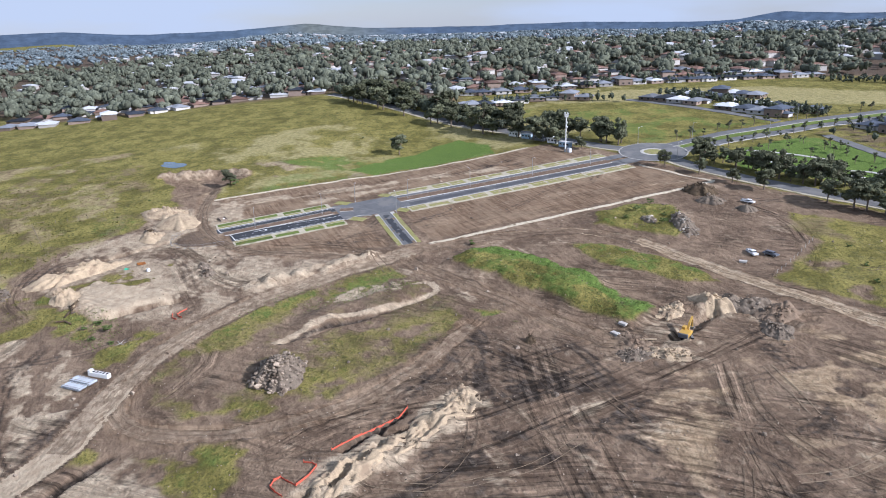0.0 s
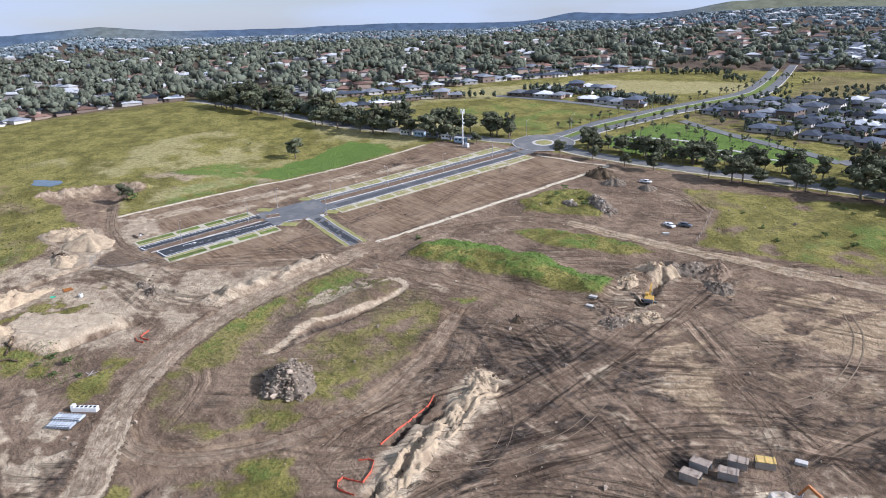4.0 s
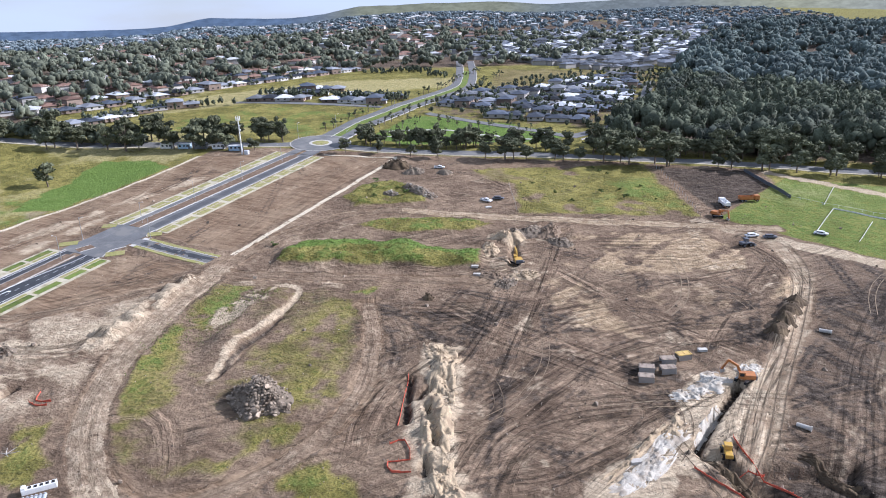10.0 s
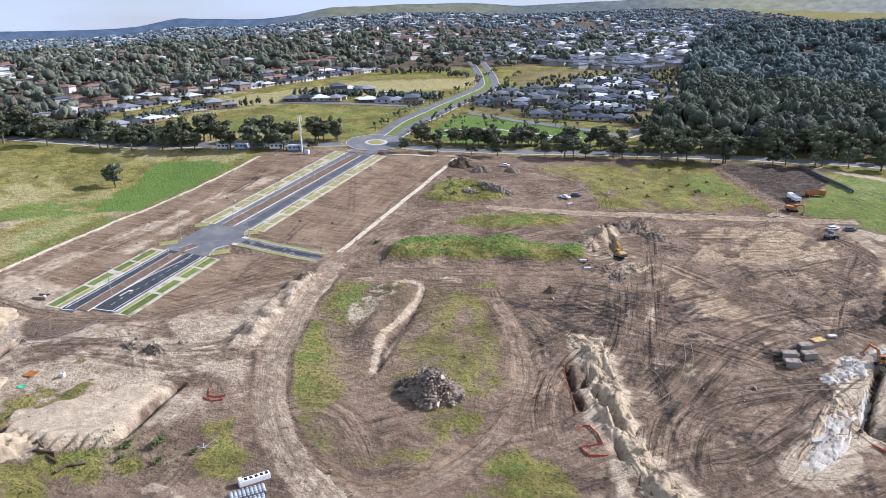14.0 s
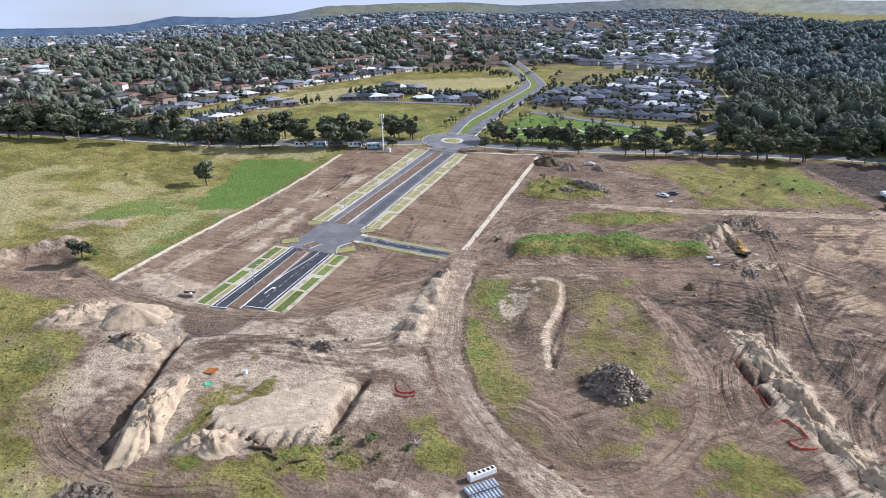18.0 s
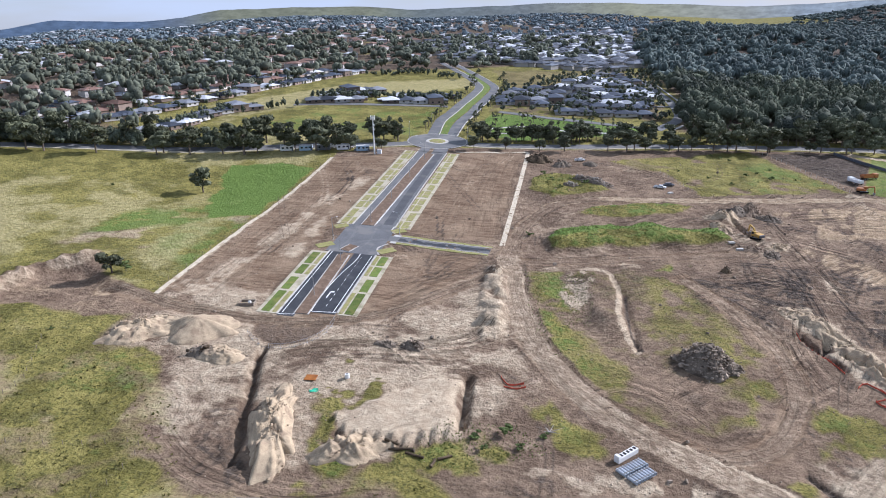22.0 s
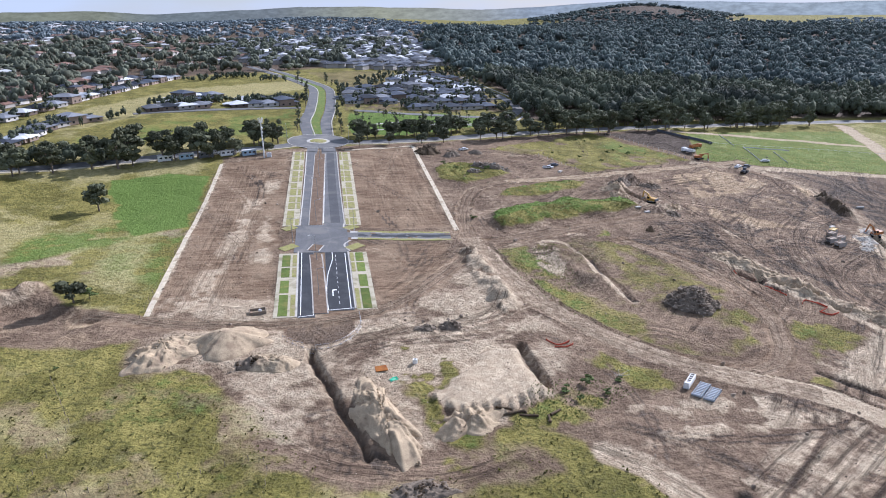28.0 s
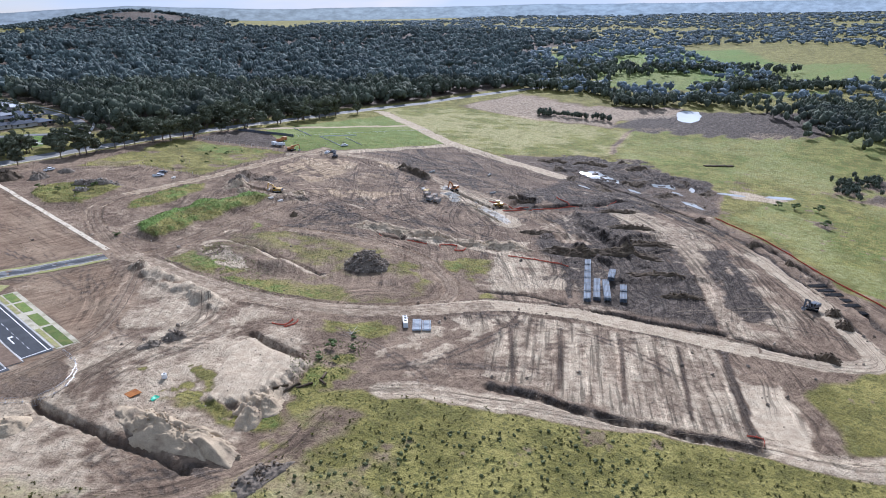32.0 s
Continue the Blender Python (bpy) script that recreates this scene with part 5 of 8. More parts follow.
def build_backdrop():
    m = bpy.data.materials.new("glowing_hazy_hills")
    m.use_nodes = True
    n, l = m.node_tree.nodes, m.node_tree.links.new
    b = n["Principled BSDF"]
    geo, mp, nz, rp = n.new("ShaderNodeNewGeometry"), n.new("ShaderNodeMapping"), n.new("ShaderNodeTexNoise"), n.new("ShaderNodeMapRange")
    at, sc = n.new("ShaderNodeAttribute"), n.new("ShaderNodeVectorMath")
    at.attribute_name, sc.operation = "land", "SCALE"
    mp.inputs["Scale"].default_value = (1, 1, 3)
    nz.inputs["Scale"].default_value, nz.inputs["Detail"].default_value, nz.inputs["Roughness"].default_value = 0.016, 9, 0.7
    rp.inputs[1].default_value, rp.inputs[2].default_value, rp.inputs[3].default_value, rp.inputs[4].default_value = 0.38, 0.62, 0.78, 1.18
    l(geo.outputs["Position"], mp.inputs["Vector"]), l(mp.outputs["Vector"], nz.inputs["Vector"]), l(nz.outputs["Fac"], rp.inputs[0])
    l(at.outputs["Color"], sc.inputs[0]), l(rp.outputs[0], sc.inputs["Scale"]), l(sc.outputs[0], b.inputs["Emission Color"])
    # no lamp: the hills glow by themselves, in place of hazy daylight
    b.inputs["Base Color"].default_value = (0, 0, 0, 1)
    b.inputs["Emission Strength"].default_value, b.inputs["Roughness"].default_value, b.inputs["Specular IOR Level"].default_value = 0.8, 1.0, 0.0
    v, col, steps = [], [], 900
    for k in range(steps + 1):
        a = -180 + 360 * k / steps
        el = float(np.interp(a, BEARING, SKYLINE)) + 0.06 * float(fbm(a, 3.3, 4.0, 5, 91))
        x, y = 90 + 4750 * math.sin(radians(a)), -120 + 4750 * math.cos(radians(a))
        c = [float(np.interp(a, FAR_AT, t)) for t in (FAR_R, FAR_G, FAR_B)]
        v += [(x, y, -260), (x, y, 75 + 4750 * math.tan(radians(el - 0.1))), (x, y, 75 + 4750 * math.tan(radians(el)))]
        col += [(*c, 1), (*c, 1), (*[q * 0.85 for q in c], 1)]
    f = [(3 * k + j, 3 * k + j + 1, 3 * k + j + 4, 3 * k + j + 3) for k in range(steps) for j in (0, 1)]
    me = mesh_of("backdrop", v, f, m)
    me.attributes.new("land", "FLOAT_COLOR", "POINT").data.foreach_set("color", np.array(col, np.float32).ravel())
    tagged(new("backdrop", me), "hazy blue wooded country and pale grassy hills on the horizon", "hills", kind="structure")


def build_ground():
    ny, nx = X.shape
    me = bpy.data.meshes.new("ground")
    co = np.stack([X.ravel(), Y.ravel(), Z.ravel()], 1).astype(np.float32)
    me.vertices.add(nx * ny)
    me.vertices.foreach_set("co", co.ravel())
    i = np.arange(nx * ny).reshape(ny, nx)
    quads = np.stack([i[:-1, :-1], i[:-1, 1:], i[1:, 1:], i[1:, :-1]], -1).reshape(-1, 4)
    me.loops.add(quads.size)
    me.loops.foreach_set("vertex_index", quads.ravel().astype(np.int32))
    me.polygons.add(len(quads))
    me.polygons.foreach_set("loop_start", np.arange(0, quads.size, 4, dtype=np.int32))
    me.polygons.foreach_set("use_smooth", np.ones(len(quads), bool))
    me.update(calc_edges=True)
    for name, trio in (("cover", (grass, lush, pale)), ("soil", (dark, tan, wet))):
        at = me.attributes.new(name, "FLOAT_COLOR", "POINT")
        at.data.foreach_set("color", np.stack([np.clip(c, 0, 1).ravel() for c in trio] + [np.ones(nx * ny)], 1).astype(np.float32).ravel())
    for name, trio in zip(("passes", "crossing_passes"), FLOW):
        at = me.attributes.new(name, "FLOAT_VECTOR", "POINT")
        at.data.foreach_set("vector", np.stack([c.ravel() for c in trio], 1).astype(np.float32).ravel())
    me.materials.append(GROUND)
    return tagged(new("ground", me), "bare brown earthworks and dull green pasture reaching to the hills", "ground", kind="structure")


build_ground()
build_backdrop()


# ---------------------------------------------------------------- roads
def disc(name, cx, cy, r0, r1, lift, mat, parent, sides=48, dome=0.0):
    rings = 4
    v, f = [], []
    for k in range(rings + 1):
        r = r0 + (r1 - r0) * k / rings
        for s in range(sides):
            a = 2 * math.pi * s / sides
            x, y = cx + r * math.cos(a), cy + r * math.sin(a)
            v.append((x, y, height(x, y) + lift + dome * (1 - (r / r1) ** 2)))
    for k in range(rings):
        for s in range(sides):
            t = (s + 1) % sides
            f.append((k * sides + s, (k + 1) * sides + s, (k + 1) * sides + t, k * sides + t))
    return part(name, mesh_of(name, v, f, mat), mat, parent)


def build_boulevard():
    road = tagged(new("road"), "new dual carriageway of fresh dark asphalt with pale kerbs", "road", kind="structure")
    patch("carriageway", [(-5.5, 0.5), (-5.6, 48), (-5.2, 74), (-4.4, 120), (-3.4, 178), (-3, 190)], -2.3, 2.4, 0.06, ASPHALT_MID, road, 0.1)
    patch("wearing_course", [(-5.5, 0.5), (-5.6, 46)], -2.2, 2.3, 0.075, ASPHALT, road)
    patch("wearing_course", [(4.0, 4.0), (4.0, 46)], -3.5, 3.4, 0.075, ASPHALT, road)
    patch("carriageway", [(4.0, 4.0), (4.0, 48), (4.2, 74), (4.3, 120), (5.0, 178), (4, 190)], -3.6, 3.5, 0.06, ASPHALT_MID, road, 0.1)
    patch("patched_lane", [(4.8, 74), (4.9, 120), (5.6, 176)], -1.8, 1.6, 0.075, ASPHALT_NEW, road)
    patch("junction", [(-1.2, 46), (-0.8, 58), (-0.8, 72)], -8.4, 9.2, 0.09, ASPHALT_MID, road, 0.1)
    for line, w in (([(-7.6, 46), (-5, 54), (-4.6, 62), (-6.5, 72)], 0.5), ([(8.6, 46.5), (6.8, 52), (9.2, 56.5)], 0.3), ([(9.4, 66), (7.4, 69), (7.8, 73)], 0.3), ([(-3, 54), (2, 58), (8, 60.5)], 0.5), ([(1, 50), (2.4, 58), (1.6, 70)], 0.35), ([(9.5, 58.2), (12, 58)], 0.8), ([(9.5, 64.4), (12, 64.2)], 0.8)):
        patch("pale_strip", line, -w, w, 0.1, CONCRETE if w < 0.32 or w > 0.7 else ASPHALT_OLD, road, step=1.5)
    for (line, half) in (([(-1.6, 2.5), (-1.9, 20), (-2.3, 36), (-2.6, 44)], 1.75), ([(-2.3, 72), (-1.6, 100), (-0.4, 140), (0.6, 174)], 2.3), ([(-3.4, 47.5), (-1.6, 52.5)], 1.7)):
        patch("median_kerb", line, -half - 0.35, half + 0.35, 0.16, CONCRETE, road, 0.2)
        patch("median", line, -half, half, 0.2, MEDIAN, road, 0.1)
    for line in ([(-8.0, 1), (-8.1, 47)], [(-7.9, 72), (-6.8, 120), (-5.8, 178)], [(7.8, 5), (7.8, 46)], [(7.9, 72), (8.0, 120), (8.7, 178)]):
        patch("kerb", line, -0.22, 0.22, 0.17, CONCRETE, road, 0.25)
    for line in ([(-3.5, 2), (-3.9, 20), (-4.4, 43)], [(0.55, 4.5), (0.2, 14), (0.9, 28), (2.6, 40), (2.6, 46)], [(0.45, 74), (1.1, 100), (2.2, 140), (3.1, 174)], [(-6.9, 2), (-7.0, 46)], [(6.6, 5), (6.7, 45)]):
        patch("lane_line", line, -0.11, 0.11, 0.085, WHITE, road)
    for k in range(11):
        patch("lane_dash", [(3.6, 8 + k * 3.4), (3.6, 9.6 + k * 3.4)], -0.05, 0.05, 0.085, WHITE, road, step=1.0)
    patch("turn_arrow", [(2.0, 13), (2.0, 17)], -0.16, 0.16, 0.088, WHITE, road, step=1.0)
    patch("turn_arrow", [(2.0, 17), (3.1, 17.2)], -0.4, 0.4, 0.088, WHITE, road, step=0.5)
    patch("end_line", [(0.5, 4.4), (7.4, 5.2)], -0.12, 0.12, 0.085, WHITE, road)
    patch("end_line", [(-7.6, 1.0), (-3.4, 1.8)], -0.12, 0.12, 0.085, WHITE, road)
    # side street
    side = tagged(new("side_road"), "short new side street of grey asphalt with straw-coloured verges", "road", kind="structure")
    patch("carriageway", [(8, 61.6), (24, 60.0), (44, 58.0)], -2.4, 2.4, 0.055, ASPHALT_OLD, side, 0.1)
    patch("lane_strip", [(12, 61.2), (24, 60.0), (44, 58.0)], -1.2, 1.3, 0.07, ASPHALT, side)
    for o in (-4.2, 2.65):
        patch("verge", [(12, 61.2), (24, 60.0), (44, 58.0)], o, o + 1.6, 0.12, VERGE, side, 0.15)
    for o in (-2.6, 2.35):
        patch("kerb", [(11, 61.3), (24, 60.0), (44, 58.0)], o, o + 0.25, 0.15, CONCRETE, side, 0.2)
    # footpaths and turf
    for sgn, name in ((-1, "pavement"), (1, "pavement")):
        pv = tagged(new(name), "pale concrete footpath strips with laid turf panels", "pavement", kind="structure")
        drift = [(0, 1), (0, 47)] if sgn < 0 else [(0, 4), (0, 47)]
        for a, b in ((drift[0][1], 45.5), (71.5, 178)):
            sh = lambda y: 0.014 * max(0, y - 70)
            line = [(0 + sh(a), a), (sh((a + b) / 2), (a + b) / 2), (sh(b), b)]
            lo, hi = (-14.0, -8.2) if sgn < 0 else (8.1, 13.7)
            patch("footpath", line, lo, hi, 0.1, PATH, pv, 0.2)
            y = a + 0.7
            k = 0
            while y < b - 4:
                ln = (13, 8.5, 7, 9)[k % 4] if y < 50 else (6.5, 8.5, 7.0)[k % 3]
                e = min(y + ln, b - 0.5)
                seg = [(sh(y), y), (sh(e), e)]
                o1, o2 = (lo + 1.1, lo + 3.6) if sgn < 0 else (hi - 3.8, hi - 1.3)
                patch("turf_panel", seg, o1, o2, 0.16, TURF if y < 50 else VERGE, pv, 0.15)
                i1, i2 = (hi - 1.5, hi - 0.25) if sgn < 0 else (lo + 0.2, lo + 1.3)
                if k % 4 != 1:
                    patch("turf_panel", seg, i1, i2, 0.16, VERGE, pv, 0.15)
                y, k = e + (2.4 if k % 2 else 1.2), k + 1
        for c in ((-11, 48) if sgn < 0 else (10.5, 47.5),):
            patch("turf_panel", [(c[0] - 2.5, c[1] + 1), (c[0] + 2, c[1] + 5)], -1.8, 1.8, 0.14, VERGE, pv, 0.15)
            patch("turf_panel", [(c[0] - 2.5, c[1] + 20), (c[0] + 1.5, c[1] + 23)], -1.8, 1.8, 0.14, VERGE, pv, 0.15)


HIGHWAY = [(-260, 118), (-205, 134), (-130, 150), (-79, 170), (-25, 187), (0, 199), (30, 200), (67, 208), (119, 224), (195, 241), (255, 250), (330, 262), (440, 272), (560, 262), (700, 240)]


def build_far_roads():
    hw = tagged(new("road"), "older grey road behind the row of gum trees", "road", kind="structure")
    patch("carriageway", HIGHWAY, -3.6, 3.6, 0.18, ASPHALT_OLD, hw, 0.2, step=4)
    patch("shoulder", HIGHWAY, 3.7, 5.2, 0.14, PATH, hw, 0.2, step=4)
    rb = tagged(new("roundabout"), "grey roundabout with pale ring and planted island", "roundabout", kind="structure")
    disc("carriageway", 0, 200, 5.6, 15.5, 0.26, ASPHALT_OLD, rb)
    disc("apron", 0, 200, 4.3, 6.0, 0.34, CONCRETE, rb)
    disc("island", 0, 200, 0.2, 4.4, 0.38, VERGE, rb, dome=0.4)
    for r0, r1 in ((15.4, 15.9),):
        disc("kerb", 0, 200, r0, r1, 0.34, CONCRETE, rb)
    for a, b in (([(-3, 186), (-3, 178)], 2.6), ([(5, 186), (5, 178)], 3.0)):
        patch("approach", a, -b, b, 0.25, ASPHALT_OLD, rb)
    bl = tagged(new("road"), "tree-lined dual road running away through the estate", "road", kind="structure")
    for o in (-6.2, 6.0):
        line = [(o * 0.8 + 0, 213), (o - 1, 250), (o + 2, 285), (o + 4, 345), (o + 3, 398), (o - 9, 443), (o - 28, 497), (o - 60, 580)]
        patch("carriageway", line, -3.0, 3.0, 0.2, ASPHALT_MID, bl, 0.2, step=5)
        patch("kerb", line, 3.2, 3.7, 0.3, CONCRETE, bl, 0.3, step=5)
    patch("median", [(0, 216), (-1, 250), (2, 285), (4, 345), (3, 398), (-9, 443), (-28, 497)], -2.5, 2.5, 0.24, TURF, bl, step=5)
    er = tagged(new("road"), "estate street along the edge of the woods", "road", kind="structure")
    patch("carriageway", [(118, 262), (136, 300), (140, 360), (137, 425), (132, 510)], -3.4, 3.4, 0.2, ASPHALT_OLD, er, 0.2, step=5)
    patch("footpath", [(118, 262), (136, 300), (140, 360), (137, 425), (132, 510)], 6.5, 8.0, 0.22, CONCRETE, er, 0.2, step=5)
    for line in ([(24, 286), (60, 276), (100, 268), (118, 262)], [(24, 318), (70, 330), (138, 352)], [(30, 372), (80, 402), (136, 430)], [(-106, 268), (-62, 283), (-10, 292)]):
        patch("lane", line, -2.8, 2.8, 0.2, ASPHALT_OLD, er, 0.2, step=5)
    park = tagged(new("park_path"), "pale winding path through the green park", "path", kind="structure")
    patch("path", [(22, 236), (40, 248), (56, 252), (66, 244), (78, 250), (96, 240)], -0.9, 0.9, 0.15, CONCRETE, park, 0.2, step=2)
    patch("path", [(24, 226), (50, 232), (74, 240), (100, 250)], -0.8, 0.8, 0.15, CONCRETE, park, 0.2, step=2)


def build_crushed_strips():
    st = tagged(new("gravel_strip"), "straight pale strip of crushed rock beside the building plot", "gravel strip", kind="structure")
    patch("strip", [(47.4, 64), (48.0, 120), (48.4, 190)], -0.9, 0.9, 0.07, DUST, st, 0.15)
    patch("strip", [(13, 181.5), (30, 185.5), (48.4, 190.5)], -0.7, 0.7, 0.07, DUST, st, 0.15)
    st = tagged(new("gravel_strip"), "straight pale strip of crushed rock along the pasture fence", "gravel strip", kind="structure")
    patch("strip", [(-46.2, 5), (-45.2, 80), (-44.2, 158)], -0.7, 0.8, 0.07, DUST, st, 0.15)


build_boulevard()
build_far_roads()
build_crushed_strips()


def earth_road(line, half, mat, lift, seed, parent):
    """A rolled earth road with ragged edges; the surface follows the ground. mat: how pale and how tan the earth is."""
    p = np.array(curve(line, 1.2))
    t = np.gradient(p, axis=0)
    t /= np.hypot(t[:, 0], t[:, 1])[:, None]
    s = np.arange(len(p)) * 1.2
    m = 9
    v, f = [], []
    for i in range(len(p)):
        lo = -half + 0.5 * float(fbm(s[i], 1.0, 5.0, 3, seed))
        hi = half + 0.5 * float(fbm(s[i], 9.0, 5.0, 3, seed + 1))
        for k in range(m):
            o = lo + (hi - lo) * k / (m - 1)
            x, y = p[i, 0] + t[i, 1] * o, p[i, 1] - t[i, 0] * o
            v.append((x, y, height(x, y) + (lift if 0 < k < m - 1 else -0.08)))
    for i in range(len(p) - 1):
        for k in range(m - 1):
            f.append((i * m + k, i * m + k + 1, (i + 1) * m + k + 1, (i + 1) * m + k))
    me = mesh_of("roadway", v, f, GROUND, True)
    cover, soil, run = np.zeros((len(v), 4)), np.zeros((len(v), 4)), np.zeros((len(v), 3))
    k = np.tile(np.arange(m), len(p))
    cover[:, 2], soil[:, 1], soil[:, 2] = mat[0], mat[1], 0.25
    cover[:, 3] = soil[:, 3] = 1
    run[:, 0], run[:, 1], run[:, 2] = (k / (m - 1) - 0.5) * 2 * half, np.repeat(s, m), 0.56 - 0.42 * mat[0]
    for name, kind_, key, rows_ in (("cover", "FLOAT_COLOR", "color", cover), ("soil", "FLOAT_COLOR", "color", soil), ("passes", "FLOAT_VECTOR", "vector", run)):
        me.attributes.new(name, kind_, "POINT").data.foreach_set(key, rows_.astype(np.float32).ravel())
    part("roadway", me, GROUND, parent)


def build_earth_roads():
    hr = tagged(new("haul_road"), "rolled brown and pale earth haul road curving through the works", "dirt road", kind="structure")
    earth_road(HAUL_END[:7], 3.6, (0.86, 0.0), 0.07, 3, hr)
    earth_road(HAUL[5:], 4.0, (0.92, 0.0), 0.085, 5, hr)
    earth_road(HAUL[:7], 3.9, (0.46, 0.0), 0.1, 7, hr)
    tr = tagged(new("dirt_track"), "rolled tan earth track past the grassy mounds and paddock", "dirt road", kind="structure")
    earth_road(TRACK_N[3:], 2.5, (0.4, 0.7), 0.07, 11, tr)
    earth_road(TRACK_N[:5], 2.6, (0.22, 0.0), 0.085, 13, tr)
    earth_road(TRACK_MID, 2.6, (0.2, 0.0), 0.08, 15, tr)
    earth_road(LOOP[1:], 2.2, (0.28, 0.0), 0.065, 19, tr)
    earth_road(TRACK_W, 2.3, (0.25, 0.0), 0.075, 17, tr)


build_earth_roads()


# ---------------------------------------------------------------- wheel ruts
def build_ruts():
    rng = random.Random(11)
    jobs = []
    for line, n, wide in ((HAUL[:6], 1, 2.0), (TRACK_N, 1, 1.6), (TRACK_E, 2, 3.0), (TRACK_MID, 1, 1.8), (TRACK_W, 2, 2.2), (TRACK_PAD, 2, 1.8), (LOOP[:6], 1, 1.8), (TRACK_S, 1, 2.4), (HAUL_END, 2, 2.0)):
        for k in range(n):
            o = rng.uniform(-wide, wide)
            jobs.append(([(x + rng.uniform(-0.7, 0.7) + o * 0.7, y + rng.uniform(-0.7, 0.7) + o * 0.7) for x, y in line], rng.random() < 0.6))
    for cx, cy, sx, sy, n, ang in ((170, 70, 40, 40, 42, -40), (165, 20, 30, 26, 46, 62), (182, 108, 26, 26, 22, -40), (128, 60, 20, 20, 18, 20), (196, 60, 20, 40, 20, 80), (240, 90, 26, 40, 26, 75),
                                   (200, -50, 40, 36, 34, -35), (150, -80, 20, 20, 10, -30), (30, 34, 14, 12, 9, 60), (20, -8, 22, 8, 12, 20), (-30, 60, 7, 50, 10, 87), (30, 125, 10, 45, 8, 88),
                                   (105, -70, 14, 12, 8, -50), (100, 165, 30, 16, 9, 20), (62, 100, 6, 24, 6, 80), (125, -10, 8, 26, 10, 80), (215, 0, 30, 20, 14, -50)):
        for k in range(n // 8):
            x, y = rng.gauss(cx, sx * 0.45), rng.gauss(cy, sy * 0.45)
            a = radians(ang + rng.gauss(0, 20))
            ln, bend = rng.uniform(16, 60), rng.gauss(0, 0.022)
            line = []
            for s in range(6):
                line.append((x, y))
                x, y, a = x + math.cos(a) * ln / 5, y + math.sin(a) * ln / 5, a + bend * ln / 5 * rng.uniform(0.5, 1.5)
            jobs.append((line, rng.random() < 0.72))
    made = {True: ([], []), False: ([], [])}
    for line, darker in jobs:
        v, f = made[darker]
        gap, w = rng.uniform(0.8, 1.15), rng.uniform(0.06, 0.13)
        for o in (-gap, gap):
            a, b = ribbon(line, o - w, o + w, 0.12, 1.6)
            base = len(v)
            v += [(x, y, z + 0.015 * darker) for x, y, z in a]
            f += [tuple(q + base for q in t) for t in b]
    for darker, name, mat, label in ((True, "wheel_ruts", RUT, "dark damp wheel ruts pressed into the bare soil"), (False, "wheel_ruts", RUT_PALE, "pale dry wheel ruts across the bare soil")):
        tagged(new(name, mesh_of(name, *made[darker], mat)), label, "wheel ruts", kind="stuff")


build_ruts()


# ---------------------------------------------------------------- trees
def blob(rng, sub=1):
    bm = bmesh.new()
    bmesh.ops.create_icosphere(bm, subdivisions=sub, radius=1.0)
    v = np.array([p.co for p in bm.verts])
    f = np.array([[q.index for q in p.verts] for p in bm.faces])
    bm.free()
    return v, f


ICO1, ICO2 = blob(None, 1), blob(None, 2)


def leaf_cloud(rng, lumps, leaves, size):
    """Many small leaf sprays round a set of lumps: rows x, y, z, rx, ry, rz."""
    v, f = [], []
    for _ in range(leaves):
        c = lumps[rng.integers(len(lumps))]
        d = rng.normal(size=3)
        d /= np.linalg.norm(d)
        d[2] = abs(d[2]) * 0.9 - 0.25 if rng.random() < 0.8 else d[2]
        p = c[:3] + d * c[3:] * rng.uniform(0.75, 1.08)
        u = rng.normal(size=3)
        u /= np.linalg.norm(u)
        w = np.cross(u, d + rng.normal(size=3) * 0.6)
        w /= np.linalg.norm(w) + 1e-6
        s = size * rng.uniform(0.6, 1.3)
        b = len(v)
        v += [p - u * s, p + w * s * 0.5, p + u * s, p - w * s * 0.45]
        f += [(b, b + 1, b + 2, b + 3)]
    return v, f


def tree_meshes(seed, tall, wide, bare=0.35, leaves=900, n_lumps=9, leaf=0.42, foliage=LEAF):
    rng = np.random.default_rng(seed)
    lumps = []
    for k in range(n_lumps):
        a, r = rng.uniform(0, 6.28), wide * rng.uniform(0.1, 0.75)
        z = tall * (bare + (1 - bare) * rng.uniform(0.15, 0.88))
        fall = 1.0 - 0.45 * abs(z / tall - 0.62)
        lumps.append(np.array([r * math.cos(a) * fall, r * math.sin(a) * fall, z, *(wide * rng.uniform(0.25, 0.46, 2)), tall * rng.uniform(0.08, 0.15)]))
    bm = bmesh.new()
    top = Vector((rng.uniform(-0.3, 0.3), rng.uniform(-0.3, 0.3), tall * 0.55))
    rod(bm, (0, 0, -0.4), top, 0.035 * tall, 0.018 * tall, 7)
    for c in lumps:
        a = Vector((0, 0, 0)).lerp(top, rng.uniform(0.45, 0.95))
        rod(bm, a, Vector(c[:3]), 0.013 * tall, 0.005 * tall, 5)
    trunk = finish(bm, "trunk", BARK)
    v, f = leaf_cloud(rng, lumps, leaves, leaf)
    for c in lumps:                       # dense heart of each clump
        b = len(v)
        wob = 1 + 0.25 * rng.normal(size=len(ICO1[0]))
        v += list(c[:3] + ICO1[0] * c[3:] * 0.86 * wob[:, None])
        f += [tuple(q + b for q in t) for t in ICO1[1]]
    return trunk, mesh_of("crown", v, f, foliage)


GUMS = [tree_meshes(100 + k, 9 + 1.3 * (k % 4), 4.4 + 0.7 * (k % 3), 0.16 + 0.05 * (k % 3), 1400, 15 + k % 4, 0.58) for k in range(7)]
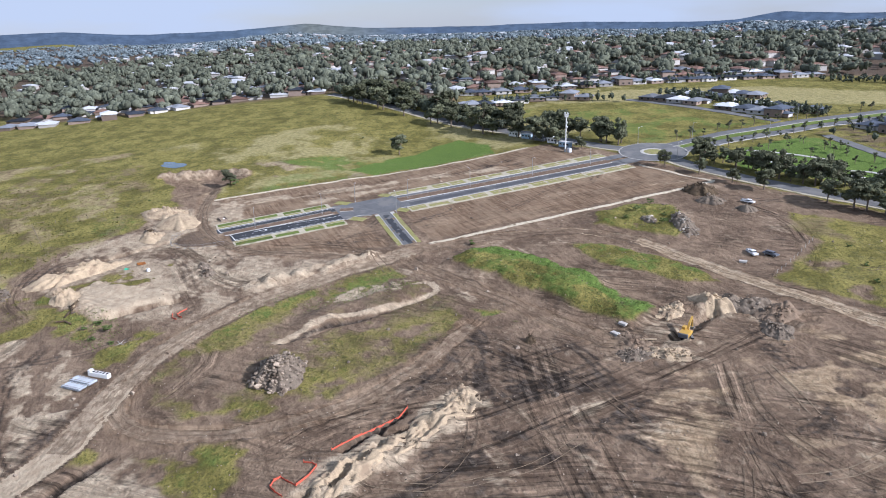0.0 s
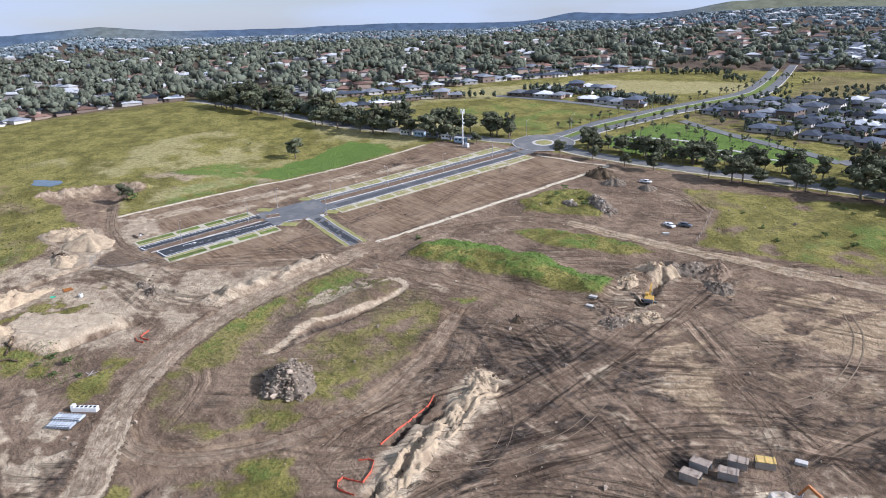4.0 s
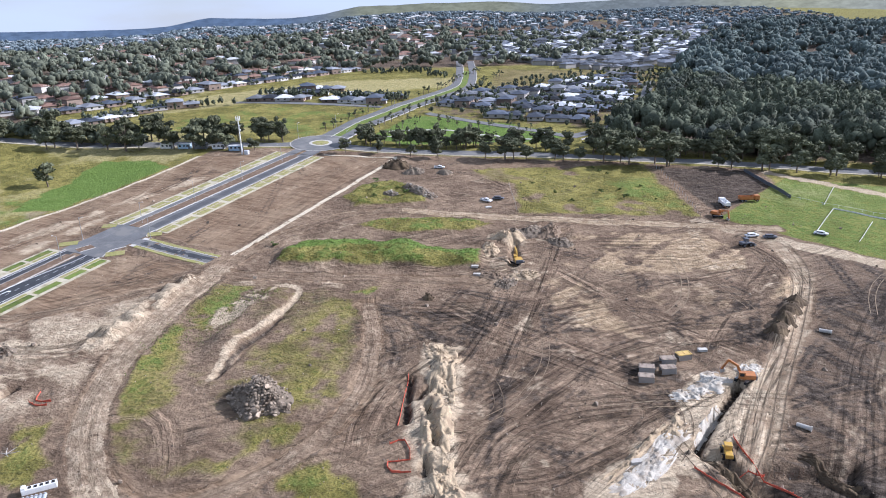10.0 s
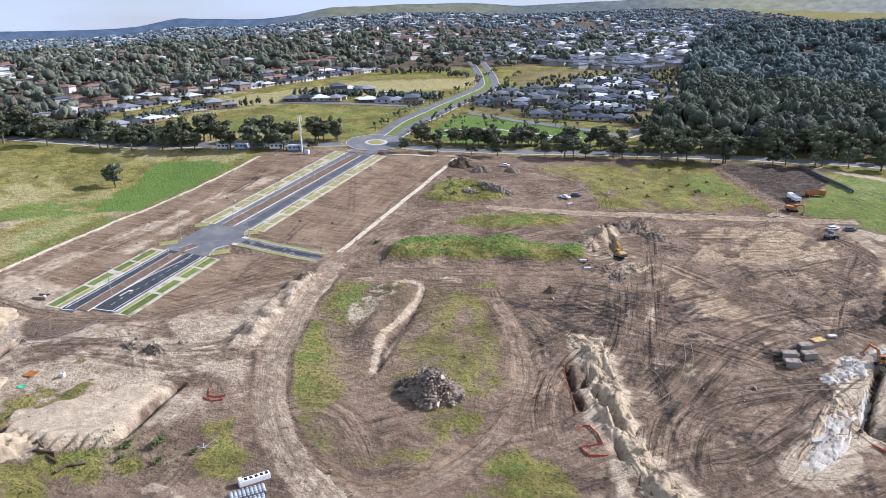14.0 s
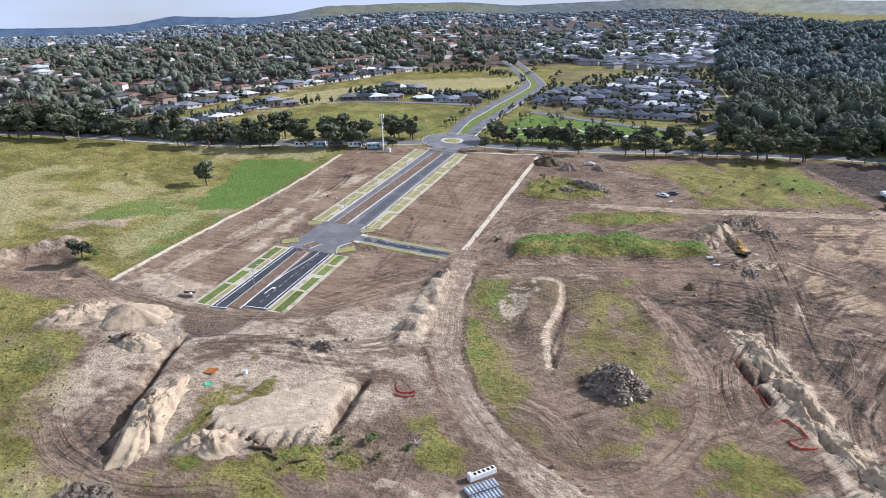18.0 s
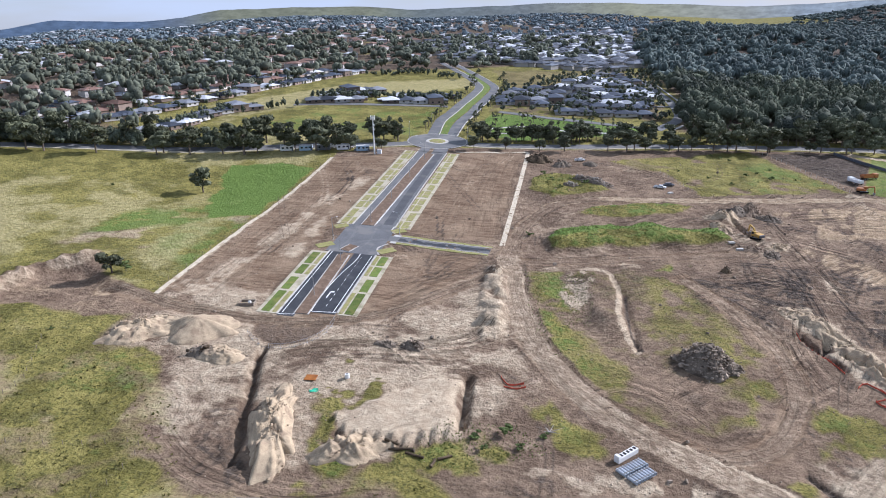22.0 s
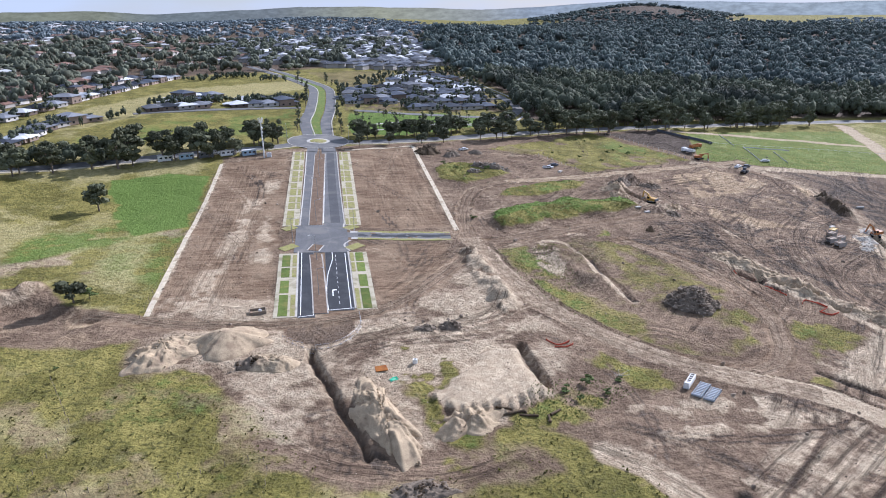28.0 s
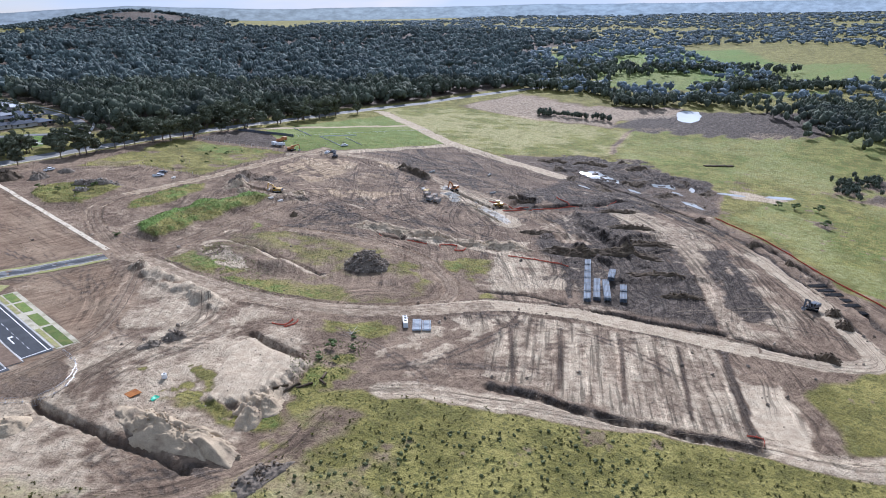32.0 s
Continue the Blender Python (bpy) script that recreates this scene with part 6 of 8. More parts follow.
SAPLINGS = [tree_meshes(200 + k, 4.5 + 0.5 * k, 1.6 + 0.3 * k, 0.3, 160, 5, 0.3) for k in range(3)]
BUSHES = [tree_meshes(300 + k, 1.6 + 0.3 * k, 1.6 + 0.3 * k, 0.02, 200, 6, 0.22, LEAF_NEAR) for k in range(3)]


def tree(kind, x, y, size, label, group="", category="tree", name="tree", turn=0.0):
    t = thing(name, label, category, group, at=(x, y), turn=turn)
    t.scale = (size, size, size * 1.0)
    part("trunk", kind[0], BARK, t)
    part("crown", kind[1], LEAF, t)
    return t


def build_trees():
    rng = random.Random(5)
    tree(GUMS[1], -83.5, 104, 1.02, "lone dark gum tree standing in the green paddock", turn=30)
    tree(GUMS[4], -66.5, 15, 0.8, "low spreading gum tree beside the dirt basin", turn=80)
    tree(BUSHES[2], -63, 17, 1.5, "dense dark bush beside the dirt basin", category="bush", name="bush")
    row = curve(HIGHWAY, 3)
    for x, y in row:
        # gum trees along both verges of the road; the big group stands by the mast
        dens = 0.6
        if -100 < x < -25:
            dens = 0.75
        if -20 < x < 20 or x > 330 or x < -230:
            dens = 0.0
        for off in ((-9, 8) if x < -25 else (-9, 8, 14)):
            if rng.random() < dens * (0.75 if off > 0 else (0.55 if x > 20 else 0.35)):
                s = rng.uniform(0.55, 0.95) * (1.45 if x < -25 else 1.05 if x < 130 else 1.35)
                g = rng.choice(GUMS)
                a, b = x + rng.uniform(-2, 2), y + off + rng.uniform(-2, 2)
                tree(g, a, b, s, "grey-green gum tree in the row beside the road", "roadside gum trees", turn=rng.uniform(0, 360))
    for k in range(34):      # young trees of the boulevard and the park
        y = 216 + k * 8.5
        x = 1 - (y - 215) * 0.0
        for o in (-12, 12):
            if rng.random() < 0.8:
                tree(SAPLINGS[k % 3], x + o + (4 if 300 < y < 420 else -4 if y > 430 else 0), y + rng.uniform(-1, 1), rng.uniform(0.8, 1.2), "young street tree on the verge of the boulevard", "young street trees", turn=rng.uniform(0, 360))
    for k in range(42):
        x, y = rng.uniform(22, 96), rng.uniform(224, 272)
        tree(SAPLINGS[k % 3], x, y, rng.uniform(0.6, 1.0), "young tree planted in the green park", "park trees", turn=rng.uniform(0, 360))
    for x, y, s in ((150, 175, 0.9), (156, 182, 0.7), (160, 172, 1.0), (141, 160, 0.8), (164, 190, 0.6), (132, 168, 0.7), (120, 176, 0.6), (172, 176, 0.5), (140, 208, 0.8), (144, 205, 0.8), (148, 202, 0.7),
                    (58, 150, 1.0), (62, 140, 0.9), (70, 146, 0.8), (76, 140, 1.1), (66, 132, 0.8), (56, 76, 0.9), (-120, 96, 0.7), (-60, -20, 0.5), (52, -40, 0.9), (58, -38, 1.0), (61, -42, 0.8), (66, -37, 0.7), (54, -44, 0.6), (317, -67, 1.5), (321, -73, 1.6), (326, -83, 1.7), (298, -93, 1.6)):
        tree(rng.choice(BUSHES), x, y, s, "low green bush in the rough grass", "bushes", "bush", "bush", turn=rng.uniform(0, 360))


build_trees()


def woods(name, label, places, seed, mat=WOODS, lumps=3, sprays=0.0):
    """Many tree crowns in one mesh: places are x, y, height, width. Each crown is a few dense clumps with loose sprays of leaves on them."""
    rng = np.random.default_rng(seed)
    p = np.array(places, float)
    z = heights(p[:, 0], p[:, 1])
    d = np.hypot(p[:, 0] - 90, p[:, 1] + 120)
    vs, fs, n = [], [], 0
    bv, bf = ICO1
    sv, sf = [], []
    for k in range(lumps):
        m = len(p)
        a, r = rng.uniform(0, 6.28, m), p[:, 3] * (0.0 if k == 0 else rng.uniform(0.35, 0.65, m))
        sx, sz = p[:, 3] * rng.uniform(0.42, 0.66, m) * (1.0 if k == 0 else 0.58), p[:, 2] * rng.uniform(0.22, 0.36, m)
        c = np.stack([p[:, 0] + r * np.cos(a), p[:, 1] + r * np.sin(a), z + p[:, 2] * (0.66 if k == 0 else rng.uniform(0.4, 0.78, m))], 1)
        size = np.stack([sx, sx, sz], 1)
        wob = 1 + 0.2 * rng.normal(size=(m, len(bv), 1))
        vs.append((bv[None] * wob * size[:, None] + c[:, None]).reshape(-1, 3))
        fs.append((bf[None] + (n + np.arange(m) * len(bv))[:, None, None]).reshape(-1, 3))
        n += m * len(bv)
        cnt = np.maximum(1, (sprays * np.clip(520 / d, 0.25, 1.6) / lumps)).astype(int) if sprays else np.zeros(m, int)
        i = np.repeat(np.arange(m), cnt)
        if len(i):
            q = rng.normal(size=(len(i), 3))
            q /= np.linalg.norm(q, axis=1)[:, None]
            q[:, 2] = np.where(rng.random(len(i)) < 0.85, np.abs(q[:, 2]), q[:, 2])
            o = c[i] + q * size[i] * rng.uniform(0.85, 1.32, (len(i), 1))
            u = rng.normal(size=(len(i), 3))
            w = np.cross(u, q)
            u, w = u / np.linalg.norm(u, axis=1)[:, None], w / np.linalg.norm(w, axis=1)[:, None]
            s_ = (rng.uniform(0.4, 1.15, len(i)) * np.clip(d[i] / 480, 0.8, 4.0))[:, None]
            sv.append(np.stack([o - u * s_, o + w * s_ * 0.8, o + u * s_ * 0.9], 1).reshape(-1, 3))
    if sv:
        sv = np.concatenate(sv)
        vs.append(sv)
        fs.append(np.arange(len(sv)).reshape(-1, 3) + n)
    v, f = np.concatenate(vs), np.concatenate(fs)
    me = bpy.data.meshes.new(name)
    me.vertices.add(len(v))
    me.vertices.foreach_set("co", v.astype(np.float32).ravel())
    me.loops.add(f.size)
    me.loops.foreach_set("vertex_index", f.ravel().astype(np.int32))
    me.polygons.add(len(f))
    me.polygons.foreach_set("loop_start", np.arange(0, f.size, 3, dtype=np.int32))
    me.polygons.foreach_set("use_smooth", np.ones(len(f), bool))
    me.update(calc_edges=True)
    me.materials.append(mat)
    return tagged(new(name, me), label, "woods", kind="stuff")


ESTATE = [(14, 284), (128, 284), (136, 340), (152, 590), (110, 590), (44, 500), (14, 400)]


def scatter(n, poly, seed, keep):
    rng = np.random.default_rng(seed)
    lo, hi = np.min(poly, axis=0), np.max(poly, axis=0)
    out = []
    while len(out) < n:
        p = rng.uniform(lo, hi, (2000, 2))
        ok = inside(p[:, 0], p[:, 1], poly) > 0
        d = np.hypot(p[:, 0] - 90, p[:, 1] + 120)
        ok &= rng.random(2000) < keep(d)
        out += [tuple(q) for q in p[ok]]
    return out[:n]


def in_clearing(x, y):
    px, py = np.array([x]), np.array([y])
    return any(min(q[0] for q in poly) - 4 < x < max(q[0] for q in poly) + 4 and inside(px, py, poly)[0] > -4 for poly in CLEARINGS)


BELTS = (([(380, -84), (412, -80), (440, -92)], 5, 60), ([(690, 118), (770, 112), (840, 110)], 10, 90), ([(562, -40), (640, -20), (720, 0)], 20, 150), ([(566, 262), (600, 200), (556, 140)], 6, 90), ([(556, 140), (600, 110), (660, 60)], 8, 90), ([(640, 30), (620, -40), (560, -90)], 16, 160), ([(700, 130), (820, 60), (900, -20)], 14, 130), ([(720, 260), (860, 220), (960, 130)], 16, 150), ([(560, 280), (700, 280), (820, 330)], 22, 190))


def build_woods():
    rng = np.random.default_rng(9)
    pl = [(x, y, rng.uniform(7, 16), rng.uniform(3.4, 8.6) * (1 + np.hypot(x - 90, y + 120) / 2400)) for x, y in scatter(6200, FOREST, 1, lambda d: np.clip((560 / d) ** 1.7, 0.03, 1)) if not in_clearing(x, y)]
    woods("woodland", "dense dark eucalypt forest covering the hillside", [q for q in pl if math.hypot(q[0] - 90, q[1] + 120) < 620], 2, lumps=5, sprays=230)
    woods("woodland", "far eucalypt forest on the ridge, tinted blue by painted haze", [q for q in pl if math.hypot(q[0] - 90, q[1] + 120) >= 620], 15, FAR_WOODS, lumps=5, sprays=70)
    hill = [(1230 + 330 * u, 2560 + 330 * w) for u, w in np.random.default_rng(44).uniform(-1.25, 1.25, (1100, 2)) if u * u + w * w < 1.5 and not (w < -0.25 and abs(u) < 0.55 + 0.3 * w)]
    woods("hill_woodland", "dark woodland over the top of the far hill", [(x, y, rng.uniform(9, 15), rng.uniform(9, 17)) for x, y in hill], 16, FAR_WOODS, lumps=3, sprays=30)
    town = scatter(9500, SUBURB, 3, lambda d: np.clip((520 / d) ** 1.6, 0.012, 1))
    open_ = fbm(np.array([q[0] for q in town]), np.array([q[1] for q in town]), 120, 3, 57) > -0.7
    town = [q for q, k in zip(town, open_) if k]
    # crowns beyond 1150 m take the leaf colour that has haze in it
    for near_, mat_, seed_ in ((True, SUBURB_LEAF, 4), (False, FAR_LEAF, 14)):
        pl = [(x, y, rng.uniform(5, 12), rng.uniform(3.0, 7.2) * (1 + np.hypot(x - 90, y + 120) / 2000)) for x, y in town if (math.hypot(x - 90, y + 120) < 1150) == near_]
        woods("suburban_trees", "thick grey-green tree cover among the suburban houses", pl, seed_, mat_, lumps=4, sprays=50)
    pl = [(x, y, rng.uniform(4, 8), rng.uniform(2.2, 4.0)) for x, y in scatter(260, [(-262, 120), (-250, 142), (-152, 160), (-82, 172), (-84, 162), (-150, 146), (-250, 122)], 5, lambda d: d * 0 + 1)]
    woods("scrub", "dark scrub along the edge of the paddock", pl, 6, sprays=60)
    east = [(560, 290), (600, 110), (680, 60), (760, -30), (700, -120), (900, -300), (2600, -900), (4600, 600), (4300, 2800), (1700, 2200), (1500, 700), (900, 500)]
    spots_ = scatter(7600, east, 7, lambda d: np.clip((800 / d) ** 1.3, 0.05, 1))
    glades = fbm(np.array([q[0] for q in spots_]), np.array([q[1] for q in spots_]), 420, 2, 77) > 0.62
    spots_ = [q for q, k in zip(spots_, glades) if not k]
    pl = [(x, y, rng.uniform(6, 12), rng.uniform(3.5, 7) * (1 + np.hypot(x - 90, y + 120) / 1700)) for x, y in spots_ if not in_clearing(x, y)]
    # the farm trees wear the same haze-tinted leaves
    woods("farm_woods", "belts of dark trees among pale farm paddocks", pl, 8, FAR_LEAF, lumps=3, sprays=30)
    pl = [(x, y, rng.uniform(2.5, 5.5), rng.uniform(1.2, 2.4)) for x, y in scatter(420, ESTATE, 61, lambda d: d * 0 + 1) if not (-4 < x < 16)]
    for line in ([(-188, 196), (-168, 244), (-146, 320), (-120, 440)], [(-146, 190), (-136, 232), (-112, 254)], [(-98, 296), (-62, 312)], [(-48, 308), (-11, 322)], [(-206, 190), (-180, 270), (-150, 420)], [(-100, 432), (-60, 470), (-28, 440)]):
        c = curve(line, 3.0)
        pl += [(c[k][0] + rng.normal() * 4, c[k][1] + rng.normal() * 4, rng.uniform(2.5, 6), rng.uniform(1.2, 2.6)) for k in rng.integers(0, len(c), 60)]
    woods("garden_trees", "small dark garden trees and shrubs between the estate houses", pl, 62, sprays=30)
    pl = [(x, y, rng.uniform(3, 6), rng.uniform(1.6, 2.6)) for x, y in scatter(70, [(452, 168), (462, 176), (486, 122), (476, 112)], 12, lambda d: d * 0 + 1)]
    for k, (line, wide, n_) in enumerate(BELTS):
        c = curve(line, 5)
        b = []
        for _ in range(n_):
            x, y = c[rng.integers(len(c))]
            low_ = 0.4 if k == 0 else 1.0
            b.append((x + rng.normal() * wide, y + rng.normal() * wide, low_ * rng.uniform(7, 13), low_ * rng.uniform(3.5, 6)))
        woods("tree_belt", "dark belt of tall trees between farm paddocks", b, 300 + k, sprays=50)
    woods("shelter_belt", "short dense row of dark trees in the paddock", pl, 13, sprays=40)


build_woods()


# ---------------------------------------------------------------- houses
def hip_roof(l, w, h, over=0.75):
    """Hipped roof with thick eaves over a plan l by w whose walls are h high."""
    l, w = l / 2 + over, w / 2 + over
    rise = min(l, w) * 0.34
    k = max(0.05, l - w) if l > w else 0.05
    m = max(0.05, w - l) if w > l else 0.05
    v = [(-l, -w, h - 0.15), (l, -w, h - 0.15), (l, w, h - 0.15), (-l, w, h - 0.15), (-l, -w, h + 0.08), (l, -w, h + 0.08), (l, w, h + 0.08), (-l, w, h + 0.08)]
    if l > w:
        v += [(-k, 0, h + rise), (k, 0, h + rise)]
        f = [(4, 5, 9, 8), (6, 7, 8, 9), (5, 6, 9), (7, 4, 8)]
    else:
        v += [(0, -m, h + rise), (0, m, h + rise)]
        f = [(5, 6, 9, 8), (7, 4, 8, 9), (4, 5, 8), (6, 7, 9)]
    return v, [(3, 2, 1, 0), (0, 1, 5, 4), (1, 2, 6, 5), (2, 3, 7, 6), (3, 0, 4, 7)] + f


def join(pieces):
    v, f = [], []
    for a, b, (dx, dy) in pieces:
        n = len(v)
        v += [(x + dx, y + dy, z) for x, y, z in a]
        f += [tuple(q + n for q in t) for t in b]
    return v, f


def house_kit(seed):
    rng = random.Random(seed)
    l, w, two = rng.uniform(15, 19), rng.uniform(10.5, 13), seed % 9 == 1
    h = 5.3 if two else 2.6
    wing = (l * 0.42, w * 0.62)
    dx, dy = rng.choice((-1, 1)) * l * 0.22, -w * 0.5
    roof = mesh_of("roof", *join([(*hip_roof(l, w, h), (0, 0)), (*hip_roof(*wing, 2.55), (dx, dy))]), TILE_GREY)
    walls = finish(boxes((0, 0, h / 2 - 0.2, l, w, h + 0.2), (dx, dy, 1.3, wing[0], wing[1], 2.9)), "wall", RENDER_WALL)
    win = []
    for s in (-1, 1):
        for k in (-0.3, 0.05, 0.33):
            for z in ((1.5, 4.3) if two else (1.5,)):
                win.append(((k * l, s * (w / 2 + 0.03), z, 1.7, 0.08, 1.2)))
        for k in (-0.2, 0.25):
            win.append((s * (l / 2 + 0.03), k * w, 1.5, 0.08, 1.5, 1.2))
    wins = [finish(boxes(b, (b[0], b[1], b[2] - b[5] / 2 - 0.05, b[3] * 1.05 + 0.02, b[4] + 0.08, 0.08)), "window", GLASS) for b in win]
    door = finish(boxes((dx, dy - wing[1] / 2 - 0.03, 1.15, wing[0] * 0.75, 0.07, 2.2)), "garage_door", SHEET_WHITE)
    return roof, walls, wins, door


KITS = [house_kit(40 + k) for k in range(9)]
ROOFS = {TILE_PALE: "light grey tiled", TILE_GREY: "dark grey tiled", TILE_RED: "terracotta tiled", SHEET_WHITE: "pale metal"}
WALLS = {BRICK: "brick", RENDER_WALL: "pale rendered"}


def house(x, y, turn, k, roof, wall, group, detail=True):
    kit = KITS[k % len(KITS)]
    storeys = "two-storey" if (40 + k % len(KITS)) % 9 == 1 else "single-storey"
    size = 0.86 if group == "estate houses" else 0.84
    hs = thing("house", f"{storeys} {WALLS[wall]} house with {ROOFS[roof]} hip roof", "house", group, at=(x, y, height(x, y) - 0.1), turn=turn)
    hs.scale = (size, size, size * 0.92)
    for name, me, mat in (("roof", kit[0], roof), ("wall", kit[1], wall)):
        ob = part(name, me, mat, hs)
        ob.material_slots[0].link = "OBJECT"
        ob.material_slots[0].material = mat
    if detail:
        for w in kit[2]:
            part("window", w, GLASS, hs)
        part("garage_door", kit[3], SHEET_WHITE, hs)
    return hs


def build_houses():
    rng = random.Random(3)
    n = 0
    for y0, x0, x1 in ((296, 64, 126), (318, 24, 128), (336, 22, 130), (362, 24, 130), (380, 26, 130), (404, 40, 128), (424, 60, 128), (446, 66, 126), (466, 72, 128), (490, 78, 128), (510, 88, 124), (536, 96, 120)):
        x = x0
        while x < x1:
            if rng.random() < 0.93:
                pick = rng.random()
                house(x, y0 + (x - x0) * 0.12 + rng.uniform(-1, 1), 96 + 180 * (rng.random() < 0.5) + rng.uniform(-4, 4), n, SHEET_WHITE if pick < 0.16 else TILE_PALE if pick < 0.4 else TILE_GREY,
                      rng.choice((RENDER_WALL, BRICK, RENDER_WALL)), "estate houses", y0 < 400)
                n += 1
            x += rng.uniform(11.4, 13.2)
    rows = ([(-196, 190), (-182, 206), (-174, 230), (-164, 262), (-152, 300), (-141, 350), (-128, 410), (-114, 462)], [(-150, 180), (-144, 198), (-141, 222), (-132, 242), (-116, 256)],
            [(-98, 280), (-80, 288), (-62, 296)], [(-50, 296), (-30, 302), (-11, 308)], [(-94, 304), (-80, 312), (-62, 320)], [(-46, 318), (-28, 326), (-11, 332)], [(-88, 328), (-76, 336), (-62, 344)],
            [(-300, -110), (-284, -70), (-280, -34), (-284, 0), (-292, 40), (-288, 84), (-270, 128)], [(-324, -90), (-316, -10), (-326, 60), (-306, 124)], [(-350, -60), (-346, 20), (-350, 90), (-330, 140)], [(-214, 184), (-200, 222), (-186, 270), (-172, 320), (-158, 380), (-142, 450)], [(-236, 190), (-222, 240), (-204, 300), (-186, 370), (-164, 450)])
    for r, line in enumerate(rows):
        c = curve(line, 12.6)
        for i, (x, y) in enumerate(c[:-1]):
            a = math.degrees(math.atan2(c[i + 1][1] - y, c[i + 1][0] - x))
            red = r > 6 and rng.random() < 0.4
            house(x + rng.uniform(-1, 1), y + rng.uniform(-1, 1), a + 90 + 180 * (rng.random() < 0.5) + rng.uniform(-5, 5), n, TILE_RED if red else (SHEET_WHITE if rng.random() < 0.2 else TILE_PALE if rng.random() < 0.25 else TILE_GREY), rng.choice((RENDER_WALL, BRICK)),
                  "houses beyond the fields", r < 7)
            n += 1
    for k, (x, y) in enumerate(((560, 316), (668, 380), (682, 330), (640, 408), (834, 414), (640, 350), (740, 392), (720, 300))):
        house(x, y, 30 + k * 41, n + k, (SHEET_WHITE, TILE_PALE, TILE_GREY)[k % 3], (BRICK, RENDER_WALL)[k % 2], "farm houses in the woods", False)
    # far suburbs: plain small houses among the trees
    for mat, label, count, seed, area in ((TILE_RED, "red-roofed suburban houses among trees", 240, 21, [(-240, 230), (-180, 330), (-120, 500), (-40, 560), (-300, 1400), (-1500, 1300), (-900, 300), (-420, 120)]),
                                          (SHEET_WHITE, "pale-roofed suburban houses among trees", 620, 22, [(-300, 100), (-130, 520), (140, 760), (200, 1600), (-1200, 2600), (-3200, 1600), (-2400, 200), (-500, -160)]),
                                          (TILE_FAR, "grey-roofed suburban houses", 620, 23, [(-60, 600), (100, 560), (150, 640), (190, 900), (120, 1150), (-120, 1100), (-140, 760)]),
                                          (SHEET_WHITE, "pale-roofed houses of the far estate", 110, 24, [(-60, 600), (140, 640), (190, 900), (100, 1150), (-120, 1050)])):
        r2 = np.random.default_rng(seed)
        pieces = []
        for x, y in scatter(count, area, seed, lambda d: np.clip((560 / d) ** 1.2, 0.03, 1)):
            s = 1 + max(0, math.hypot(x - 90, y + 120) - 700) / 2500
            v, f = hip_roof(13 * s, 9 * s, 3.2 * s)
            q = r2.uniform(0, 1.57)
            c, sn, z0 = math.cos(q), math.sin(q), height(x, y) + 0.8
            v = [(a * c - b * sn, a * sn + b * c, z + z0) for a, b, z in v]
            bx = [(sx * 6.6 * s, sy * 4.6 * s, zz) for zz in (-2, 3.6 * s) for sx, sy in ((-1, -1), (1, -1), (1, 1), (-1, 1))]
            bx = [(a * c - b * sn, a * sn + b * c, z + z0) for a, b, z in bx]
            pieces += [(v, f, (x, y)), (bx, [(0, 1, 5, 4), (1, 2, 6, 5), (2, 3, 7, 6), (3, 0, 4, 7)], (x, y))]
        v, f = join(pieces)
        idx = []
        for k in range(count):
            idx += [0] * 9 + [1] * 4
        me = mesh_of("far_houses", v, f, [mat, RENDER_WALL], index=idx)
        tagged(new("far_houses", me), label, "houses", kind="stuff")


build_houses()


